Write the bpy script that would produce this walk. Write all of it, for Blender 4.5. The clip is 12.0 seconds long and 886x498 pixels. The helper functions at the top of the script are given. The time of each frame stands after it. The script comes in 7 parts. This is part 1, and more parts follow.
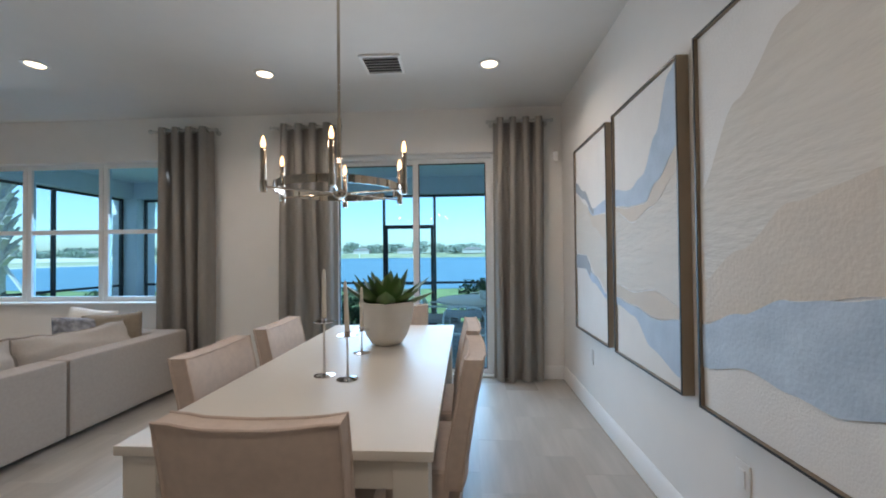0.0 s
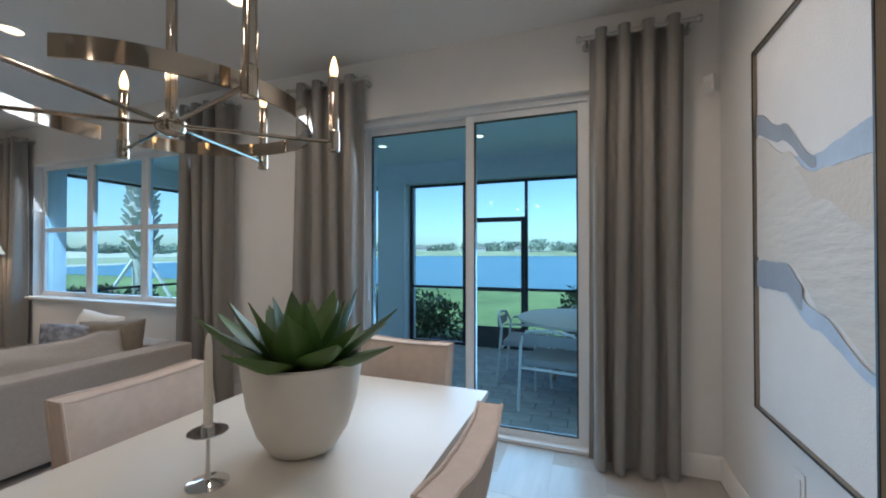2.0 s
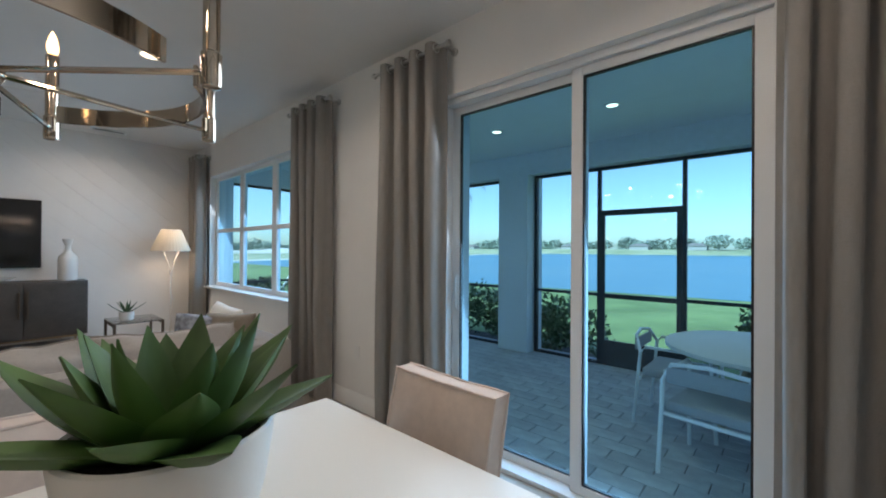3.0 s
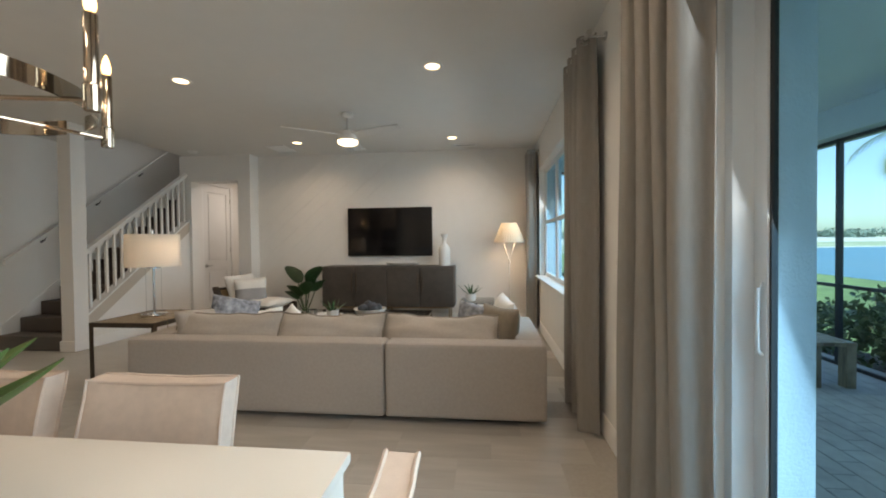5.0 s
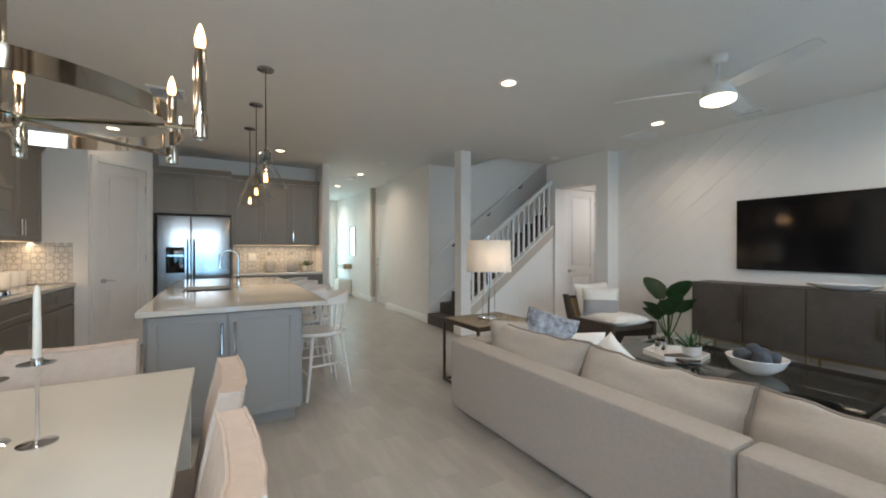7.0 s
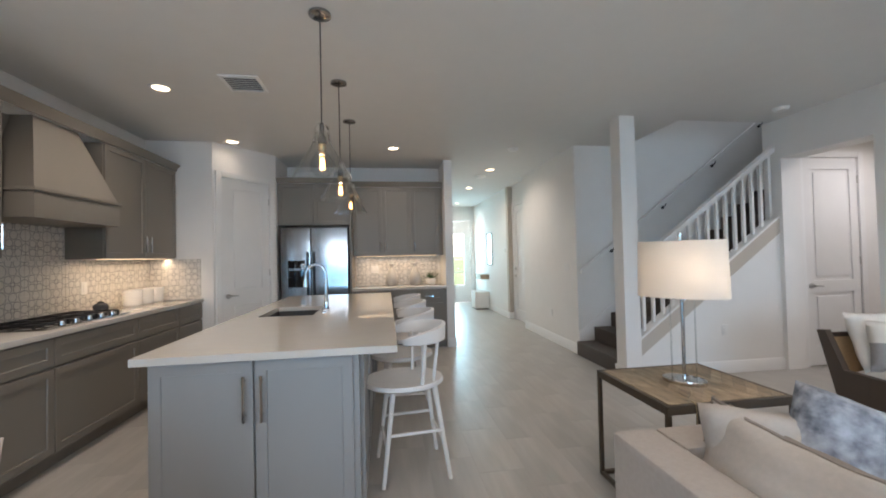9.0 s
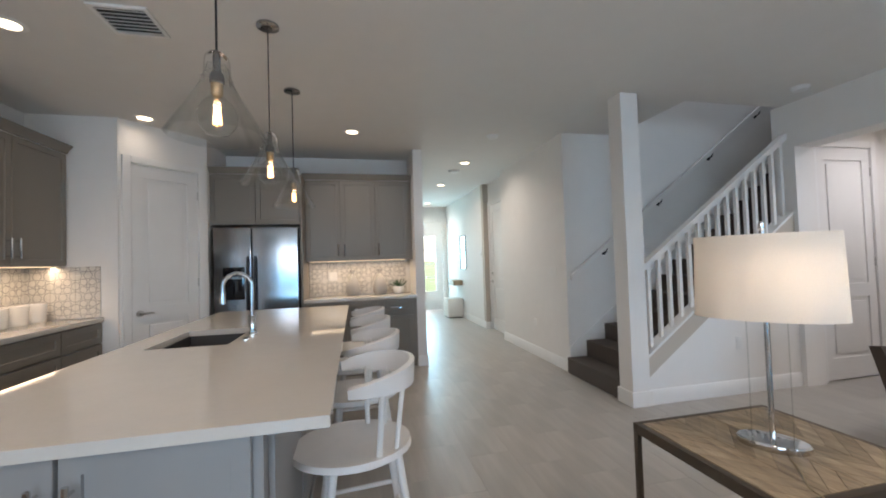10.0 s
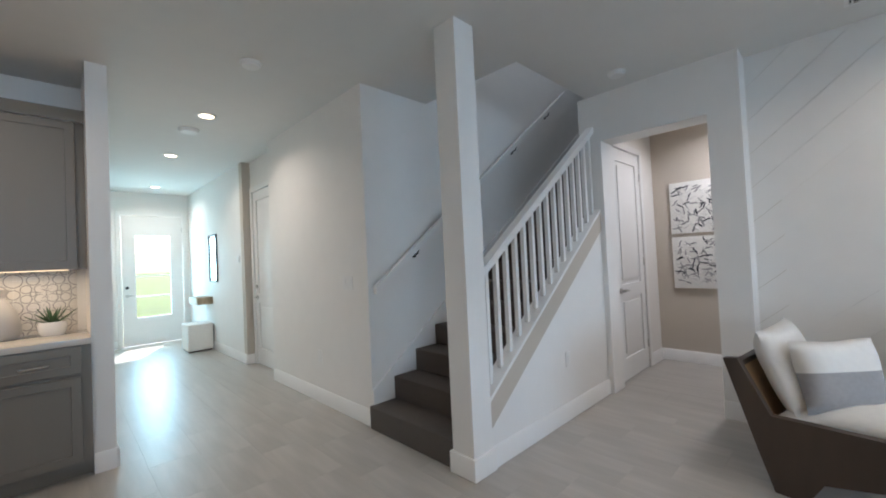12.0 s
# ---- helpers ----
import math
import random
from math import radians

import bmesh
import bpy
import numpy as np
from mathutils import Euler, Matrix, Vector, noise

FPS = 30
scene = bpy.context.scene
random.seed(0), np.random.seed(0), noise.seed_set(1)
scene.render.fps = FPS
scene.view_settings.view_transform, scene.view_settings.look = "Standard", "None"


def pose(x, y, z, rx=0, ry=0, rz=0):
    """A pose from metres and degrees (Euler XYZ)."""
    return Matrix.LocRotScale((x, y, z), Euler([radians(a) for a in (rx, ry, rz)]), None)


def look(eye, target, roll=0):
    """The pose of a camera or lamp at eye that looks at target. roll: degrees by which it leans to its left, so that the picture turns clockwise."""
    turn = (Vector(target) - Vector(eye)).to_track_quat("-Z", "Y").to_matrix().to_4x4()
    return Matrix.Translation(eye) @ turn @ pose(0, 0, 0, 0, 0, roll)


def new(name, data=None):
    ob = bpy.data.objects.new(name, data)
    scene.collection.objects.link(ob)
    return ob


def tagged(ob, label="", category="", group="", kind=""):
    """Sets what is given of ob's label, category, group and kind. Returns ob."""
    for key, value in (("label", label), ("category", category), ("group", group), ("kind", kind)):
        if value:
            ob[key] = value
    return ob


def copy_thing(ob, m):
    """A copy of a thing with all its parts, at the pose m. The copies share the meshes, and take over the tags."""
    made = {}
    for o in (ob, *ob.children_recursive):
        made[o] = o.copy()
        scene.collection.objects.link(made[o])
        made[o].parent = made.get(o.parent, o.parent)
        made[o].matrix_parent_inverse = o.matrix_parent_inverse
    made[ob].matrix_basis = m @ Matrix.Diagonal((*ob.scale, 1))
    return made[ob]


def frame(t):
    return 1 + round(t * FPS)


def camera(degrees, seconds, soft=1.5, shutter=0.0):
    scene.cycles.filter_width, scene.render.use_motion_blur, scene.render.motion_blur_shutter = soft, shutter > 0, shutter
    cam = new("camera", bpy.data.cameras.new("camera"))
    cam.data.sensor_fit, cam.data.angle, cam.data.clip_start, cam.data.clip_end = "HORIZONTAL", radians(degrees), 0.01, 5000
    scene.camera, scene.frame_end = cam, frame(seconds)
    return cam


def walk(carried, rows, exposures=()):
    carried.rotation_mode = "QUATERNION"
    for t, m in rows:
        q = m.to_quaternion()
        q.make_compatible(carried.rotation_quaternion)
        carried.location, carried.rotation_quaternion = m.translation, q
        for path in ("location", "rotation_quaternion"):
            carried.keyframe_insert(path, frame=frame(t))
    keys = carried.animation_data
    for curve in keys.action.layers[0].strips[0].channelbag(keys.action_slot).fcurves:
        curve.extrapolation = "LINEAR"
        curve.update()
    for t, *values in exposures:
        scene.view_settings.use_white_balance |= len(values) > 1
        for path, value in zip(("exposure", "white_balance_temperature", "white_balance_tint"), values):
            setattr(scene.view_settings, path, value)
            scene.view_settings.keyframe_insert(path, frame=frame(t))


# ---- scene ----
cam = camera(96.9, 12.0, 1.9)

PATH = [
    (0, (0.329, 0.129, 1.294), (0.215, 2.126, 1.325), -0.6),
    (0.5, (0.366, 0.515, 1.302), (0.203, 2.508, 1.329), -0.5),
    (1, (0.397, 0.879, 1.312), (0.131, 2.862, 1.335), -0.5),
    (1.5, (0.516, 1.224, 1.307), (0.063, 3.172, 1.326), -0.3),
    (2, (0.617, 1.569, 1.316), (-0.077, 3.444, 1.339), -0.0),
    (2.5, (0.68, 1.912, 1.337), (-0.318, 3.645, 1.354), 0.4),
    (4.3, (0.586, 3.183, 1.322), (-1.36, 3.641, 1.295), -0.5),
    (4.5, (0.556, 3.283, 1.347), (-1.425, 3.555, 1.309), -0.6),
    (5, (0.327, 3.488, 1.317), (-1.661, 3.27, 1.283), -0.6),
    (5.5, (0.064, 3.617, 1.335), (-1.811, 2.923, 1.308), -0.3),
    (6, (-0.232, 3.721, 1.347), (-1.888, 2.601, 1.326), -0.2),
    (6.5, (-0.528, 3.638, 1.323), (-1.88, 2.164, 1.316), 0.0),
    (7, (-0.774, 3.476, 1.347), (-1.769, 1.741, 1.342), -0.0),
    (7.5, (-1.003, 3.256, 1.373), (-1.673, 1.371, 1.372), -0.1),
    (7.7, (-1.117, 3.138, 1.38), (-1.674, 1.217, 1.379), -0.2),
    (9.3, (-1.511, 2.056, 1.365), (-1.793, 0.077, 1.413), -1.4),
    (9.5, (-1.523, 1.887, 1.374), (-1.837, -0.087, 1.427), -1.4),
    (10, (-1.619, 1.495, 1.364), (-2.053, -0.456, 1.422), -1.8),
    (10.5, (-1.712, 1.104, 1.37), (-2.345, -0.793, 1.427), -2.0),
    (11, (-1.84, 0.731, 1.378), (-2.723, -1.063, 1.427), -2.2),
    (11.5, (-2.023, 0.386, 1.376), (-3.156, -1.262, 1.421), -2.4),
    (12, (-2.24, 0.025, 1.352), (-3.635, -1.406, 1.399), -2.7),
]
# the clip's camera closes down towards the bright glass and opens again in the hall
walk(cam, [(t, look(eye, target, roll)) for t, eye, target, roll in PATH],
     [(0, 0.98, 6800, 18), (1, 0.83, 6800, 18), (2, 0.75, 6700, 18), (2.7, 0.78, 6700, 17), (4.5, 0.98, 8000, 18), (5.5, 1.09, 8300, 16), (6.5, 1.28, 7400, 14),
      (7.5, 1.34, 6800, 14), (9.5, 1.55, 6600, 17), (10.5, 1.45, 6500, 17), (11.5, 1.47, 6300, 15), (12, 1.50, 6300, 15)])

# ---- world, sun, exposure ----
world = bpy.data.worlds.new("sky")
scene.world = world
world.use_nodes = True
wn = world.node_tree
sky = wn.nodes.new("ShaderNodeTexSky")
sky.sky_type = "NISHITA"
sky.sun_disc = False
sky.sun_elevation = radians(52)
sky.sun_rotation = radians(205)
wn.links.new(sky.outputs[0], wn.nodes["Background"].inputs[0])
wn.nodes["Background"].inputs[1].default_value = 0.15
sun = new("sun", bpy.data.lights.new("sun", "SUN"))
sun.data.energy, sun.data.angle, sun.data.color = 4.5, radians(0.5), (1.0, 0.95, 0.87)
sun.matrix_world = look((-8, -17, 24), (0, 0, 0))
H = 2.845
WARM = (1.0, 0.82, 0.62)
WHITE = (1.0, 0.90, 0.77)
DAY = (0.62, 0.82, 1.0)


def lamp(name, kind, at, target, watts, colour, size=0.1, size_y=None, spread=180):
    ob = new(name, bpy.data.lights.new(name, kind))
    ob.matrix_world = look(at, target)
    ob.data.energy, ob.data.color = watts, colour
    if kind == "AREA":
        ob.data.shape = "RECTANGLE" if size_y else "DISK"
        ob.data.size, ob.data.spread = size, radians(spread)
        if size_y:
            ob.data.size_y = size_y
    else:
        ob.data.shadow_soft_size = size
    return ob


# daylight in the openings
lamp("window_daylight", "AREA", (-4.24, 4.475, 1.60), (-4.24, 0, -0.6), 24, DAY, 2.8, 1.4, 150)
lamp("slider_daylight", "AREA", (-0.25, 4.475, 1.2), (-0.25, 0, -0.4), 26, DAY, 1.7, 2.2, 150)
lamp("front_door_daylight", "AREA", (-3.48, -9.30, 1.3), (-3.48, 0, 0.6), 16, (0.42, 0.83, 1.0), 0.5, 1.4)

# ---- materials ----


def rgb(c, k=1.0):
    return (min(c[0] * k, 1), min(c[1] * k, 1), min(c[2] * k, 1), 1)


def material(name, colour, rough=0.6, metal=0.0, var=0.08, scale=6.0, big=0.8, bump=0.0, fine=120.0, stretch=(1, 1, 1), tint=None, coat=0.0, random_tone=0.0):
    """A principled surface with colour variation at two scales and a fine relief."""
    m = bpy.data.materials.new(name)
    m.use_nodes = True
    t = m.node_tree
    n, l = t.nodes, t.links
    p = n["Principled BSDF"]
    co = n.new("ShaderNodeTexCoord")
    mp = n.new("ShaderNodeMapping")
    mp.inputs["Scale"].default_value = stretch
    l.new(co.outputs["Object"], mp.inputs[0])
    a = n.new("ShaderNodeTexNoise")
    a.inputs["Scale"].default_value, a.inputs["Detail"].default_value = scale, 5
    b = n.new("ShaderNodeTexNoise")
    b.inputs["Scale"].default_value, b.inputs["Detail"].default_value = big, 2
    l.new(mp.outputs[0], a.inputs[0])
    l.new(mp.outputs[0], b.inputs[0])
    ad = n.new("ShaderNodeMath")
    ad.operation = "ADD"
    l.new(a.outputs[0], ad.inputs[0])
    l.new(b.outputs[0], ad.inputs[1])
    hf = n.new("ShaderNodeMath")
    hf.operation = "MULTIPLY_ADD"
    hf.inputs[1].default_value, hf.inputs[2].default_value = 1.6, -1.1
    hf.use_clamp = True
    l.new(ad.outputs[0], hf.inputs[0])
    mx = n.new("ShaderNodeMix")
    mx.data_type = "RGBA"
    mx.inputs[6].default_value = rgb(colour, 1 - var)
    mx.inputs[7].default_value = rgb(tint or colour, 1 + var)
    l.new(hf.outputs[0], mx.inputs[0])
    out = mx.outputs[2]
    if random_tone:
        oi = n.new("ShaderNodeObjectInfo")
        mr = n.new("ShaderNodeMapRange")
        mr.inputs[3].default_value, mr.inputs[4].default_value = 1 - random_tone, 1 + random_tone
        l.new(oi.outputs["Random"], mr.inputs[0])
        vm = n.new("ShaderNodeVectorMath")
        vm.operation = "SCALE"
        l.new(out, vm.inputs[0])
        l.new(mr.outputs[0], vm.inputs["Scale"])
        out = vm.outputs[0]
    l.new(out, p.inputs["Base Color"])
    rg = n.new("ShaderNodeMapRange")
    rg.inputs[3].default_value, rg.inputs[4].default_value = max(rough - min(0.06, rough * 0.14), 0.02), min(rough + min(0.06, rough * 0.14), 1)
    l.new(hf.outputs[0], rg.inputs[0])
    l.new(rg.outputs[0], p.inputs["Roughness"])
    p.inputs["Metallic"].default_value = metal
    p.inputs["Coat Weight"].default_value = coat
    if bump:
        f = n.new("ShaderNodeTexNoise")
        f.inputs["Scale"].default_value, f.inputs["Detail"].default_value = fine, 3
        l.new(mp.outputs[0], f.inputs[0])
        bp = n.new("ShaderNodeBump")
        bp.inputs["Strength"].default_value, bp.inputs["Distance"].default_value = bump, 0.01
        l.new(f.outputs[0], bp.inputs["Height"])
        l.new(bp.outputs[0], p.inputs["Normal"])
    return m


def glow(name, colour, strength):
    m = bpy.data.materials.new(name)
    m.use_nodes = True
    p = m.node_tree.nodes["Principled BSDF"]
    p.inputs["Base Color"].default_value = rgb(colour)
    p.inputs["Emission Color"].default_value = rgb(colour)
    p.inputs["Emission Strength"].default_value = strength
    return m


def cloth_shade(name, colour):
    """Thin lampshade cloth that lets part of its bulb's light through."""
    m = bpy.data.materials.new(name)
    m.use_nodes = True
    t = m.node_tree
    t.nodes.remove(t.nodes["Principled BSDF"])
    df = t.nodes.new("ShaderNodeBsdfDiffuse")
    tl_ = t.nodes.new("ShaderNodeBsdfTranslucent")
    wv = t.nodes.new("ShaderNodeTexNoise")
    wv.inputs["Scale"].default_value = 160
    rm = t.nodes.new("ShaderNodeMix")
    rm.data_type = "RGBA"
    rm.inputs[6].default_value, rm.inputs[7].default_value = rgb(colour, 0.9), rgb(colour, 1.06)
    t.links.new(wv.outputs[0], rm.inputs[0])
    t.links.new(rm.outputs[2], df.inputs[0])
    t.links.new(rm.outputs[2], tl_.inputs[0])
    mx = t.nodes.new("ShaderNodeMixShader")
    mx.inputs[0].default_value = 0.4
    t.links.new(df.outputs[0], mx.inputs[1])
    t.links.new(tl_.outputs[0], mx.inputs[2])
    t.links.new(mx.outputs[0], t.nodes["Material Output"].inputs[0])
    return m


def clear(name, colour, rough=0.0, mirror=0.02, gloss=0.5):
    """Thin clear glass: mostly see-through, with a faint mirror."""
    m = bpy.data.materials.new(name)
    m.use_nodes = True
    t = m.node_tree
    t.nodes.remove(t.nodes["Principled BSDF"])
    tr = t.nodes.new("ShaderNodeBsdfTransparent")
    tr.inputs[0].default_value = rgb(colour)
    gl = t.nodes.new("ShaderNodeBsdfGlossy")
    gl.inputs["Roughness"].default_value = rough
    fr = t.nodes.new("ShaderNodeLayerWeight")
    fr.inputs["Blend"].default_value = 0.5
    pw = t.nodes.new("ShaderNodeMath")
    pw.operation, pw.inputs[1].default_value = "POWER", 4.0
    ma = t.nodes.new("ShaderNodeMath")
    ma.operation, ma.inputs[1].default_value, ma.inputs[2].default_value = "MULTIPLY_ADD", gloss, mirror
    t.links.new(fr.outputs["Facing"], pw.inputs[0])
    t.links.new(pw.outputs[0], ma.inputs[0])
    mx = t.nodes.new("ShaderNodeMixShader")
    t.links.new(ma.outputs[0], mx.inputs[0])
    t.links.new(tr.outputs[0], mx.inputs[1])
    t.links.new(gl.outputs[0], mx.inputs[2])
    t.links.new(mx.outputs[0], t.nodes["Material Output"].inputs[0])
    return m


M = {
    "wall": material("wall_paint", (0.78, 0.76, 0.73), 0.75, var=0.02, bump=0.08, fine=220),
    "beige": material("beige_wall_paint", (0.52, 0.46, 0.39), 0.75, var=0.02, bump=0.08, fine=220),
    "ceiling": material("ceiling_paint", (0.70, 0.685, 0.655), 0.85, var=0.02, bump=0.08, fine=90),
    "trim": material("white_trim_paint", (0.78, 0.77, 0.75), 0.4, var=0.02),
    "door": material("white_door_paint", (0.76, 0.75, 0.73), 0.42, var=0.02),
    "tile": material("porcelain_floor_tile", (0.37, 0.343, 0.308), 0.36, var=0.085, scale=2.4, big=0.8, stretch=(7.0, 0.8, 1), bump=0.02, fine=60, tint=(0.41, 0.385, 0.35), random_tone=0.04),
    "grout": material("floor_grout", (0.36, 0.335, 0.30), 0.85, var=0.1, scale=40),
    "curtain": material("taupe_curtain_linen", (0.265, 0.245, 0.225), 0.9, var=0.08, scale=60, bump=0.35, fine=420, stretch=(1, 1, 0.25)),
    "rod": material("brushed_nickel_rod", (0.55, 0.54, 0.52), 0.3, 1.0, var=0.04),
    "chrome": material("polished_chrome", (0.72, 0.71, 0.70), 0.07, 1.0, var=0.03),
    "nickel": material("polished_nickel", (0.50, 0.43, 0.35), 0.07, 1.0, var=0.05),
    "steel": material("stainless_steel", (0.36, 0.365, 0.375), 0.16, 1.0, var=0.012, scale=3, stretch=(90, 90, 0.8)),
    "bronze": material("bronze_frame_metal", (0.34, 0.27, 0.20), 0.32, 0.85, var=0.08),
    "black": material("black_painted_metal", (0.02, 0.02, 0.022), 0.4, 0.2, var=0.1),
    "darkframe": material("dark_bronze_aluminium", (0.028, 0.030, 0.034), 0.45, 0.3, var=0.1),
    "vinyl": material("white_window_vinyl", (0.72, 0.73, 0.73), 0.45, var=0.02),
    "tabletop": material("cream_lacquer_table", (0.64, 0.605, 0.545), 0.38, var=0.006, scale=30, big=3),
    "linen": material("blush_beige_linen", (0.56, 0.455, 0.385), 0.92, var=0.09, scale=30, bump=0.14, fine=380),
    "sofa": material("oatmeal_sofa_weave", (0.41, 0.365, 0.325), 0.93, var=0.07, scale=50, bump=0.4, fine=420),
    "welt": material("dark_oatmeal_cord", (0.25, 0.215, 0.185), 0.93, var=0.08, scale=60),
    "sofa_cushion": material("light_oatmeal_cushion_weave", (0.45, 0.405, 0.36), 0.93, var=0.07, scale=50, bump=0.4, fine=420),
    "dark_leg": material("espresso_wood", (0.055, 0.038, 0.028), 0.45, var=0.25, scale=8, stretch=(1, 1, 0.15)),
    "white_cloth": material("white_cotton", (0.76, 0.74, 0.70), 0.92, var=0.04, scale=30, bump=0.3, fine=300),
    "grey_cloth": material("grey_cotton", (0.33, 0.32, 0.32), 0.92, var=0.08, scale=40, bump=0.3, fine=300),
    "blue_cloth": material("blue_grey_pattern_cloth", (0.07, 0.085, 0.12), 0.92, var=0.5, scale=22, bump=0.3, fine=300, tint=(0.34, 0.36, 0.40)),
    "brown_cloth": material("taupe_velvet_cloth", (0.24, 0.20, 0.155), 0.85, var=0.15, scale=20, bump=0.3, fine=300),
    "candle": material("ivory_candle_wax", (0.72, 0.68, 0.60), 0.5, var=0.03),
    "ceramic": material("matte_white_ceramic", (0.66, 0.63, 0.575), 0.6, var=0.05, scale=12, bump=0.05, fine=60),
    "gloss_ceramic": material("glossy_white_ceramic", (0.74, 0.72, 0.69), 0.25, var=0.04, scale=10),
    "leaf": material("agave_leaf", (0.026, 0.072, 0.018), 0.5, var=0.35, scale=9, stretch=(1, 1, 0.4), tint=(0.065, 0.135, 0.03)),
    "leaf_dark": material("glossy_dark_leaf", (0.018, 0.060, 0.022), 0.35, var=0.3, scale=7, tint=(0.04, 0.10, 0.035)),
    "bush": material("hedge_leaf", (0.045, 0.082, 0.036), 0.5, var=0.4, scale=5, tint=(0.11, 0.16, 0.06)),
    "soil": material("potting_soil", (0.035, 0.026, 0.020), 0.95, var=0.3, scale=60, bump=0.6, fine=120),
    "cabinet": material("greige_cabinet_paint", (0.205, 0.183, 0.157), 0.42, var=0.05, scale=4, stretch=(1, 1, 0.2), bump=0.02),
    # the cabinet paint again, with daylight put into a lighter, cooler colour
    "island": material("daylit_cabinet_paint", (0.285, 0.280, 0.275), 0.42, var=0.04, scale=4, stretch=(1, 1, 0.2), bump=0.02),
    "quartz": material("white_quartz", (0.60, 0.56, 0.505), 0.05, var=0.02, scale=90, big=9),
    "grey_ceramic": material("ribbed_grey_ceramic", (0.36, 0.35, 0.335), 0.45, var=0.06, scale=12, bump=0.05, fine=60),
    "sink": material("dark_composite_sink", (0.045, 0.040, 0.037), 0.5, var=0.15, scale=40),
    "carpet": material("dark_stair_carpet", (0.105, 0.086, 0.074), 0.97, var=0.22, scale=90, bump=0.8, fine=260),
    "wood": material("weathered_oak", (0.25, 0.178, 0.108), 0.5, var=0.28, scale=10, big=3, stretch=(9, 1.2, 1), bump=0.15, fine=60, tint=(0.34, 0.26, 0.17), random_tone=0.26),
    "iron": material("bronzed_iron", (0.095, 0.072, 0.052), 0.45, 0.6, var=0.15, scale=20),
    "console": material("charcoal_oak_console", (0.060, 0.050, 0.043), 0.5, var=0.22, scale=6, stretch=(1, 9, 12), bump=0.08, fine=90),
    "brass": material("aged_brass", (0.42, 0.32, 0.20), 0.35, 1.0, var=0.08),
    "screen": material("tv_screen", (0.004, 0.004, 0.005), 0.09, var=0.0),
    "cane": material("woven_cane", (0.36, 0.23, 0.12), 0.7, var=0.2, scale=90, bump=0.5, fine=160),
    "stool": material("whitewashed_stool_paint", (0.72, 0.69, 0.66), 0.45, var=0.04, scale=12),
    "paver": material("grey_paver", (0.41, 0.40, 0.39), 0.85, var=0.16, scale=12, big=2.5, bump=0.3, fine=90, random_tone=0.12),
    "paver_joint": material("paver_joint_sand", (0.13, 0.12, 0.11), 0.95, var=0.2, scale=50),
    "stucco": material("grey_white_stucco", (0.74, 0.75, 0.76), 0.9, var=0.05, scale=20, bump=0.4, fine=80),
    "lanai_ceiling": material("lanai_ceiling_paint", (0.85, 0.86, 0.85), 0.85, var=0.03, bump=0.2, fine=90),
    "grass": material("lawn_grass", (0.12, 0.18, 0.055), 0.9, var=0.25, scale=0.9, big=0.1, bump=0.6, fine=40, tint=(0.18, 0.24, 0.085)),
    "mulch": material("dark_mulch", (0.05, 0.034, 0.024), 0.95, var=0.35, scale=30, bump=0.8, fine=60),
    "water": material("lake_water", (0.035, 0.165, 0.225), 0.32, var=0.15, scale=0.05, big=0.01, bump=0.25, fine=0.8),
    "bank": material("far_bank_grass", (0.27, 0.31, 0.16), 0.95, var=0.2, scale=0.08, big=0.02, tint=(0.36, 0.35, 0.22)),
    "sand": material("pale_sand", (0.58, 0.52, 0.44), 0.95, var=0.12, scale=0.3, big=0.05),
    # distance haze is mixed into this leaf colour, so it is paler
    "hazed_tree": material("far_trees", (0.27, 0.33, 0.26), 0.95, var=0.4, scale=0.2, big=0.03),
    "far_wall": material("far_house_stucco", (0.42, 0.40, 0.37), 0.9, var=0.05),
    "far_roof": material("far_house_roof", (0.22, 0.19, 0.17), 0.9, var=0.1),
    "bark": material("palm_bark", (0.62, 0.58, 0.53), 0.95, var=0.3, scale=12, bump=0.8, fine=40),
    "frond": material("palm_frond", (0.13, 0.18, 0.06), 0.6, var=0.3, scale=3, tint=(0.24, 0.29, 0.11)),
    "canvas": material("textured_white_canvas", (0.75, 0.735, 0.71), 0.7, var=0.05, scale=5, bump=0.25, fine=140),
    "canvas_cream": material("cream_impasto_paint", (0.63, 0.59, 0.53), 0.65, var=0.05, scale=6, bump=0.8, fine=16, stretch=(1, 0.5, 2.2)),
    "paint_blue": material("pale_blue_paint", (0.40, 0.51, 0.63), 0.65, var=0.10, scale=7, bump=0.25, fine=60, tint=(0.47, 0.57, 0.67)),
    "paint_slate": material("slate_grey_paint", (0.30, 0.34, 0.39), 0.65, var=0.12, scale=9, bump=0.25, fine=60),
    "paint_tan": material("tan_paint", (0.60, 0.53, 0.45), 0.65, var=0.06, scale=7, bump=0.25, fine=60),
    "fan": material("white_fan_enamel", (0.70, 0.69, 0.67), 0.4, var=0.02),
    "plastic": material("white_plastic", (0.76, 0.75, 0.73), 0.45, var=0.02),
    "book": material("cream_book_cover", (0.60, 0.56, 0.50), 0.6, var=0.06),
    "stone": material("dark_grey_knit", (0.055, 0.060, 0.070), 0.9, var=0.35, scale=30, bump=0.6, fine=90),
    "oven_glass": material("black_oven_glass", (0.010, 0.010, 0.012), 0.06, var=0.0),
    "glass_blue": clear("tinted_pane_glass", (0.60, 0.86, 1.0), 0.0, 0.012, 0.35),
    "glass": clear("clear_glass", (0.93, 0.94, 0.93), 0.02, 0.03, 0.7),
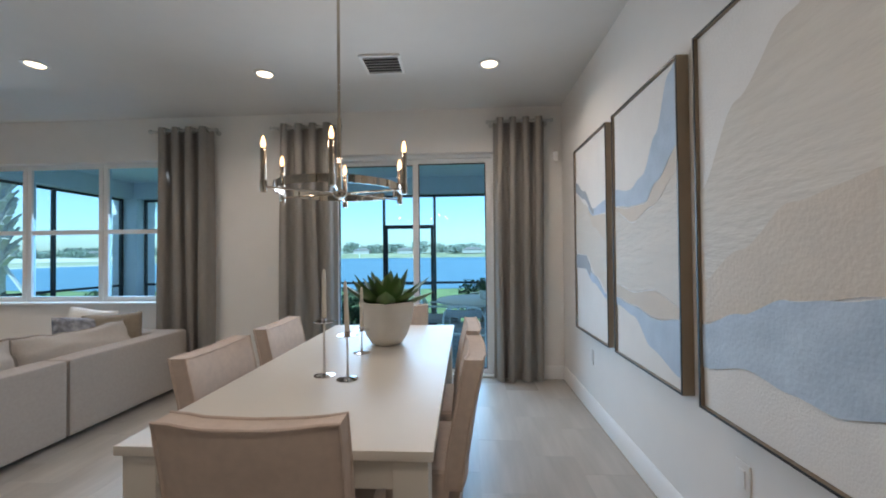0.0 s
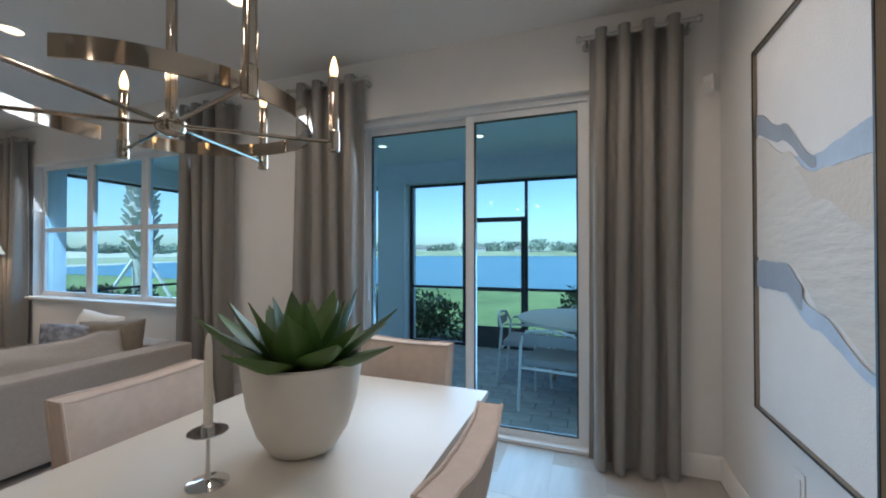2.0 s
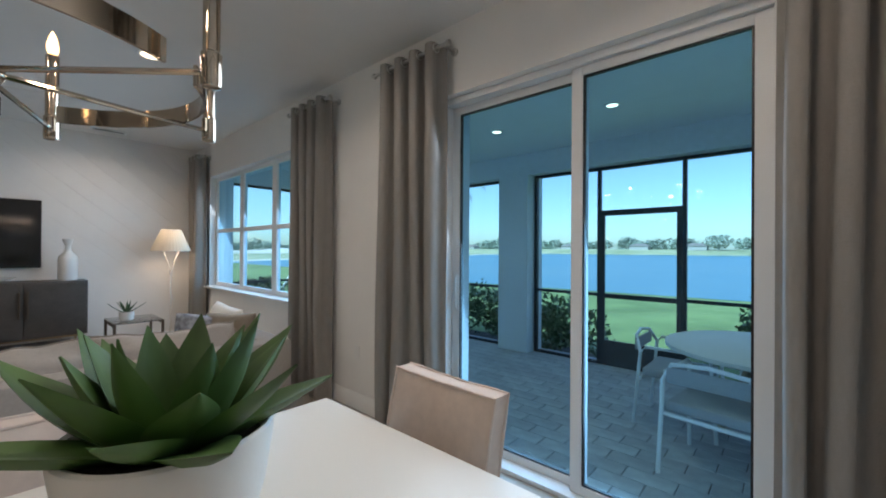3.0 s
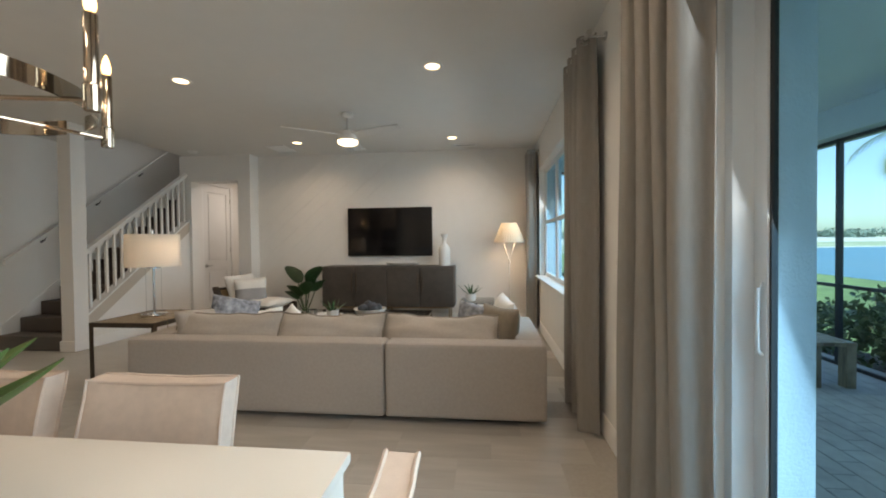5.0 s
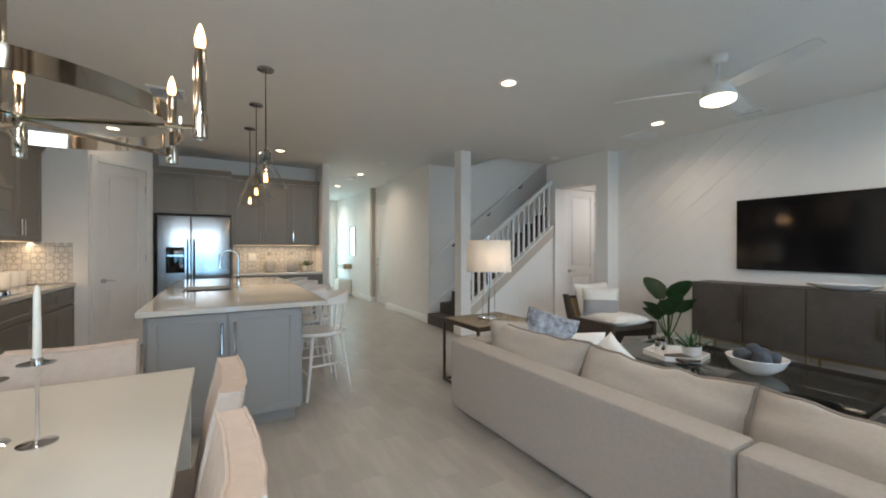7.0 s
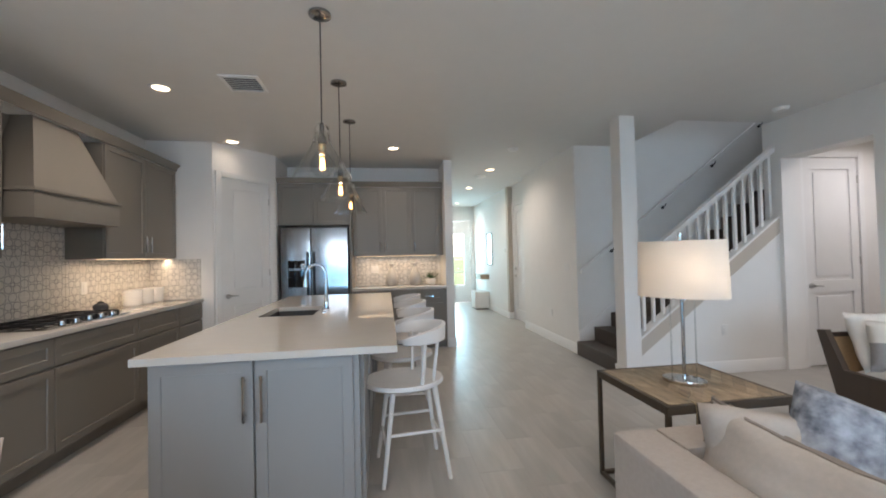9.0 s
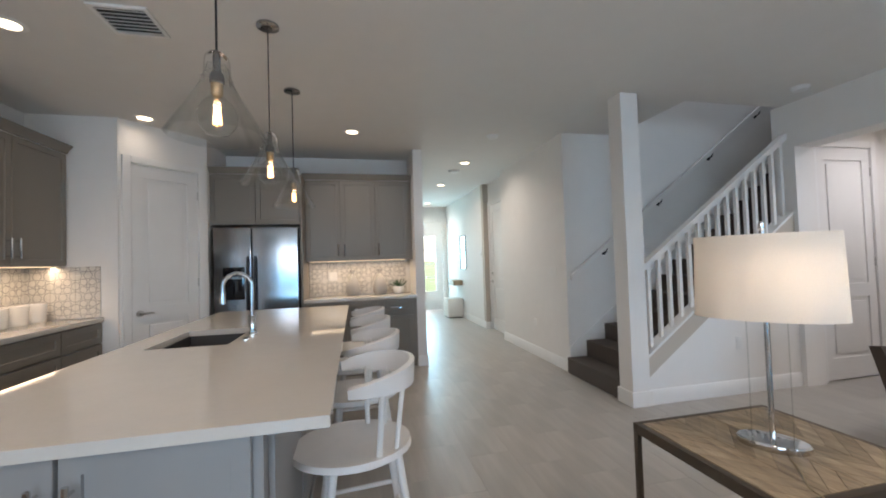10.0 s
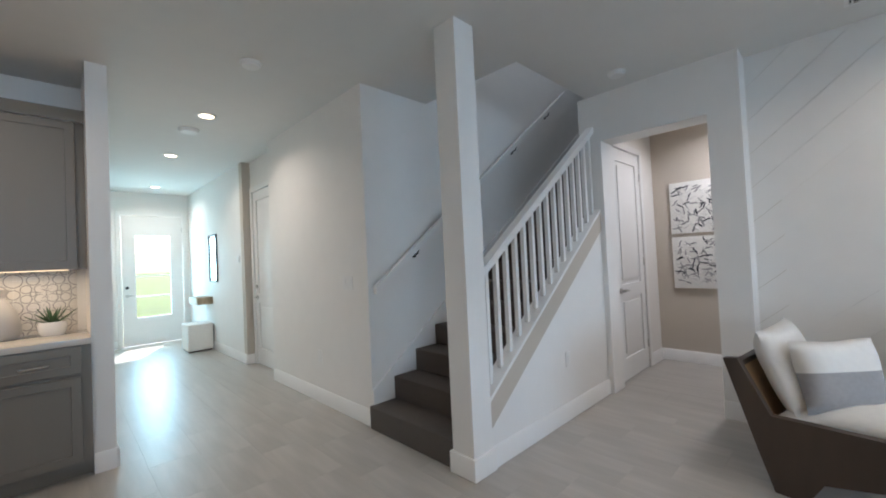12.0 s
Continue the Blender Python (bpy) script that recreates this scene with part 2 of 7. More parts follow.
    "pendant_glass": clear("thin_pendant_glass", (0.955, 0.96, 0.955), 0.01, 0.055, 0.95),
    "glass_top": clear("smoked_glass", (0.50, 0.51, 0.50), 0.03, 0.06, 0.9),
    "can_glow": glow("recessed_lens_glow", (1.0, 0.82, 0.56), 2.6),
    "bulb_glow": glow("filament_bulb_glow", (1.0, 0.62, 0.28), 2.2),
    "filament_glow": glow("pendant_filament_glow", (1.0, 0.52, 0.17), 4.0),
    "fan_glow": glow("fan_lens_glow", (1.0, 0.86, 0.64), 1.8),
    "shade_glow": cloth_shade("linen_lamp_shade", (0.82, 0.78, 0.72)),
    "shade_glow2": cloth_shade("pleated_lamp_shade", (0.72, 0.63, 0.50)),
    "strip_glow": glow("under_cabinet_strip_glow", (1.0, 0.78, 0.50), 0.5),
    "mirror": material("mirror_glass", (0.8, 0.82, 0.82), 0.03, 1.0, var=0.0),
}

# ---- mesh helpers ----


def box(bm, x0, x1, y0, y1, z0, z1, bevel=0.0, seg=2):
    xs, ys, zs = sorted((x0, x1)), sorted((y0, y1)), sorted((z0, z1))
    m = Matrix.LocRotScale(((xs[0] + xs[1]) / 2, (ys[0] + ys[1]) / 2, (zs[0] + zs[1]) / 2), None, (xs[1] - xs[0], ys[1] - ys[0], zs[1] - zs[0]))
    vs = bmesh.ops.create_cube(bm, size=1, matrix=m)["verts"]
    if bevel:
        es = {e for v in vs for e in v.link_edges}
        bmesh.ops.bevel(bm, geom=list(es), offset=bevel, segments=seg, profile=0.7, affect="EDGES", clamp_overlap=True)
    return bm


def lathe(bm, profile, at=(0, 0, 0), seg=28, sx=1.0, sy=1.0, caps=True):
    """Turned shape from (radius, height) pairs."""
    rings = []
    for r, z in profile:
        rings.append([bm.verts.new((at[0] + sx * r * math.cos(2 * math.pi * i / seg), at[1] + sy * r * math.sin(2 * math.pi * i / seg), at[2] + z)) for i in range(seg)])
    for a, b in zip(rings, rings[1:]):
        for i in range(seg):
            bm.faces.new((a[i], a[(i + 1) % seg], b[(i + 1) % seg], b[i]))
    if caps:
        bm.faces.new(list(reversed(rings[0])))
        bm.faces.new(rings[-1])
    return bm


def tube(bm, points, r, seg=10, closed=False):
    """A round bar along points; r is one radius or one for each point."""
    pts = [Vector(p) for p in points]
    rings, up = [], Vector((0.123, 0.31, 0.94)).normalized()
    for i, p in enumerate(pts):
        a = pts[i - 1] if i or closed else p
        b = pts[(i + 1) % len(pts)] if i + 1 < len(pts) or closed else p
        d = (b - a).normalized()
        u = d.cross(up).normalized()
        v = d.cross(u).normalized()
        rr = r[i] if isinstance(r, (list, tuple)) else r
        rings.append([bm.verts.new(p + rr * (math.cos(2 * math.pi * k / seg) * u + math.sin(2 * math.pi * k / seg) * v)) for k in range(seg)])
    pairs = list(zip(rings, rings[1:])) + ([(rings[-1], rings[0])] if closed else [])
    for a, b in pairs:
        for k in range(seg):
            bm.faces.new((a[k], a[(k + 1) % seg], b[(k + 1) % seg], b[k]))
    if not closed:
        bm.faces.new(list(reversed(rings[0])))
        bm.faces.new(rings[-1])
    return bm


def prism(bm, outline, axis, a, b):
    """A flat outline of (u, v) pushed from a to b along an axis."""
    def at(u, v, w):
        return {"x": (w, u, v), "y": (u, w, v), "z": (u, v, w)}[axis]
    lo = [bm.verts.new(at(u, v, a)) for u, v in outline]
    hi = [bm.verts.new(at(u, v, b)) for u, v in outline]
    bm.faces.new(lo)
    bm.faces.new(list(reversed(hi)))
    for i in range(len(lo)):
        j = (i + 1) % len(lo)
        bm.faces.new((lo[i], hi[i], hi[j], lo[j]))
    bmesh.ops.recalc_face_normals(bm, faces=bm.faces)
    return bm


def pillow(bm, w, d, h, n=14, flange=0.0, m=None, sharp=3.0):
    """A stuffed cushion w wide (x), h tall (z), d thick (y)."""
    grid = {}
    for side in (1, -1):
        for i in range(n + 1):
            for j in range(n + 1):
                u, v = 2 * i / n - 1, 2 * j / n - 1
                if side == -1 and (i in (0, n) or j in (0, n)):
                    grid[side, i, j] = grid[1, i, j]
                    continue
                k = max((1 - abs(u) ** sharp) * (1 - abs(v) ** sharp), 0) ** 0.5
                pinch = 1 - 0.06 * (1 - abs(v)) * abs(u) ** 3
                pinch2 = 1 - 0.06 * (1 - abs(u)) * abs(v) ** 3
                p = Vector((u * w / 2 * pinch, side * d / 2 * k, v * h / 2 * pinch2))
                p += 0.012 * noise.noise_vector(p * 5 + Vector((w * 7, h * 3, d)))
                grid[side, i, j] = bm.verts.new(m @ p if m else p)
    for side in (1, -1):
        for i in range(n):
            for j in range(n):
                q = (grid[side, i, j], grid[side, i + 1, j], grid[side, i + 1, j + 1], grid[side, i, j + 1])
                bm.faces.new(q if side == -1 else tuple(reversed(q)))
    return bm


def finish(name, bm, mat, smooth=None):
    bmesh.ops.recalc_face_normals(bm, faces=bm.faces)
    me = bpy.data.meshes.new(name)
    bm.to_mesh(me)
    bm.free()
    me.materials.append(M[mat] if isinstance(mat, str) else mat)
    if smooth is None or smooth:
        me.shade_smooth()
        me.set_sharp_from_angle(angle=radians(smooth or 35))
    return me


def part(name, bm, mat, parent=None, label="", smooth=None):
    ob = new(name, finish(name, bm, mat, smooth))
    if parent:
        ob.parent = parent
    return tagged(ob, label) if label else ob


def thing(name, label, category, group="", m=None, kind=""):
    ob = new(name)
    ob.empty_display_size = 0.1
    if m:
        ob.matrix_world = m
    return tagged(ob, label, category, group, kind)


def solid(name, bm, mat, label, category, group="", kind="", smooth=None):
    return tagged(new(name, finish(name, bm, mat, smooth)), label, category, group, kind)


B = bmesh.new

# ---- structure ----
NW, EW, TV = 4.28, 1.345, -6.20


def structure(name, boxes, mat, label, bevel=0.0):
    bm = B()
    for b in boxes:
        box(bm, *b, bevel=bevel)
    return solid(name, bm, mat, label, name.split("_")[0], kind="structure")


floor = structure("floor", [(-8.8, 1.6, -9.4, 4.47, -0.14, -0.001)], "grout", "pale grey porcelain tile floor laid in running bond")
structure("wall_north", [(-6.42, -5.63, NW, 4.48, 0, H), (-2.85, -1.17, NW, 4.48, 0, H), (0.66, 1.5, NW, 4.48, 0, H),
                         (-5.63, -2.85, NW, 4.48, 0, 0.81), (-5.63, -2.85, NW, 4.48, 2.375, H), (-1.17, 0.66, NW, 4.48, 2.38, H)], "wall", "warm white painted wall with a window and a sliding door")
structure("wall_east", [(EW, 1.5, -3.2, NW, 0, H)], "wall", "warm white painted wall hung with three large paintings")
structure("wall_west", [(TV - 0.2, TV, -0.30, NW, 0, H)], "wall", "warm white wall behind the chevron panelling")
structure("wall_living_opening", [(TV, -5.95, -1.61, -1.56, 0, 2.40), (TV, -5.95, -0.70, -0.48, 0, 2.40), (TV, -5.95, -1.61, -0.48, 2.40, H)], "wall", "warm white wall with a cased opening")
structure("wall_vestibule", [(-7.65, -7.50, -1.95, 0.3, 0, H), (-7.5, TV - 0.2, 0.15, 0.3, 0, H), (TV - 0.2, TV, -0.48, -0.30, 0, H)], "beige", "beige painted wall behind the opening")
structure("wall_closet", [(-6.27, -5.95, -1.77, -1.61, 0, H), (-7.50, -7.05, -1.77, -1.61, 0, H), (-7.05, -6.27, -1.77, -1.61, 2.43, H)], "wall", "white wall with a closet door under the stairs")
structure("wall_stair_south", [(-8.7, -4.05, -2.855, -2.735, 0, 5.4)], "wall", "white stairwell wall")
structure("wall_stairwell_upper", [(-8.7, -4.79, -1.69, -1.61, H + 0.16, 5.4), (-4.79, -4.67, -2.735, -1.61, H + 0.16, 5.4), (-8.82, -8.7, -2.855, -1.61, 0, 5.4), (-8.7, -7.65, -1.95, -1.71, 0, H)], "wall", "white upper stairwell walls")
structure("wall_hall_west", [(-4.27, -4.05, -4.80, -2.855, 0, H), (-4.45, -4.20, -5.88, -5.80, 0, H), (-4.45, -4.20, -4.94, -4.80, 0, H), (-4.45, -4.20, -5.80, -4.94, 2.43, H)], "wall", "warm white hallway wall with a door niche")
structure("wall_niche_side", [(-4.45, -4.09, -6.00, -5.88, 0, H)], "beige", "beige return wall of the door niche")
structure("wall_hall_south_west", [(-4.24, -4.09, -9.15, -6.00, 0, H)], "wall", "white entry wall with a mirror and bench")
structure("wall_front", [(-4.24, -3.98, -9.35, -9.15, 0, H), (-3.02, -2.4, -9.35, -9.15, 0, H), (-3.98, -3.02, -9.35, -9.15, 2.42, H)], "wall", "white wall round the front door")
structure("wall_hall_east", [(-2.50, -2.38, -6.9, -3.61, 0, H), (-2.72, -2.38, -9.15, -6.9, 0, H)], "wall", "white hallway wall ending beside the kitchen counter")
structure("wall_kitchen_south", [(-2.38, 0.2, -4.36, -4.20, 0, H), (0.60, EW, -3.0, -2.842, 0, H), (0.04, 0.2, -4.20, -3.50, 0, H)], "wall", "white kitchen wall behind cabinets and refrigerator")
# diagonal pantry wall with its door opening
PA, PB = Vector((0.61, -2.85, 0)), Vector((0.05, -3.475, 0))
pdir = (PB - PA).normalized()
pang = math.degrees(math.atan2(pdir.y, pdir.x))
plen = (PB - PA).length
bm = B()
for b in ((0, 0.10, 0, 0.12, 0, H), (plen - 0.08, plen + 0.02, 0, 0.12, 0, H), (0.10, plen - 0.08, 0, 0.12, 2.44, H)):
    box(bm, *b)
bm.transform(pose(PA.x, PA.y, 0, 0, 0, pang))
solid("wall_pantry", bm, "wall", "white diagonal wall with the pantry door", "wall", kind="structure")

# ceiling with the stairwell opening
structure("ceiling", [(-4.79, 1.5, -9.35, 4.48, H, H + 0.16), (-8.82, -4.79, -1.685, 4.48, H, H + 0.16), (-8.82, -4.79, -9.35, -2.80, H, H + 0.16)], "ceiling", "flat off-white textured ceiling")
structure("ceiling_upper", [(-8.82, -4.67, -2.855, -1.61, 5.4, 5.5)], "ceiling", "off-white upper stairwell ceiling")
# never in view: slab and upright added to keep sun off the lanai
structure("roof", [(-9, 1.7, -9.6, 4.6, 5.6, 5.8), (-9, 1.7, -9.6, -9.4, 3.0, 5.6)], "far_roof", "unseen slab over the house, added to shade the lanai")


def baseboard(name, runs, h=0.135, t=0.016):
    """Runs (x0, y0, x1, y1, nx, ny): a board on the wall line, standing out along n."""
    for x0, y0, x1, y1, nx, ny in runs:
        bm = B()
        d = Vector((x1 - x0, y1 - y0, 0))
        prism(bm, [(0, 0.001), (t, 0.001), (t, h - 0.02), (t * 0.45, h - 0.006), (t * 0.3, h), (0, h)], "x", 0, d.length)
        u, nrm = d.normalized(), Vector((nx, ny, 0))
        bm.transform(Matrix(((u.x, nrm.x, 0, x0), (u.y, nrm.y, 0, y0), (0, 0, 1, 0), (0, 0, 0, 1))))
        solid(name, bm, "trim", "white painted baseboard along the wall", "baseboard", kind="structure")


baseboard("baseboard", [(EW, -0.2, EW, NW, -1, 0), (EW, NW, 0.70, NW, 0, -1), (-1.20, NW, TV, NW, 0, -1), (TV + 0.006, NW, TV + 0.006, -0.48, 1, 0),
                        (-5.95, -0.48, -5.95, -0.70, 1, 0), (-5.95, -0.48, TV, -0.48, 0, 1), (-4.18, -1.61, -5.95, -1.61, 0, 1), (-7.5, -1.61, -7.5, 0.15, 1, 0), (-7.09, -1.61, -7.5, -1.61, 0, 1),
                        (-4.05, -2.735, -4.05, -4.80, 1, 0), (-4.20, -5.88, -4.09, -5.88, 0, 1), (-4.09, -5.88, -4.09, -9.15, 1, 0),
                        (-2.50, -3.61, -2.50, -6.9, -1, 0), (-2.38, -3.61, -2.50, -3.61, 0, 1), (-2.72, -6.9, -2.72, -9.15, -1, 0), (-2.50, -6.9, -2.72, -6.9, 0, 1),
                        (-2.72, -9.15, -2.95, -9.15, 0, 1)])


# ---- doors ----
def panel_door(name, w, h, label, handle="lever", lite=False, hinge=1):
    """A door in its own frame: x along the door, y towards the room, origin at its lower corner."""
    d = thing(name, label, "door", kind="structure")
    bm = B()
    if lite:
        for b in ((0.004, 0.20, 0, 0.042, 0.012, h), (w - 0.20, w - 0.004, 0, 0.042, 0.012, h), (0.20, w - 0.20, 0, 0.042, 0.012, 0.52), (0.20, w - 0.20, 0, 0.042, h - 0.36, h)):
            box(bm, *b)
        part("leaf", bm, "door", d)
        bm = B()
        box(bm, 0.20, w - 0.20, 0.016, 0.024, 0.52, h - 0.36)
        part("glass", bm, "glass", d).visible_shadow = False
        for k in range(1, 4):
            bm = B()
            z = 0.52 + (h - 0.88) * k / 4
            box(bm, 0.20, w - 0.20, 0.006, 0.036, z - 0.011, z + 0.011, 0.003)
            part("muntin", bm, "door", d)
    else:
        s, mid = 0.11, 0.92
        for b in ((0.004, s, 0, 0.036, 0.012, h), (w - s, w - 0.004, 0, 0.036, 0.012, h), (s, w - s, 0, 0.036, 0.012, 0.23), (s, w - s, 0, 0.036, mid - 0.07, mid + 0.07), (s, w - s, 0, 0.036, h - 0.13, h),
                  (s, w - s, 0, 0.022, 0.23, mid - 0.07), (s, w - s, 0, 0.022, mid + 0.07, h - 0.13)):
            box(bm, *b)
        part("leaf", bm, "door", d)
        for z0, z1 in ((0.23, mid - 0.07), (mid + 0.07, h - 0.13)):
            bm = B()
            box(bm, s + 0.045, w - s - 0.045, 0.018, 0.034, z0 + 0.045, z1 - 0.045, 0.008, 2)
            part("raised_panel", bm, "door", d)
    hx = 0.07 if hinge == 1 else w - 0.07
    sg = 1 if hinge == 1 else -1
    bm = B()
    y0 = 0.042 if lite else 0.036
    tube(bm, [(hx, y0, 0.93), (hx, y0 + 0.012, 0.93)], 0.032, 18)
    tube(bm, [(hx, y0 + 0.012, 0.93), (hx, y0 + 0.05, 0.93)], 0.011, 10)
    tube(bm, [(hx - sg * 0.012, y0 + 0.048, 0.93), (hx + sg * 0.05, y0 + 0.05, 0.934), (hx + sg * 0.11, y0 + 0.047, 0.926)], [0.011, 0.010, 0.007], 8)
    part("lever_handle", bm, "rod", d, "brushed nickel lever handle")
    if handle != "lever":
        bm = B()
        tube(bm, [(hx, y0, 1.08), (hx, y0 + 0.022, 1.08)], 0.028, 16)
        part("deadbolt", bm, "rod" if handle == "deadbolt" else "black", d, "round deadbolt above the lever")
    for z in (0.28, h / 2, h - 0.25):
        bm = B()
        hxx = w - 0.005 if hinge == 1 else 0.005
        tube(bm, [(hxx, 0.042, z - 0.045), (hxx, 0.042, z + 0.045)], 0.008, 8)
        part("hinge", bm, "rod", d)
    for nm, b in (("casing_side", (-0.075, -0.004, 0.02, 0.055, 0.001, h + 0.075)), ("casing_side", (w + 0.004, w + 0.075, 0.02, 0.055, 0.001, h + 0.075)), ("casing_head", (-0.004, w + 0.004, 0.02, 0.055, h + 0.006, h + 0.075))):
        bm = B()
        box(bm, *b, bevel=0.006)
        part(nm, bm, "trim", d)
    return d


panel_door("door_1", 0.76, 2.42, "white two-panel closet door under the stairs, closed", hinge=2).matrix_world = pose(-7.04, -1.645, 0, 0, 0, 0)
d = panel_door("door_2", plen - 0.20, 2.42, "white two-panel pantry door, closed", hinge=1)
d.matrix_world = pose(PA.x, PA.y, 0, 0, 0, pang) @ pose(0.11, 0.03, 0, 0, 0, 0) @ Matrix.Diagonal((1, -1, 1, 1))
d = panel_door("door_3", 0.84, 2.40, "white garage door with a nickel lever and deadbolt", handle="deadbolt", hinge=1)
d.matrix_world = pose(-4.235, -5.79, 0, 0, 0, 90) @ Matrix.Diagonal((1, -1, 1, 1))
d = panel_door("door_4", 0.94, 2.40, "white front door with a tall divided glass lite", handle="black", lite=True, hinge=2)
d.matrix_world = pose(-3.97, -9.19, 0, 0, 0, 0)

# ---- window and sliding door ----
win = thing("window_1", "wide white triple window with divided sashes", "window", kind="structure")
WX = (-5.63, -4.705, -3.78, -2.85)
for x0, x1 in zip(WX, WX[1:]):
    for nm, b in (("frame_side", (x0 + 0.002, x0 + 0.055, 4.362, 4.412, 0.812, 2.373)), ("frame_side", (x1 - 0.055, x1 - 0.002, 4.362, 4.412, 0.812, 2.373)),
                  ("frame_rail", (x0 + 0.055, x1 - 0.055, 4.362, 4.412, 0.812, 0.865)), ("frame_rail", (x0 + 0.055, x1 - 0.055, 4.362, 4.412, 2.320, 2.373)), ("meeting_rail", (x0 + 0.055, x1 - 0.055, 4.365, 4.410, 1.572, 1.622))):
        bm = B()
        box(bm, *b, bevel=0.005)
        part(nm, bm, "vinyl", win)
    for z0, z1 in ((0.865, 1.572), (1.622, 2.320)):
        bm = B()
        box(bm, x0 + 0.055, x1 - 0.055, 4.385, 4.391, z0, z1)
        part("pane", bm, "glass_blue", win).visible_shadow = False
bm = B()
box(bm, -5.70, -2.78, 4.215, 4.345, 0.785, 0.811, 0.006)
part("window_sill", bm, "trim", win, "white window sill")

sl = thing("door_5", "white framed two-panel sliding glass door, closed", "door", kind="structure")
for nm, b in (("frame_side", (-1.168, -1.125, 4.33, 4.46, 0, 2.378)), ("frame_side", (0.615, 0.658, 4.33, 4.46, 0, 2.378)), ("frame_head", (-1.125, 0.615, 4.33, 4.46, 2.335, 2.378)), ("threshold", (-1.125, 0.615, 4.30, 4.47, 0.001, 0.028))):
    bm = B()
    box(bm, *b, bevel=0.004)
    part(nm, bm, "vinyl", sl)
for k, (x0, x1, y) in enumerate(((-1.125, -0.17, 4.40), (-0.235, 0.615, 4.355))):
    for nm, b in (("stile", (x0, x0 + 0.062, y, y + 0.036, 0.03, 2.333)), ("stile", (x1 - 0.062, x1, y, y + 0.036, 0.03, 2.333)), ("rail", (x0 + 0.062, x1 - 0.062, y, y + 0.036, 0.03, 0.075)), ("rail", (x0 + 0.062, x1 - 0.062, y, y + 0.036, 2.285, 2.333))):
        bm = B()
        box(bm, *b, bevel=0.004)
        part(nm, bm, "vinyl", sl)
    bm = B()
    box(bm, x0 + 0.062, x1 - 0.062, y + 0.015, y + 0.021, 0.075, 2.285)
    part("pane", bm, "glass_blue", sl).visible_shadow = False
    for b in ((x0 + 0.062, x0 + 0.072, y + 0.008, y + 0.028, 0.075, 2.285), (x1 - 0.072, x1 - 0.062, y + 0.008, y + 0.028, 0.075, 2.285), (x0 + 0.072, x1 - 0.072, y + 0.008, y + 0.028, 2.275, 2.285), (x0 + 0.072, x1 - 0.072, y + 0.008, y + 0.028, 0.075, 0.085)):
        bm = B()
        box(bm, *b)
        part("gasket", bm, "black", sl)


bm = B()
tube(bm, [(-1.078, 4.399, 0.93), (-1.078, 4.383, 0.945), (-1.078, 4.379, 1.05), (-1.078, 4.383, 1.155), (-1.078, 4.399, 1.17)], 0.007, 8)
part("pull_handle", bm, "vinyl", sl, "white pull handle")


def curtain(x0, x1, waves, seed, x0b=None, x1b=None):
    c = thing("curtain", "floor-length taupe linen grommet curtain beside the glass", "curtain", "curtains on the north wall")
    x0b, x1b = x0 if x0b is None else x0b, x1 if x1b is None else x1b
    rnd = random.Random(seed)
    ph = [rnd.uniform(-0.5, 0.5) for _ in range(waves + 1)]
    nx, nz = waves * 12, 16
    bm = B()
    rows = {}
    for side in (0, 1):
        for i in range(nx + 1):
            u = i / nx
            for k in range(nz + 1):
                w = k / nz
                z = 0.015 + (2.69 - 0.015) * w
                xa = (x0b + (x1b - x0b) * u) * (1 - w) + (x0 + (x1 - x0) * u) * w
                s = math.cos(2 * math.pi * waves * u + 0.35 * (1 - w) * math.sin(3 * w + ph[0] * 4))
                amp = 0.064 * (0.85 + 0.35 * (1 - w) * math.sin(4.3 * u + seed))
                y = 4.165 + amp * s + 0.012 * math.sin(7 * u + 5 * w + seed) * (1 - w)
                xx = xa + 0.018 * math.sin(9 * u + 2.5 * w + seed) * (1 - w) + 0.016 * math.sin(4 * math.pi * waves * u)
                rows[side, i, k] = bm.verts.new((xx, y + side * 0.005, z))
    for i in range(nx):
        for k in range(nz):
            bm.faces.new((rows[0, i, k], rows[0, i + 1, k], rows[0, i + 1, k + 1], rows[0, i, k + 1]))
            bm.faces.new((rows[1, i, k + 1], rows[1, i + 1, k + 1], rows[1, i + 1, k], rows[1, i, k]))
        for k in (0, nz):
            bm.faces.new((rows[0, i, k], rows[1, i, k], rows[1, i + 1, k], rows[0, i + 1, k]))
    for i in (0, nx):
        for k in range(nz):
            bm.faces.new((rows[0, i, k], rows[0, i, k + 1], rows[1, i, k + 1], rows[1, i, k]))
    part("panel", bm, "curtain", c, smooth=60)
    for i in range(waves * 2):
        u = (i + 0.5 * (1 + 0)) / (waves * 2)
        xg = x0 + (x1 - x0) * u
        bm = B()
        ring = [(xg, 4.157 + 0.027 * math.cos(a), 2.655 + 0.027 * math.sin(a)) for a in [2 * math.pi * j / 14 for j in range(14)]]
        tube(bm, ring, 0.005, 6, closed=True)
        part("grommet", bm, "rod", c)
    r = thing("curtain_rod", "short brushed nickel curtain rod with end caps", "curtain rod", "curtain rods on the north wall")
    bm = B()
    tube(bm, [(x0 - 0.05, 4.157, 2.655), (x1 + 0.05, 4.157, 2.655)], 0.0125, 14)
    part("bar", bm, "rod", r)
    for xe in (x0 - 0.05, x1 + 0.05):
        bm = B()
        sg = -1 if xe < x0 else 1
        tube(bm, [(xe, 4.157, 2.655), (xe + sg * 0.012, 4.157, 2.655), (xe + sg * 0.03, 4.157, 2.655)], [0.016, 0.022, 0.018], 14)
        part("finial", bm, "rod", r)
        bm = B()
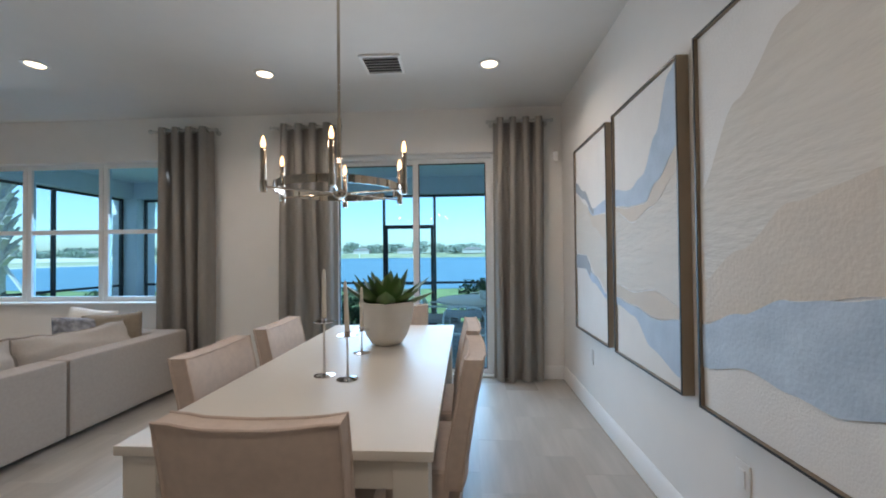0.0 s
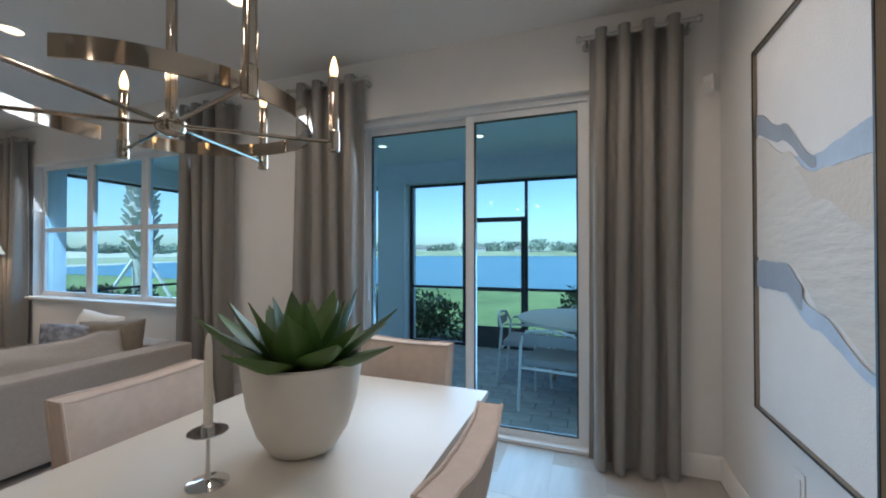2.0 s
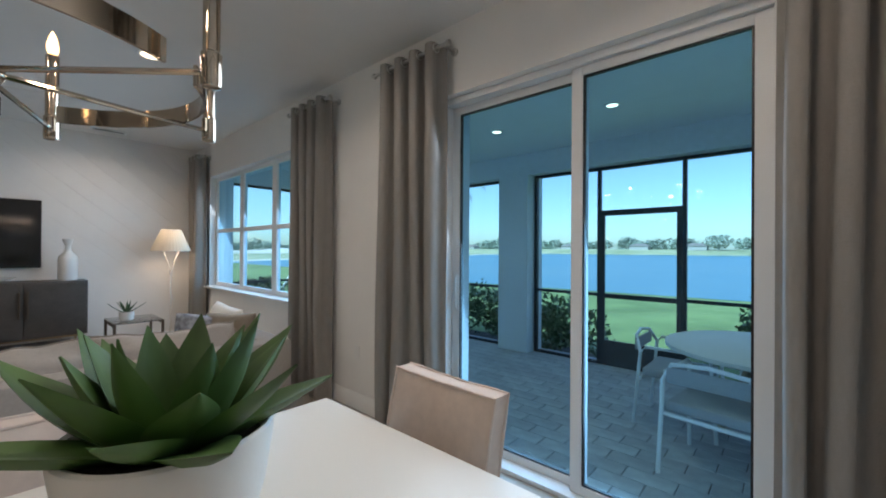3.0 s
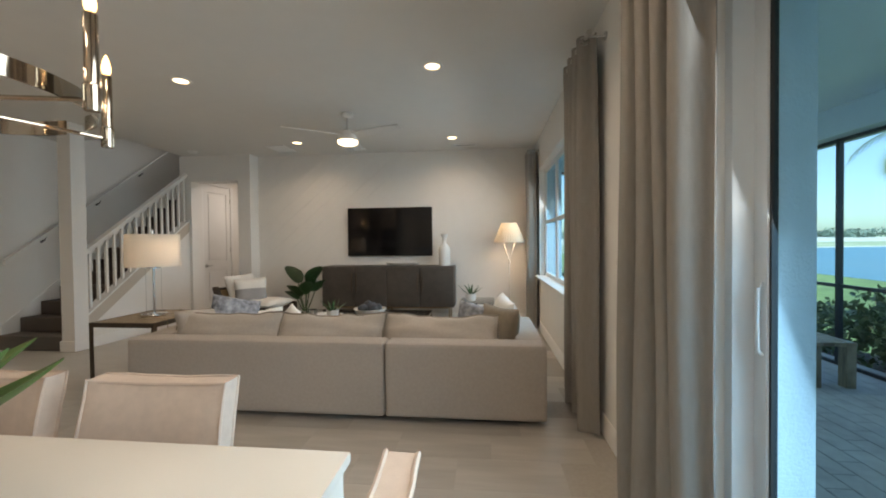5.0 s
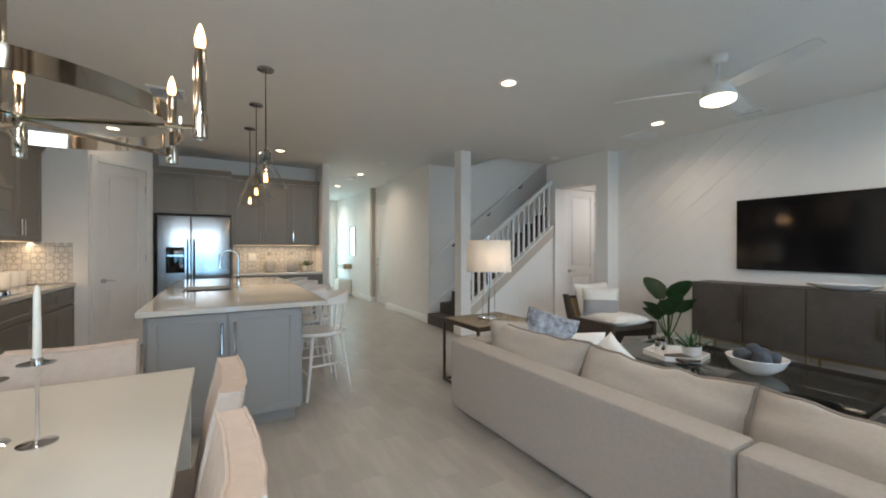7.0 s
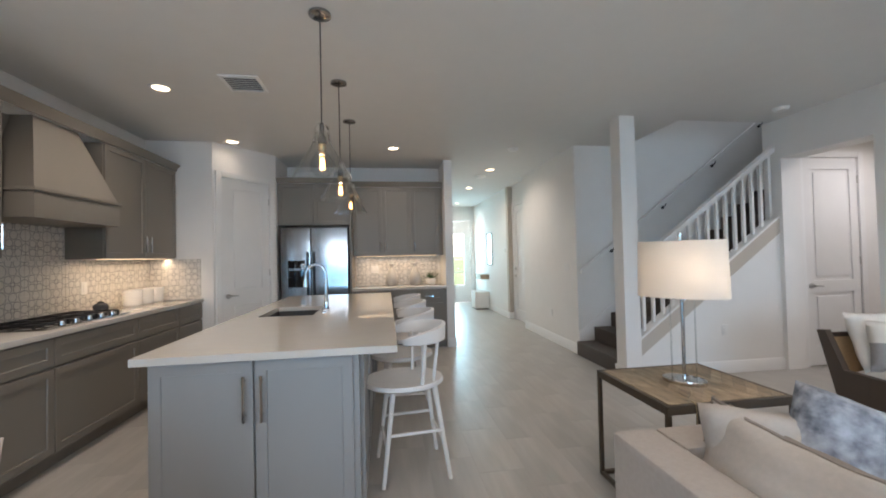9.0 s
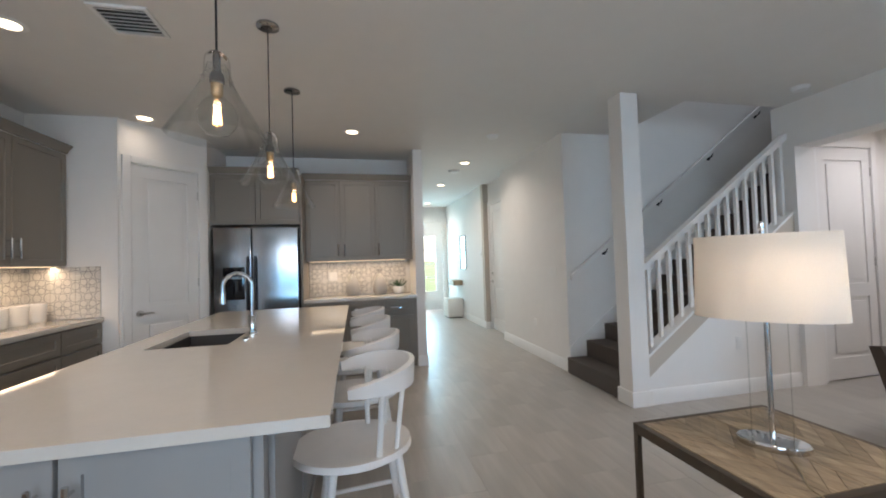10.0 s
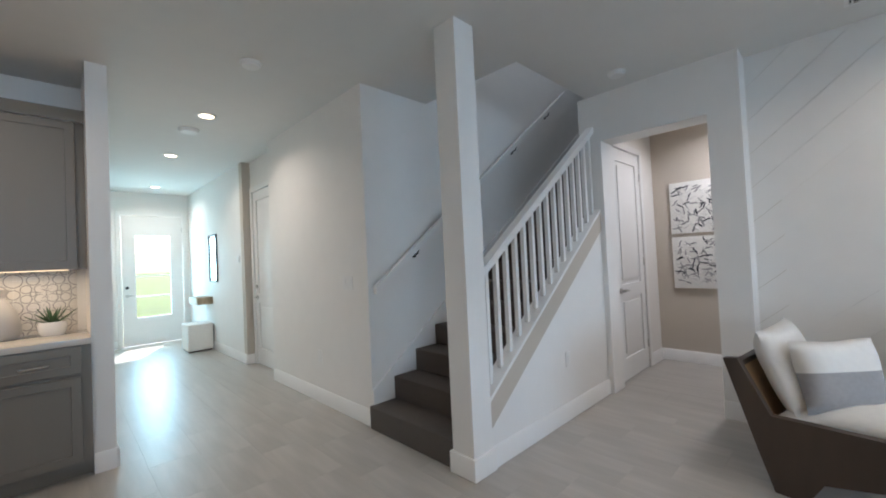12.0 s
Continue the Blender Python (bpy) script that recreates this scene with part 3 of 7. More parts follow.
        tube(bm, [(xe - sg * 0.03, 4.157, 2.655), (xe - sg * 0.03, 4.279, 2.655)], 0.008, 8)
        tube(bm, [(xe - sg * 0.03, 4.268, 2.655), (xe - sg * 0.03, 4.280, 2.655)], 0.026, 14)
        part("bracket", bm, "rod", r)


curtain(0.63, 1.15, 4, 1, 0.60, 1.13)
curtain(-1.64, -1.03, 4, 2, -1.66, -1.00)
curtain(-2.98, -2.38, 4, 3, -2.99, -2.36)
curtain(-6.10, -5.64, 3, 4, -6.08, -5.62)

# ---- ceiling fixtures ----
# (0.36, 0.30) is unseen: guessed from the spacing, its watts raised to brighten the paintings
CANS = [(-3.07, 3.04), (-3.06, 0.685), (-5.41, 3.01), (-5.35, 0.67), (-1.35, 3.34), (0.54, 3.31), (0.36, 0.30), (0.36, -1.28), (0.36, -2.83), (-1.61, -3.0), (-3.28, -4.25), (-3.28, -6.0), (-3.45, -8.4), (-6.85, -0.70)]

# (-6.85, -0.70) is an unseen light added to brighten the vestibule
CAN_WATTS = {(-1.35, 3.34): 3.4, (0.54, 3.31): 3.6, (0.36, -2.83): 0.2, (0.36, 0.30): 4.4, (-6.85, -0.70): 6.0}


def can_light(x, y):
    c = thing("recessed_light", "round white recessed ceiling light, switched on", "ceiling light", "recessed ceiling lights", m=pose(x, y, H))
    bm = B()
    lathe(bm, [(0.062, -0.001), (0.066, -0.009), (0.085, -0.008), (0.092, -0.001)], seg=32, caps=False)
    part("trim_ring", bm, "plastic", c)
    bm = B()
    lathe(bm, [(0.062, -0.004), (0.03, -0.006)], seg=32)
    part("lens", bm, "can_glow", c, "glowing warm lens")
    # the added vestibule lamp is cooler, standing in for daylight there
    lamp("recessed_lamp", "AREA", (x, y, H - 0.02), (x, y, 0), CAN_WATTS.get((x, y), 2.6 if y > -3.5 else 3.2), WHITE if x > -6.5 else (0.92, 0.95, 1.0), 0.11, spread=150)


for xy in CANS:
    can_light(*xy)


def vent(x, y, w, d, rz=0, slats=6):
    v = thing("ceiling_vent", "white louvred supply vent in the ceiling", "vent", "ceiling vents", m=pose(x, y, H - 0.001, 0, 0, rz))
    bm = B()
    for b in ((-w / 2, w / 2, -d / 2, -d / 2 + 0.022, -0.014, 0), (-w / 2, w / 2, d / 2 - 0.022, d / 2, -0.014, 0), (-w / 2, -w / 2 + 0.022, -d / 2 + 0.022, d / 2 - 0.022, -0.014, 0), (w / 2 - 0.022, w / 2, -d / 2 + 0.022, d / 2 - 0.022, -0.014, 0)):
        box(bm, *b)
    part("frame", bm, "plastic", v)
    # black sheet stands in for the shade inside the duct
    bm = B()
    box(bm, -w / 2 + 0.022, w / 2 - 0.022, -d / 2 + 0.022, d / 2 - 0.022, -0.003, 0)
    part("duct_shade", bm, "black", v)
    for k in range(slats):
        yy = -d / 2 + 0.022 + (d - 0.044) * (k + 0.5) / slats
        bm = B()
        box(bm, -w / 2 + 0.022, w / 2 - 0.022, -0.007, 0.007, -0.001, 0.001)
        bm.transform(pose(0, yy, -0.010, 50, 0, 0))
        part("slat", bm, "plastic", v)


vent(-0.32, 3.25, 0.32, 0.31)
vent(-0.35, -1.13, 0.30, 0.30, 180, 7)
vent(-5.86, 3.18, 0.14, 0.36, 0, 10)
vent(-5.86, 1.39, 0.14, 0.33, 0, 8)
vent(-5.66, 0.24, 0.40, 0.30, 0, 8)


def puck(name, x, y, label, r=0.065):
    d = thing(name, label, "smoke detector", "ceiling detectors", m=pose(x, y, H))
    bm = B()
    lathe(bm, [(r, -0.001), (r, -0.018), (r * 0.85, -0.032), (r * 0.4, -0.036)], seg=28)
    part("housing", bm, "plastic", d)
    bm = B()
    lathe(bm, [(r * 1.12, -0.0005), (r * 1.12, -0.010), (r * 1.02, -0.013)], seg=28)
    part("base_ring", bm, "plastic", d)


puck("smoke_detector", -3.26, -2.94, "round white smoke detector on the ceiling")
puck("smoke_detector", -5.62, -1.25, "round white smoke detector near the stairs")
# the wider disc in the hallway is a smoke detector as well
puck("hall_smoke_detector", -3.24, -4.78, "flat round white smoke detector in the hallway", 0.09)


def wall_plate(at, n, label, w=0.075, h=0.118, kind="switch"):
    """A plate whose face looks along n (one of the axes)."""
    rz = {(0, -1): 0, (1, 0): 90, (-1, 0): -90, (0, 1): 180}[n]
    p = thing("light_switch" if kind == "switch" else "wall_outlet", label, "switch" if kind == "switch" else "outlet", "wall plates", m=pose(*at, 0, 0, rz))
    bm = B()
    box(bm, -w / 2, w / 2, -0.006, 0, -h / 2, h / 2, 0.003)
    part("plate", bm, "plastic", p)
    for k in range(max(1, round(w / 0.075))):
        xk = -w / 2 + w * (k + 0.5) / max(1, round(w / 0.075))
        bm = B()
        box(bm, xk - 0.016, xk + 0.016, -0.010, -0.006, -0.033, 0.033, 0.002)
        part("rocker" if kind == "switch" else "socket", bm, "plastic", p)


wall_plate((-1.76, NW, 1.135), (0, -1), "white light switch on the wall between the curtains", 0.12)
wall_plate((EW, 3.385, 0.46), (-1, 0), "white outlet below the paintings", kind="outlet")
wall_plate((EW, 1.65, 0.46), (-1, 0), "white outlet below the paintings", kind="outlet")
wall_plate((-2.07, NW, 0.47), (0, -1), "white outlet between the curtains", kind="outlet")
wall_plate((-4.05, -3.05, 1.175), (1, 0), "white double light switch at the hallway corner", 0.16)
wall_plate((-4.05, -3.62, 0.45), (1, 0), "white outlet low on the hallway wall", kind="outlet")
wall_plate((-5.2, -1.61, 0.48), (0, 1), "white outlet under the stairs", kind="outlet")
wall_plate((-4.09, -6.12, 1.48), (1, 0), "white alarm keypad in the entry hall", 0.14, 0.11)
sen = thing("alarm_sensor", "small white alarm sensor high on the wall", "sensor", m=pose(1.30, NW - 0.02, 2.305, 0, 0, -38))
bm = B()
box(bm, -0.03, 0.03, -0.045, 0, -0.05, 0.05, 0.014, 3)
part("housing", bm, "plastic", sen)
bm = B()
box(bm, -0.02, 0.02, -0.05, -0.043, -0.035, 0.005, 0.004)
part("lens", bm, "gloss_ceramic", sen)

# ---- stairs ----
col = solid("column", box(box(B(), -4.18, -4.0, -1.775, -1.595, 0, H, 0.004), -4.196, -3.984, -1.791, -1.579, 0.001, 0.135, 0.006), "wall", "square white column at the foot of the stairs", "column", kind="structure")
stairs = thing("stairs", "carpeted stairs rising along the wall", "stairs", kind="structure")
RISE, RUN = 0.184, 0.25
for n in range(17):
    bm = B()
    x = -4.03 - RUN * n
    box(bm, x - RUN - 0.02, x + 0.018, -2.73, -1.71, RISE * n + (0.0 if n else 0.001), RISE * (n + 1), 0.014, 3)
    part("step", bm, "carpet", stairs)
bm = B()
prism(bm, [(-4.05, 0.0), (-4.05, 0.30), (-8.5, 0.30 + 4.45 * 0.736), (-8.5, 4.45 * 0.736 - 0.1)], "y", -2.734, -2.717)
part("skirt_board", bm, "trim", stairs, "white sloping skirt board")
# wall under the stairs, its cap and balustrade


def cap(x):
    return 0.42 + 0.735 * (-4.18 - x)


bm = B()
prism(bm, [(-4.18, 0.0), (-4.18, cap(-4.18)), (-5.95, cap(-5.95)), (-5.95, 0.0)], "y", -1.71, -1.61)
solid("wall_under_stairs", bm, "wall", "white sloping wall under the stairs", "wall", kind="structure")
bal = thing("stair_railing", "white painted stair railing with square balusters", "railing", kind="structure")
bm = B()
prism(bm, [(-4.18, cap(-4.18) + 0.001), (-4.18, cap(-4.18) + 0.03), (-5.99, cap(-5.99) + 0.03), (-5.99, cap(-5.99) + 0.001)], "y", -1.722, -1.598)
part("cap_board", bm, "trim", bal)
bm = B()
prism(bm, [(-4.18, cap(-4.18) - 0.17), (-4.18, cap(-4.18)), (-5.95, cap(-5.95)), (-5.95, cap(-5.95) - 0.17)], "y", -1.609, -1.600)
part("stringer_band", bm, "beige", bal, "pale sloping stringer band")
bm = B()
prism(bm, [(-4.18, cap(-4.18) + 0.77), (-4.18, cap(-4.18) + 0.835), (-5.949, cap(-5.949) + 0.835), (-5.949, cap(-5.949) + 0.77)], "y", -1.695, -1.625)
part("handrail", bm, "trim", bal)
for k in range(15):
    x = -4.26 - 0.1165 * k
    bm = B()
    box(bm, x - 0.016, x + 0.016, -1.676, -1.644, cap(x) + 0.025, cap(x) + 0.775)
    part("baluster", bm, "trim", bal)
rail = thing("wall_handrail", "white wall-mounted handrail with dark brackets", "handrail", kind="structure")


def rail_z(x):
    return 1.12 + 0.745 * (-4.06 - x)


bm = B()
prism(bm, [(-4.06, rail_z(-4.06) - 0.03), (-4.06, rail_z(-4.06) + 0.03), (-7.4, rail_z(-7.4) + 0.03), (-7.4, rail_z(-7.4) - 0.03)], "y", -2.675, -2.63)
part("bar", bm, "trim", rail)
for x in (-4.55, -5.35, -6.15, -6.95):
    bm = B()
    tube(bm, [(x, -2.734, rail_z(x) - 0.09), (x, -2.675, rail_z(x) - 0.08), (x, -2.653, rail_z(x) - 0.03)], 0.008, 8)
    tube(bm, [(x, -2.734, rail_z(x) - 0.09), (x, -2.723, rail_z(x) - 0.09)], 0.026, 12)
    part("bracket", bm, "black", rail, "dark metal bracket")
# unseen disc and lamp added to fill the upper stairwell with bluish light
upl = thing("landing_light", "unseen glowing disc added to light the stairwell", "ceiling light", m=pose(-6.2, -2.3, 5.4))
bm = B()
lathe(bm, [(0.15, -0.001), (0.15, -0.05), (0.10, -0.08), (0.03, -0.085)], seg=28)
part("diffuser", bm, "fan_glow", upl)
lamp("stairwell_fill", "AREA", (-6.2, -2.2, 5.28), (-6.2, -2.2, 0), 3.2, (0.66, 0.82, 1.0), 0.3)

# ---- chevron panelling on the west wall ----
pan = thing("wall_panelling", "white chevron plank panelling round the television", "panelling", kind="structure")
YC, P = 1.85, 0.205


def clip(poly, axis, lim, keep_less):
    out = []
    for i, a in enumerate(poly):
        b = poly[(i + 1) % len(poly)]
        ia, ib = ((a[axis] <= lim) == keep_less, (b[axis] <= lim) == keep_less)
        if ia:
            out.append(a)
        if ia != ib:
            t = (lim - a[axis]) / (b[axis] - a[axis])
            out.append((a[0] + t * (b[0] - a[0]), a[1] + t * (b[1] - a[1])))
    return out


for side, ya, yb in ((1, -0.48, YC), (-1, YC, NW)):
    slope = 0.84 * side
    step = P * math.hypot(1, slope)
    for k in range(-40, 60):
        z_at = k * step
        g = 0.004
        q = [(ya, z_at + slope * (ya - YC) + g), (yb, z_at + slope * (yb - YC) + g), (yb, z_at + step + slope * (yb - YC)), (ya, z_at + step + slope * (ya - YC))]
        q = clip(clip(q, 1, 0.0, False), 1, H, True) if q else q
        if len(q) > 2:
            bm = B()
            prism(bm, q, "x", TV, TV + 0.006)
            part("plank", bm, "wall", pan, smooth=False)

# ---- dining ----
TX0, TX1, TY0, TY1, TZ = -0.676, 0.236, 1.195, 3.125, 0.762
tb = thing("dining_table", "long cream lacquered parsons dining table", "table")
bm = B()
box(bm, TX0, TX1, TY0, TY1, TZ - 0.028, TZ, 0.004)
part("tabletop", bm, "tabletop", tb)
for nm, b in (("apron", (TX0 + 0.02, TX1 - 0.02, TY0 + 0.02, TY0 + 0.045, TZ - 0.115, TZ - 0.0285)), ("apron", (TX0 + 0.02, TX1 - 0.02, TY1 - 0.045, TY1 - 0.02, TZ - 0.115, TZ - 0.0285)),
              ("apron", (TX0 + 0.02, TX0 + 0.045, TY0 + 0.045, TY1 - 0.045, TZ - 0.115, TZ - 0.0285)), ("apron", (TX1 - 0.045, TX1 - 0.02, TY0 + 0.045, TY1 - 0.045, TZ - 0.115, TZ - 0.0285))):
    bm = B()
    box(bm, *b, bevel=0.002)
    part(nm, bm, "tabletop", tb)
for x in (TX0 + 0.015, TX1 - 0.115):
    for y in (TY0 + 0.015, TY1 - 0.115):
        bm = B()
        box(bm, x, x + 0.10, y, y + 0.10, 0, TZ - 0.0285, 0.004)
        part("leg", bm, "tabletop", tb)


def dining_chair():
    """Origin on the floor under the seat's middle; it faces +y."""
    c = thing("dining_chair", "blush beige linen slipcovered dining chair at the table", "chair", "dining chairs")
    w = 0.46
    bm = B()
    n, mz = 10, 9
    g = {}
    for s in (0, 1):
        for i in range(n + 1):
            for k in range(mz + 1):
                u, v = i / n, k / mz
                z = 0.40 + 0.495 * v
                lean = -0.085 * v ** 1.3
                edge = 1 - max(abs(2 * u - 1) ** 6, v ** 10)
                th = 0.034 + 0.010 * edge
                y = -0.235 + lean + (th if s else -th) + 0.014 * (1 - (2 * u - 1) ** 2) * (-1)
                z2 = z - 0.012 * v * (1 - (2 * u - 1) ** 2) + 0.005 * noise.noise(Vector((u * 4, s, v * 3)))
                g[s, i, k] = bm.verts.new(((u - 0.5) * w, y + 0.005 * noise.noise(Vector((u * 6, s + 3, v * 5))), z2))
    for i in range(n):
        for k in range(mz):
            bm.faces.new((g[0, i, k], g[0, i + 1, k], g[0, i + 1, k + 1], g[0, i, k + 1]))
            bm.faces.new((g[1, i, k], g[1, i, k + 1], g[1, i + 1, k + 1], g[1, i + 1, k]))
        for k in (0, mz):
            bm.faces.new((g[0, i, k], g[1, i, k], g[1, i + 1, k], g[0, i + 1, k]))
    for k in range(mz):
        for i in (0, n):
            bm.faces.new((g[0, i, k], g[0, i, k + 1], g[1, i, k + 1], g[1, i, k]))
    corner = {s: [g[s, 0, k].co.copy() for k in range(mz + 1)] + [g[s, i, mz].co.copy() for i in range(1, n + 1)] + [g[s, n, k].co.copy() for k in range(mz - 1, -1, -1)] for s in (0, 1)}
    part("backrest", bm, "linen", c, smooth=50)
    for s in (0, 1):
        bm = B()
        tube(bm, corner[s], 0.0055, 6)
        part("piping", bm, "linen", c)
    bm = B()
    box(bm, -w / 2, w / 2, -0.22, 0.24, 0.36, 0.475, 0.028, 3)
    part("seat", bm, "linen", c)
    bm = B()
    box(bm, -w / 2 + 0.004, w / 2 - 0.004, -0.262, 0.236, 0.22, 0.37, 0.008)
    part("skirt", bm, "linen", c)
    for x in (-0.20, 0.20):
        for y in (-0.235, 0.205):
            bm = B()
            box(bm, x - 0.02, x + 0.02, y - 0.02, y + 0.02, 0, 0.23, 0.004)
            part("leg", bm, "dark_leg", c, "dark wooden leg")
    return c


chair = dining_chair()
chair.matrix_world = pose(-0.21, 1.40, 0, 0, 0, 1)
for x, y, rz in ((-0.23, 2.985, 177), (-0.49, 1.85, -90), (-0.49, 2.47, -89), (0.04, 2.42, 91), (0.04, 1.86, 89)):
    copy_thing(chair, pose(x, y, 0, 0, 0, rz))


def candlestick(x, y, h, lean=(0, 0)):
    c = thing("candlestick", "slim polished nickel candlestick on the table", "candlestick", "candlesticks on the table", m=pose(x, y, TZ))
    bm = B()
    lathe(bm, [(0.047, 0.0), (0.047, 0.003), (0.030, 0.006), (0.008, 0.012), (0.0055, 0.03), (0.0045, h * 0.5), (0.0045, h - 0.012), (0.008, h - 0.006)], seg=24)
    part("stem", bm, "chrome", c)
    bm = B()
    lathe(bm, [(0.006, h - 0.008), (0.034, h - 0.004), (0.045, h), (0.044, h + 0.002), (0.014, h + 0.001), (0.014, h + 0.018), (0.011, h + 0.018), (0.011, h + 0.003)], seg=24)
    part("drip_tray", bm, "chrome", c)
    k = thing("candle", "tall tapered ivory candle in a candlestick", "candle", "taper candles", m=pose(x, y, TZ + h + 0.004, lean[0], lean[1], 0))
    bm = B()
    lathe(bm, [(0.0108, 0), (0.0108, 0.02), (0.0085, 0.20), (0.0055, 0.225), (0.002, 0.232)], seg=16)
    part("wax", bm, "candle", k)
    bm = B()
    tube(bm, [(0, 0, 0.23), (0.001, 0, 0.238)], 0.0009, 5)
    part("wick", bm, "black", k)


candlestick(-0.305, 1.855, 0.24)
candlestick(-0.185, 1.805, 0.19, (0, -2))
candlestick(-0.245, 2.265, 0.125)

pot = thing("planter", "tapered matte white planter on the table", "planter")
PX, PY = -0.15, 2.49
pot.matrix_world = pose(PX, PY, TZ)
bm = B()
lathe(bm, [(0.070, 0.0), (0.092, 0.010), (0.124, 0.06), (0.150, 0.14), (0.163, 0.235), (0.165, 0.255), (0.160, 0.26), (0.152, 0.256), (0.147, 0.20)], seg=40)
part("pot", bm, "ceramic", pot)
bm = B()
lathe(bm, [(0.149, 0.215), (0.09, 0.226), (0.02, 0.228)], seg=24)
part("soil", bm, "soil", pot)


def blade(bm, length, width, base, yaw, rise, droop, seg=9, cup=0.25):
    """A pointed fleshy leaf from base, leaving at the angle rise and drooping."""
    pts, a, p = [], radians(rise), Vector((0, 0, 0))
    for i in range(seg + 1):
        t = i / seg
        wd = width * (0.62 + 1.1 * t - 1.72 * t * t) if t < 0.62 else width * 0.64 * ((1 - t) / 0.38) ** 0.9
        pts.append((p.copy(), max(wd, 0.0012), a))
        p = p + Vector((math.cos(a), 0, math.sin(a))) * (length / seg)
        a -= radians(droop) / seg
    rows = []
    for p0, wd, aa in pts:
        nrm = Vector((-math.sin(aa), 0, math.cos(aa)))
        th = 0.05 * wd + 0.001
        rows.append([p0 + Vector((0, s * wd / 2, 0)) + nrm * (cup * wd * s * s * 0.5 + o * th) for s, o in ((-1, 0), (-0.5, 1), (0, 0.6), (0.5, 1), (1, 0), (0.5, -1.6), (0, -2.2), (-0.5, -1.6))])
    mt = Matrix.Translation(base) @ pose(0, 0, 0, 0, 0, yaw)
    vs = [[bm.verts.new(mt @ q) for q in r] for r in rows]
    for a0, b0 in zip(vs, vs[1:]):
        for i in range(8):
            bm.faces.new((a0[i], a0[(i + 1) % 8], b0[(i + 1) % 8], b0[i]))
    bm.faces.new(list(reversed(vs[0])))
    bm.faces.new(vs[-1])


def agave(name, at, leaves, length, width, label, category, seed=3, mat="leaf"):
    rnd = random.Random(seed)
    t = thing(name, label, category, m=pose(*at))
    for i in range(leaves):
        f = i / leaves
        bm = B()
        L = length * (1.0 - 0.30 * f) * rnd.uniform(0.88, 1.1)
        blade(bm, L, width * rnd.uniform(0.85, 1.1) * (1 - 0.25 * f), Vector((0, 0, 0)) + Vector((math.cos(i * 2.4), math.sin(i * 2.4), 0)) * width * 0.3, math.degrees(i * 2.39996) + rnd.uniform(-9, 9), 16 + 62 * f + rnd.uniform(-5, 5), rnd.uniform(-34, 8) * (1 - 0.6 * f))
        part("leaf", bm, mat, t, smooth=60)


agave("agave_plant", (PX, PY, TZ + 0.222), 26, 0.285, 0.145, "green spiky artificial agave in the white planter", "plant")

# chandelier
CX, CY, CZ = -0.36, 2.25, 1.637
ch = thing("chandelier", "polished nickel ring chandelier with six candle bulbs, lit", "chandelier", m=pose(CX, CY, CZ))
bm = B()
tube(bm, [(0, 0, 0.0), (0, 0, H - CZ - 0.02)], 0.0085, 14)
tube(bm, [(0, 0, 0.02), (0, 0, 0.42)], 0.0125, 14)
part("stem", bm, "nickel", ch)
bm = B()
lathe(bm, [(0.012, -0.028), (0.03, -0.02), (0.036, -0.006), (0.036, 0.006), (0.022, 0.02), (0.012, 0.03)], seg=24)
part("hub", bm, "nickel", ch)
bm = B()
lathe(bm, [(0.062, H - CZ - 0.001), (0.062, H - CZ - 0.018), (0.02, H - CZ - 0.03)], seg=28)
part("canopy", bm, "nickel", ch)
for k in range(3):
    bm = B()
    a0, a1, nseg = radians(55 + 120 * k), radians(55 + 120 * k + 104), 26
    ring = []
    for i in range(nseg + 1):
        a = a0 + (a1 - a0) * i / nseg
        c_, s_ = math.cos(a), math.sin(a)
        ring.append([bm.verts.new((r * c_, r * s_, z)) for r, z in ((0.330, 0.004), (0.336, 0.004), (0.336, 0.044), (0.330, 0.044))])
    for p0, p1 in zip(ring, ring[1:]):
        for i in range(4):
            bm.faces.new((p0[i], p0[(i + 1) % 4], p1[(i + 1) % 4], p1[i]))
    bm.faces.new(ring[0])
    bm.faces.new(list(reversed(ring[-1])))
    part("ring_band", bm, "nickel", ch, smooth=30)
for k in range(6):
    a = radians(43 + 60 * k)
    c_, s_ = math.cos(a), math.sin(a)
    bm = B()
    tube(bm, [(0.03 * c_, 0.03 * s_, 0), (0.39 * c_, 0.39 * s_, 0.0)], 0.0055, 8)
    part("arm", bm, "nickel", ch)
    bm = B()
    lathe(bm, [(0.010, -0.028), (0.0155, -0.026), (0.0165, -0.02), (0.0165, 0.03), (0.0135, 0.034), (0.0135, 0.185), (0.011, 0.188)], (0.395 * c_, 0.395 * s_, 0), seg=18)
    part("candle_sleeve", bm, "nickel", ch)
    bm = B()
    lathe(bm, [(0.007, 0.187), (0.0115, 0.200), (0.012, 0.212), (0.008, 0.232), (0.002, 0.248)], (0.395 * c_, 0.395 * s_, 0), seg=16)
    part("bulb", bm, "bulb_glow", ch, "glowing flame-tip bulb")
    lamp("chandelier_lamp", "POINT", (CX + 0.395 * c_, CY + 0.395 * s_, CZ + 0.275), (CX, CY, 0), 0.5, WARM, 0.02)

# paintings
ART = ((2.855, 3.635), (1.95, 2.74), (1.03, 1.82))
AZ0, AZ1 = 0.655, 2.19


def ribbon(bm, top, low, y0, y1, x, n=40):
    """A flat paint band between two height curves given as rows of (share of the width, height)."""
    def at(rows, t):
        for (a, za), (b, zb) in zip(rows, rows[1:]):
            if a <= t <= b:
                k = (t - a) / (b - a)
                k = k * k * (3 - 2 * k)
                return za + (zb - za) * k
        return rows[-1][1]
    v = []
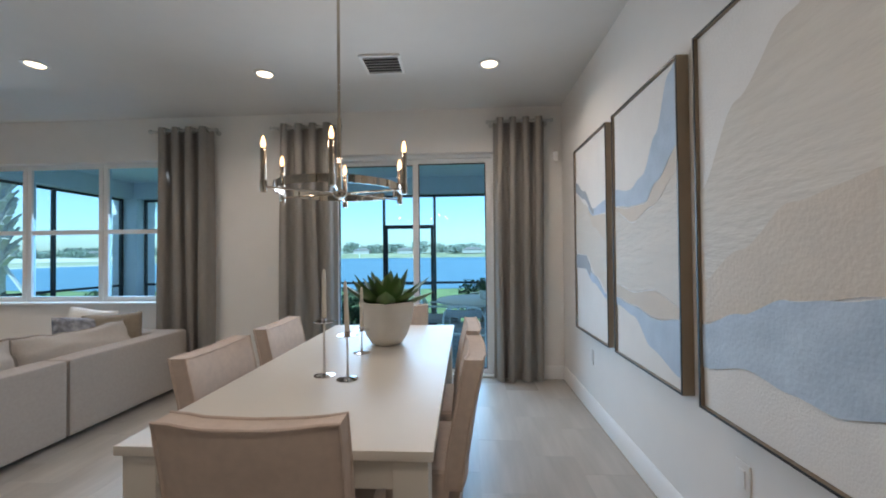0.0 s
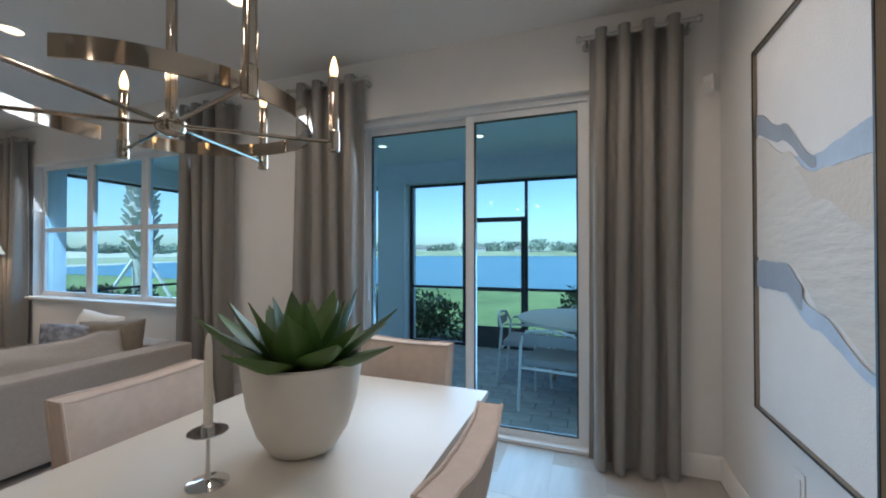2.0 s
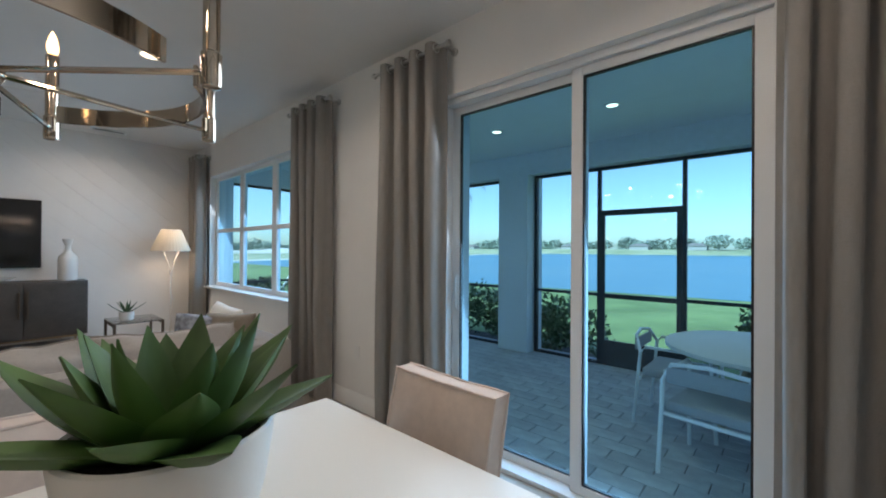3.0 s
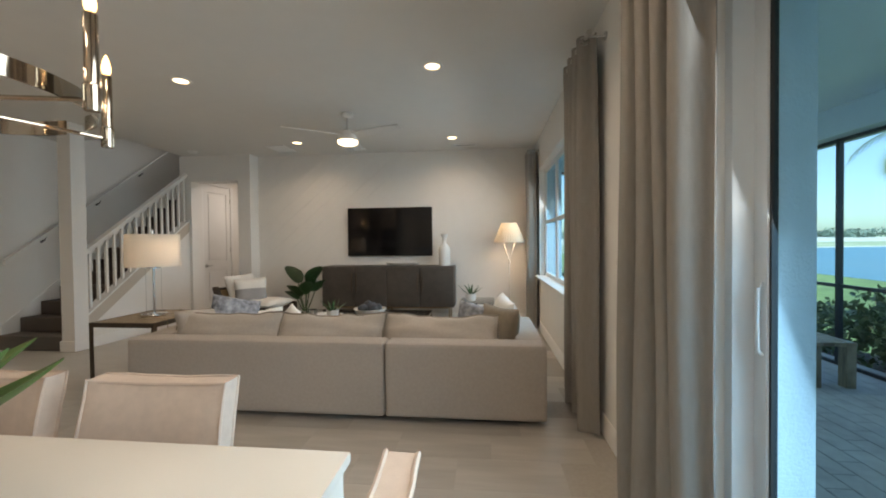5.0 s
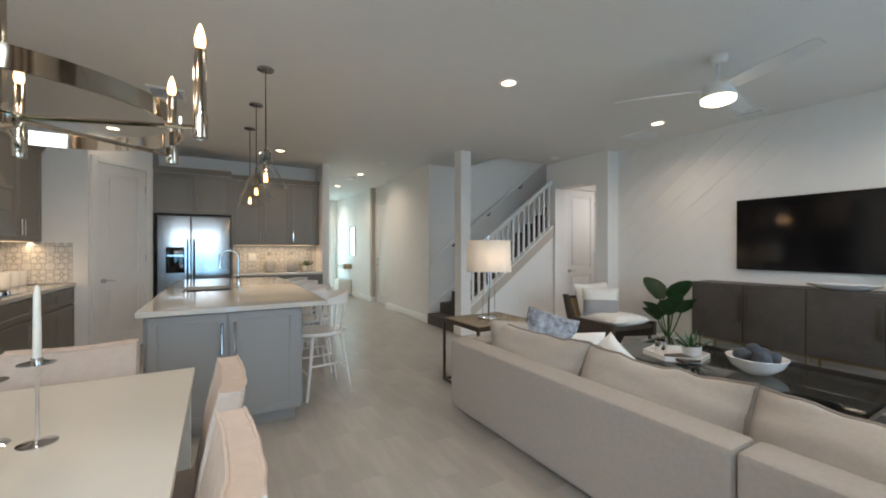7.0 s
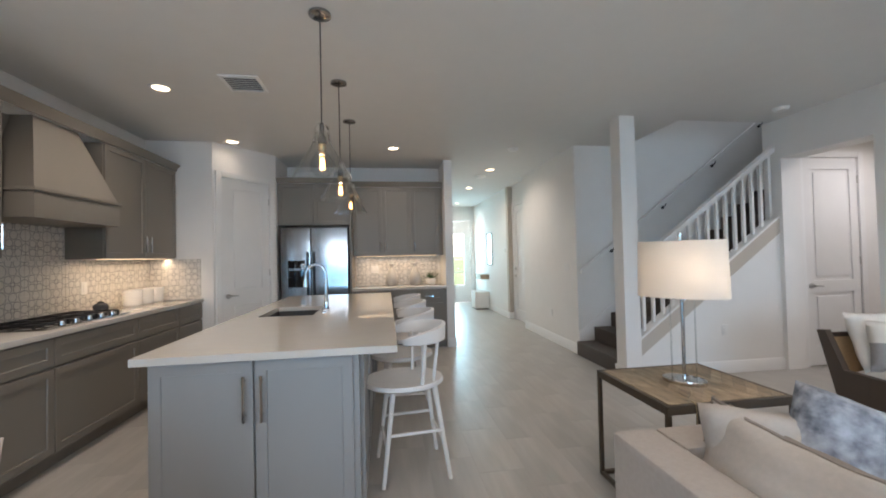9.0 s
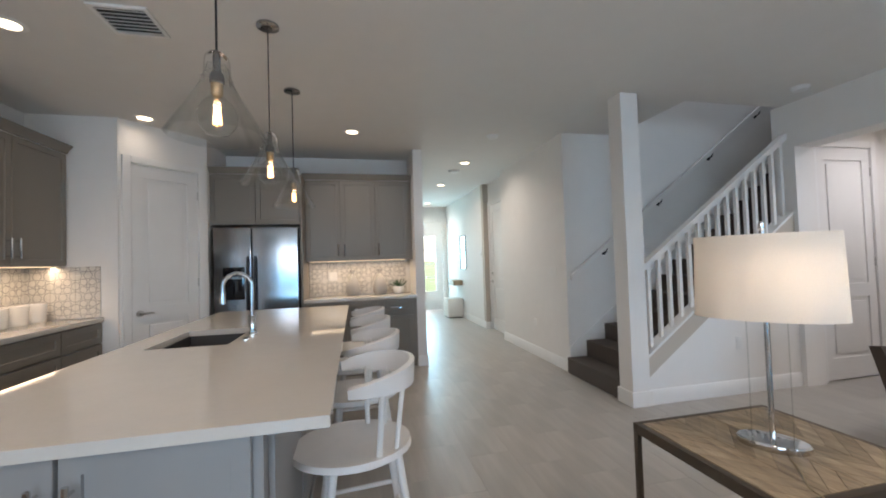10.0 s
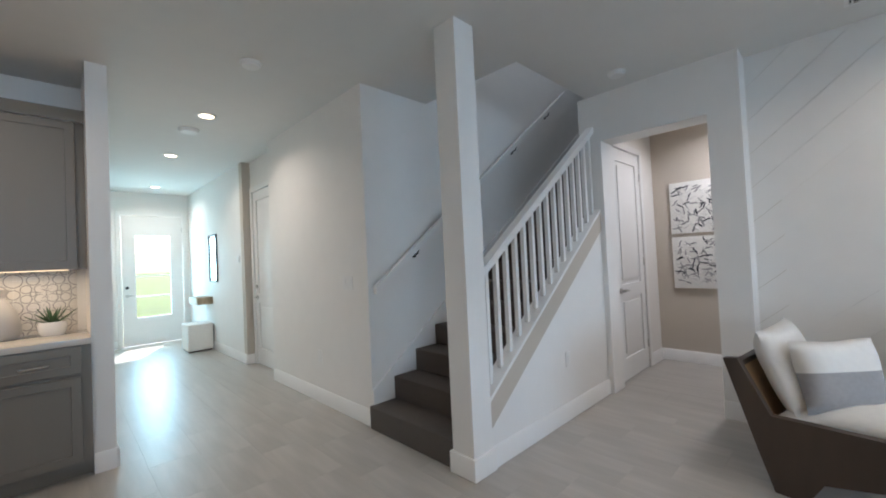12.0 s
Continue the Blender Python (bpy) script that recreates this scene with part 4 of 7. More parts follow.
    for i in range(n + 1):
        t = i / n
        y = y1 + (y0 - y1) * t
        za, zb = at(top, t), at(low, t)
        wob = 0.006 * noise.noise(Vector((t * 9, y, 1)))
        v.append([bm.verts.new(q) for q in ((x, y, za + wob), (x - 0.0015, y, za + wob), (x - 0.0015, y, zb - wob), (x, y, zb - wob))])
    for a, b in zip(v, v[1:]):
        for i in range(4):
            bm.faces.new((a[i], a[(i + 1) % 4], b[(i + 1) % 4], b[i]))
    bm.faces.new(v[0])
    bm.faces.new(list(reversed(v[-1])))


BANDS = (
    (("paint_blue", ((0.35, 1.62), (0.6, 1.585), (1, 1.62)), ((0.35, 1.60), (0.6, 1.535), (1, 1.53))), ("paint_slate", ((0, 1.855), (0.3, 1.75), (0.62, 1.58)), ((0, 1.765), (0.3, 1.69), (0.62, 1.545))),
     ("canvas_cream", ((0, 1.76), (0.35, 1.64), (0.6, 1.53), (1, 1.525)), ((0, 1.26), (0.35, 1.25), (0.7, 1.09), (1, 0.99))), ("paint_tan", ((0.45, 1.575), (0.62, 1.53), (1, 1.525)), ((0.45, 1.56), (0.62, 1.45), (1, 1.33))),
     ("paint_blue", ((0.3, 1.22), (0.6, 1.10), (1, 0.975)), ((0.3, 1.14), (0.6, 1.04), (1, 0.945))), ("paint_slate", ((0, 1.25), (0.35, 1.24), (0.5, 1.17)), ((0, 1.14), (0.35, 1.14), (0.5, 1.09)))),
    (("paint_blue", ((0, 1.65), (0.3, 1.62), (0.52, 1.67), (0.72, 1.84), (0.9, 2.08), (1, 2.115)), ((0, 1.55), (0.3, 1.52), (0.55, 1.52), (0.72, 1.61), (1, 1.74))), ("paint_tan", ((0, 1.54), (0.3, 1.515), (0.55, 1.515), (0.72, 1.60), (1, 1.735)), ((0, 1.515), (0.35, 1.43), (0.65, 1.49), (1, 1.62))),
     ("canvas_cream", ((0, 1.51), (0.35, 1.425), (0.65, 1.485), (1, 1.615)), ((0, 1.07), (0.35, 1.04), (0.65, 1.07), (1, 1.02))), ("paint_tan", ((0, 1.065), (0.35, 1.035), (0.65, 1.065), (1, 1.015)), ((0, 0.985), (0.35, 0.965), (0.7, 0.93), (1, 0.96))),
     ("paint_blue", ((0, 0.98), (0.35, 0.96), (0.7, 0.925), (1, 0.955)), ((0, 0.94), (0.35, 0.90), (0.62, 0.77), (1, 0.70)))),
    (("canvas_cream", ((0, 1.50), (0.3, 1.78), (0.6, 1.95), (1, 2.10)), ((0, 0.985), (0.3, 1.045), (0.55, 1.115), (1, 1.16))), ("paint_tan", ((0, 1.14), (0.3, 1.26), (0.6, 1.40), (1, 1.45)), ((0, 0.98), (0.3, 1.04), (0.55, 1.11), (1, 1.155))),
     ("paint_blue", ((0, 0.97), (0.3, 1.04), (0.55, 1.11), (0.75, 1.125), (1, 1.15)), ((0, 0.80), (0.35, 0.86), (0.52, 0.84), (0.75, 0.83), (1, 0.88)))),
)
for (ya, yb), bands in zip(ART, BANDS):
    a = thing("painting", "large framed abstract wave painting in white and pale blue", "painting", "three abstract paintings")
    bm = B()
    box(bm, 1.303, 1.343, ya + 0.012, yb - 0.012, AZ0 + 0.012, AZ1 - 0.012)
    part("canvas", bm, "canvas", a)
    for k, (mt, top, low) in enumerate(bands):
        bm = B()
        t0, t1 = max(top[0][0], low[0][0]), min(top[-1][0], low[-1][0])
        w = yb - ya - 0.026
        sc = [tuple(((s - t0) / (t1 - t0), AZ0 + (z - 0.635) * 1.03) for s, z in r) for r in (top, low)]
        ribbon(bm, sc[0], sc[1], yb - 0.013 - w * t1, yb - 0.013 - w * t0, 1.3015 - 0.0007 * k)
        part("paint_band", bm, mt, a, smooth=False)
    for nm, b in (("frame_side", (1.290, 1.3435, ya, ya + 0.010, AZ0, AZ1)), ("frame_side", (1.290, 1.3435, yb - 0.010, yb, AZ0, AZ1)), ("frame_rail", (1.290, 1.3435, ya + 0.010, yb - 0.010, AZ0, AZ0 + 0.010)), ("frame_rail", (1.290, 1.3435, ya + 0.010, yb - 0.010, AZ1 - 0.010, AZ1))):
        bm = B()
        box(bm, *b)
        part(nm, bm, "bronze", a, "thin bronze frame")
    for b in ((1.287, 1.2898, ya - 0.001, ya + 0.008, AZ0, AZ1), (1.287, 1.2898, yb - 0.008, yb + 0.001, AZ0, AZ1), (1.287, 1.2898, ya + 0.008, yb - 0.008, AZ0, AZ0 + 0.008), (1.287, 1.2898, ya + 0.008, yb - 0.008, AZ1 - 0.008, AZ1)):
        bm = B()
        box(bm, *b)
        part("frame_lip", bm, "black", a, "thin black front edge of the frame")

# ---- living room ----
SX, S0, SM, S1 = -2.455, 0.672, 2.74, 3.906
sofa = thing("sectional_sofa", "oatmeal upholstered low sectional sofa", "sofa")
for y0, y1 in ((S0, SM - 0.006), (SM + 0.006, S1)):
    bm = B()
    box(bm, SX - 0.20, SX, y0, y1, 0.045, 0.585, 0.035, 4)
    part("back_frame", bm, "sofa", sofa)
    bm = B()
    box(bm, -3.53, SX - 0.201, y0 + 0.01, y1 - 0.01, 0.045, 0.26, 0.02, 2)
    part("base", bm, "sofa", sofa)
bm = B()
box(bm, -3.55, SX - 0.202, S1 - 0.20, S1 - 0.001, 0.261, 0.585, 0.035, 4)
part("arm", bm, "sofa", sofa)
bm = B()
box(bm, -3.55, SX - 0.202, S0 + 0.001, S0 + 0.20, 0.261, 0.585, 0.035, 4)
part("arm", bm, "sofa", sofa)
for y0, y1 in ((0.88, 1.80), (1.81, 2.73), (2.75, 3.70)):
    bm = B()
    box(bm, -3.59, SX - 0.205, y0, y1, 0.262, 0.43, 0.05, 4)
    part("seat_cushion", bm, "sofa_cushion", sofa)
for x in (-2.61, -3.45):
    for y in (S0 + 0.08, SM - 0.1, SM + 0.1, S1 - 0.08):
        bm = B()
        box(bm, x - 0.03, x + 0.03, y - 0.03, y + 0.03, 0, 0.046)
        part("foot", bm, "dark_leg", sofa)


def cushion(name, label, at, w, h, d, rot, mat, piping=True, group=""):
    """A cushion standing on its edge, turned by rot (degrees)."""
    c = thing(name, label, "cushion", group, m=pose(*at, *rot))
    bm = B()
    pillow(bm, w, d, h)
    part("cover", bm, mat, c, smooth=80)
    if piping:
        pts = []
        for u, v, du, dv in ((-1, -1, 1, 0), (1, -1, 0, 1), (1, 1, -1, 0), (-1, 1, 0, -1)):
            for i in range(8):
                a, b = u + 2 * du * i / 8, v + 2 * dv * i / 8
                pu, pv = 1 - 0.06 * (1 - abs(b)) * abs(a) ** 3, 1 - 0.06 * (1 - abs(a)) * abs(b) ** 3
                q = Vector((a * w / 2 * pu, 0, b * h / 2 * pv))
                pts.append(q + 0.012 * noise.noise_vector(q * 5 + Vector((w * 7, h * 3, d))))
        bm = B()
        tube(bm, pts, 0.0095, 6, closed=True)
        part("piping", bm, mat, c)
    return c


def back_cushion(y, w, seed):
    """A boxed cushion with two welts, pointed corners and a soft sag, leaning on the sofa's back."""
    c = thing("back_cushion", "oatmeal boxed back cushion with double welts on the sofa", "cushion", "sofa back cushions", m=pose(-2.80, y, 0.55, -22, 0, 90))
    h, band, n = 0.375, 0.085, 22

    def edge(u, v, side):
        pin = 1 - 0.045 * (1 - v * v) * abs(u) ** 3
        piv = 1 - 0.16 * (1 - u * u) * abs(v) ** 3
        q = Vector((u * w / 2 * pin, side * band / 2, v * h / 2 * piv))
        lump = noise.noise(Vector((u * 2.2 + seed, v * 2.2, side * 0.3)))
        return q + Vector((0, 0.02 * lump * side, 0.013 * lump + 0.012 * noise.noise(Vector((u * 5, seed, v)))))
    bm = B()
    g = {}
    for side in (-1, 1):
        for i in range(n + 1):
            for k in range(n + 1):
                u, v = 2 * i / n - 1, 2 * k / n - 1
                puff = (1 - abs(u) ** 3.2) ** 0.7 * (1 - abs(v) ** 2.6) ** 0.7 * (1.12 - 0.22 * v)
                g[side, i, k] = bm.verts.new(edge(u, v, side) + Vector((0, side * 0.085 * puff, 0)))
    for i in range(n):
        for k in range(n):
            bm.faces.new((g[-1, i, k], g[-1, i + 1, k], g[-1, i + 1, k + 1], g[-1, i, k + 1]))
            bm.faces.new((g[1, i, k], g[1, i, k + 1], g[1, i + 1, k + 1], g[1, i + 1, k]))
        for k in (0, n):
            bm.faces.new((g[-1, i, k], g[1, i, k], g[1, i + 1, k], g[-1, i + 1, k]))
            bm.faces.new((g[-1, k, i], g[-1, k, i + 1], g[1, k, i + 1], g[1, k, i]))
    bmesh.ops.recalc_face_normals(bm, faces=bm.faces)
    part("cover", bm, "sofa_cushion", c, smooth=70)
    for side in (-1, 1):
        loop = [edge(2 * i / n - 1, -1, side) for i in range(n)] + [edge(1, 2 * i / n - 1, side) for i in range(n)] + [edge(1 - 2 * i / n, 1, side) for i in range(n)] + [edge(-1, 1 - 2 * i / n, side) for i in range(n)]
        bm = B()
        tube(bm, loop, 0.0085, 6, closed=True)
        part("welt", bm, "welt", c, "darker corded welt")


for y, w, seed in ((1.30, 0.97, 1.3), (2.21, 0.93, 4.1), (3.12, 0.95, 7.7)):
    back_cushion(y, w, seed)
cushion("throw_pillow", "blue and grey patterned throw pillow on the sofa", (-3.08, 1.16, 0.655), 0.42, 0.36, 0.15, (-24, 14, 128), "blue_cloth", False)
cushion("throw_pillow", "white cotton throw pillow on the sofa", (-3.22, 1.38, 0.555), 0.34, 0.30, 0.14, (-30, -6, 118), "white_cloth", False)
cushion("throw_pillow", "pointed white throw pillow on the sofa", (-3.12, 1.70, 0.575), 0.28, 0.28, 0.11, (-18, 40, 96), "white_cloth", False)
cushion("throw_pillow", "oatmeal pillow in the sofa corner", (-2.91, 1.0, 0.58), 0.46, 0.36, 0.18, (-14, 0, 150), "sofa_cushion", False)
cushion("throw_pillow", "taupe velvet throw pillow at the sofa arm", (-2.92, 3.58, 0.60), 0.44, 0.38, 0.19, (-12, 0, 40), "brown_cloth", False)
cushion("throw_pillow", "white and blue throw pillow at the sofa arm", (-3.21, 3.62, 0.62), 0.42, 0.42, 0.15, (-16, 8, 12), "white_cloth", False)
cushion("throw_pillow", "blue grey throw pillow beside the arm", (-3.03, 3.40, 0.60), 0.42, 0.38, 0.14, (-16, 6, 62), "blue_cloth", False)
thr = thing("throw_blanket", "white folded throw over the sofa cushions", "blanket", m=pose(-3.25, 2.75, 0.43))
bm = B()
n = 16
vv = [[bm.verts.new((-0.22 + 0.44 * i / n, -0.30 + 0.60 * j / n, 0.035 + 0.10 * math.exp(-((i / n - 0.75) ** 2) * 14) + 0.02 * noise.noise(Vector((i * 0.35, j * 0.3, 2))))) for j in range(n + 1)] for i in range(n + 1)]
lo = [[bm.verts.new(v.co - Vector((0, 0, 0.03))) for v in r] for r in vv]
for i in range(n):
    for j in range(n):
        bm.faces.new((vv[i][j], vv[i + 1][j], vv[i + 1][j + 1], vv[i][j + 1]))
        bm.faces.new((lo[i][j], lo[i][j + 1], lo[i + 1][j + 1], lo[i + 1][j]))
for i in range(n):
    for a, b in (((i, 0), (i + 1, 0)), ((i, n), (i + 1, n)), ((0, i), (0, i + 1)), ((n, i), (n, i + 1))):
        bm.faces.new((vv[a[0]][a[1]], vv[b[0]][b[1]], lo[b[0]][b[1]], lo[a[0]][a[1]]))
part("cloth", bm, "white_cloth", thr, smooth=80)

# end table with parquet top
EX0, EX1, EY0, EY1, EZ = -3.475, -2.775, -0.015, 0.61, 0.637
et = thing("end_table", "square end table with herringbone wood top and iron frame", "side table")
fr = [("top_rail", (EX0, EX1, EY0, EY0 + 0.025, EZ - 0.04, EZ)), ("top_rail", (EX0, EX1, EY1 - 0.025, EY1, EZ - 0.04, EZ)), ("top_rail", (EX0, EX0 + 0.025, EY0 + 0.025, EY1 - 0.025, EZ - 0.04, EZ)), ("top_rail", (EX1 - 0.025, EX1, EY0 + 0.025, EY1 - 0.025, EZ - 0.04, EZ)),
      ("base_rail", (EX0 + 0.022, EX1 - 0.022, EY0, EY0 + 0.022, 0, 0.022)), ("base_rail", (EX0 + 0.022, EX1 - 0.022, EY1 - 0.022, EY1, 0, 0.022)), ("base_rail", (EX0, EX0 + 0.022, EY0 + 0.022, EY1 - 0.022, 0, 0.022)), ("base_rail", (EX1 - 0.022, EX1, EY0 + 0.022, EY1 - 0.022, 0, 0.022))]
for x in (EX0, EX1 - 0.022):
    for y in (EY0, EY1 - 0.022):
        fr.append(("leg", (x, x + 0.022, y, y + 0.022, 0.0, EZ - 0.0405)))
for nm, b in fr:
    bm = B()
    box(bm, *b, bevel=0.002)
    part(nm, bm, "iron", et)
bm = B()
box(bm, EX0 + 0.025, EX1 - 0.025, EY0 + 0.025, EY1 - 0.025, EZ - 0.03, EZ - 0.006)
part("top_core", bm, "iron", et)
for col_ in range(4):
    xa = EX0 + 0.026 + col_ * 0.162
    for k in range(-3, 12):
        s = 1 if col_ % 2 == 0 else -1
        y0 = EY0 + k * 0.075
        q = [(xa, y0 - s * 0.086), (xa + 0.160, y0 + s * 0.086), (xa + 0.160, y0 + s * 0.086 + 0.073), (xa, y0 - s * 0.086 + 0.073)]
        q = clip(q, 1, EY0 + 0.026, False)
        q = clip(q, 1, EY1 - 0.026, True) if len(q) > 2 else q
        if len(q) > 2:
            bm = B()
            prism(bm, q, "z", EZ - 0.006, EZ + 0.001)
            part("parquet_piece", bm, "wood", et, smooth=False)

lampx, lampy = -3.11, 0.315
tl = thing("table_lamp", "chrome table lamp with an oval white shade, lit", "lamp", m=pose(lampx, lampy, EZ + 0.001, 0, 0, -52))
bm = B()
lathe(bm, [(0.105, 0), (0.110, 0.006), (0.110, 0.022), (0.104, 0.028), (0.06, 0.030), (0.012, 0.031)], seg=32, sx=1.0, sy=0.62)
part("base", bm, "chrome", tl)
bm = B()
tube(bm, [(0, 0, 0.02), (0, 0, 0.80)], 0.0095, 12)
lathe(bm, [(0.008, 0.80), (0.011, 0.81), (0.009, 0.83), (0.003, 0.835)], seg=12)
part("stem", bm, "chrome", tl)
bm = B()
for b in ((-0.062, -0.058, -0.012, 0.012, 0.022, 0.47), (0.058, 0.062, -0.012, 0.012, 0.022, 0.47)):
    box(bm, *b)
part("acrylic_panel", bm, "glass", tl, "clear acrylic side panels")
bm = B()
sh = [(0.226, 0.475), (0.218, 0.785)]
lathe(bm, sh + [(0.214, 0.785), (0.222, 0.475), (0.226, 0.475)], seg=48, sx=1.0, sy=0.60, caps=False)
part("shade", bm, "shade_glow", tl, "glowing oval linen shade")
bm = B()
lathe(bm, [(0.220, 0.478), (0.05, 0.480)], seg=48, sx=1.0, sy=0.60, caps=False)
part("diffuser", bm, "plastic", tl)
bm = B()
lathe(bm, [(0.06, 0.462), (0.06, 0.474), (0.02, 0.474)], seg=24, sx=1, sy=0.6)
part("collar", bm, "chrome", tl)
lamp("table_lamp_bulb", "POINT", (lampx - 0.03, lampy + 0.04, EZ + 0.64), (0, 0, 0), 0.8, (1.0, 0.86, 0.70), 0.03)
cord = thing("lamp_cord", "thin clear lamp cord over the table edge", "cord")
bm = B()
tube(bm, [(-3.07, 0.40, EZ + 0.005), (-3.01, 0.48, EZ + 0.006), (-2.94, 0.55, EZ + 0.005), (-2.925, 0.606, EZ + 0.004), (-2.922, 0.616, EZ - 0.02), (-2.922, 0.618, EZ - 0.14)], 0.0022, 6)
part("cable", bm, "brass", cord)

# console, television and decor
cs = thing("media_console", "long charcoal wooden media console on a brass base", "console")
bm = B()
box(bm, -6.16, -5.76, 0.85, 2.985, 0.30, 0.945, 0.004)
part("body", bm, "console", cs)
for k, (y0, y1) in enumerate(((0.865, 1.383), (1.391, 1.913), (1.921, 2.443), (2.451, 2.97))):
    bm = B()
    box(bm, -5.759, -5.744, y0, y1, 0.315, 0.928, 0.003)
    dd = part("door", bm, "console", cs)
    yh = y1 - 0.03 if k % 2 == 0 else y0 + 0.03
    bm = B()
    box(bm, -5.744, -5.722, yh - 0.008, yh + 0.008, 0.54, 0.84, 0.003)
    part("pull", bm, "iron", dd, "dark bar pull")
for nm, b in (("base_rail", (-5.80, -5.78, 0.92, 2.92, 0.278, 0.299)), ("base_rail", (-6.13, -6.11, 0.92, 2.92, 0.278, 0.299))):
    bm = B()
    box(bm, *b)
    part(nm, bm, "brass", cs, "brass base rail")
for x in (-5.80, -6.13):
    for y in (0.92, 1.90, 2.90):
        bm = B()
        box(bm, x, x + 0.02, y, y + 0.02, 0, 0.2775)
        part("leg", bm, "brass", cs, "thin brass leg")
tv = thing("television", "large black flat television mounted on the panelling", "television")
bm = B()
box(bm, -6.186, -6.150, 1.15, 2.60, 1.095, 1.912, 0.006)
part("housing", bm, "black", tv)
bm = B()
box(bm, -6.1495, -6.147, 1.158, 2.592, 1.107, 1.904)
part("screen", bm, "screen", tv, "dark glossy screen")
va = thing("vase", "tall white bottle vase with etched lines on the console", "vase", m=pose(-5.96, 2.82, 0.945))
bm = B()
lathe(bm, [(0.085, 0), (0.092, 0.02), (0.092, 0.24), (0.085, 0.29), (0.045, 0.335), (0.030, 0.36), (0.028, 0.42), (0.042, 0.46), (0.055, 0.50), (0.050, 0.50), (0.024, 0.43)], seg=32)
part("body", bm, "gloss_ceramic", va)
bw = thing("decor_tray", "low white scalloped tray on the console", "tray", m=pose(-5.96, 2.12, 0.945))
bm = B()
lathe(bm, [(0.07, 0), (0.12, 0.004), (0.19, 0.035), (0.215, 0.055), (0.208, 0.056), (0.17, 0.032), (0.05, 0.012)], seg=36, sx=0.62, sy=1.28)
part("dish", bm, "gloss_ceramic", bw)

fl = thing("floor_lamp", "white floor lamp with a pleated cream shade, lit", "lamp", m=pose(-5.76, 3.84, 0))
bm = B()
lathe(bm, [(0.13, 0), (0.13, 0.014), (0.03, 0.024), (0.012, 0.03)], seg=28)
part("base", bm, "ceramic", fl)
bm = B()
tube(bm, [(0, 0, 0.02), (0, 0, 1.02)], 0.010, 12)
tube(bm, [(0, 0, 1.0), (0, 0.03, 1.12), (0, 0.095, 1.33)], 0.007, 8)
tube(bm, [(0, 0, 1.0), (0, -0.03, 1.12), (0, -0.095, 1.33)], 0.007, 8)
lathe(bm, [(0.016, 0.98), (0.022, 1.0), (0.016, 1.03)], seg=16)
part("stem", bm, "ceramic", fl)
bm = B()
seg = 72
ra = [bm.verts.new((0.235 * (1 + 0.012 * (i % 2)) * math.cos(2 * math.pi * i / seg), 0.235 * (1 + 0.012 * (i % 2)) * math.sin(2 * math.pi * i / seg), 1.305)) for i in range(seg)]
rb = [bm.verts.new((0.115 * (1 + 0.012 * (i % 2)) * math.cos(2 * math.pi * i / seg), 0.115 * (1 + 0.012 * (i % 2)) * math.sin(2 * math.pi * i / seg), 1.60)) for i in range(seg)]
for i in range(seg):
    bm.faces.new((ra[i], ra[(i + 1) % seg], rb[(i + 1) % seg], rb[i]))
part("shade", bm, "shade_glow2", fl, "glowing pleated cream shade", smooth=False)
lamp("floor_lamp_bulb", "POINT", (-5.76, 3.84, 1.50), (0, 0, 0), 1.0, WARM, 0.04)
lamp("floor_lamp_down", "AREA", (-5.76, 3.84, 1.29), (-5.76, 3.84, 0), 1.0, WARM, 0.3)


def bird_of_paradise(at, seed, leaves, label, scale=1.0):
    p = thing("potted_plant", label, "plant", m=pose(*at))
    bm = B()
    lathe(bm, [(0.10 * scale, 0), (0.125 * scale, 0.03), (0.14 * scale, 0.24 * scale), (0.128 * scale, 0.24 * scale), (0.12 * scale, 0.18 * scale)], seg=28)
    part("pot", bm, "ceramic", p)
    bm = B()
    lathe(bm, [(0.122 * scale, 0.20 * scale), (0.02, 0.205 * scale)], seg=20)
    part("soil", bm, "soil", p)
    rnd = random.Random(seed)
    for yaw, tilt, hgt, ln, wd in leaves:
        bm = B()
        a = radians(yaw)
        top = Vector((math.cos(a) * math.sin(radians(tilt)) * hgt, math.sin(a) * math.sin(radians(tilt)) * hgt, 0.2 * scale + math.cos(radians(tilt)) * hgt))
        tube(bm, [(0, 0, 0.19 * scale), tuple(top * 0.55 + Vector((0, 0, 0.06))), tuple(top)], 0.008, 7)
        part("stalk", bm, "leaf", p)
        turn = radians(30 + rnd.uniform(-28, 28))
        bm = B()
        n = 10
        rows = []
        pos, el = top.copy(), radians(78 - tilt)
        for i in range(n + 1):
            t = i / n
            w = wd * math.sin(math.pi * min(t * 0.93 + 0.07, 1)) ** 0.65
            side = Vector((-math.sin(turn), math.cos(turn), 0))
            nrm = Vector((-math.cos(a) * math.sin(el), -math.sin(a) * math.sin(el), math.cos(el)))
            rows.append([bm.verts.new(pos + side * (w * s / 2) + nrm * (abs(s) * 0.10 * w + o)) for s in (-1, -0.5, 0, 0.5, 1) for o in (0,)])
            pos = pos + Vector((math.cos(a) * math.cos(el), math.sin(a) * math.cos(el), math.sin(el))) * (ln / n)
            el -= radians(3)
        for r0, r1 in zip(rows, rows[1:]):
            for i in range(4):
                bm.faces.new((r0[i], r0[i + 1], r1[i + 1], r1[i]))
        bmesh.ops.solidify(bm, geom=bm.faces[:], thickness=0.003)
        part("leaf", bm, "leaf_dark", p, smooth=60)


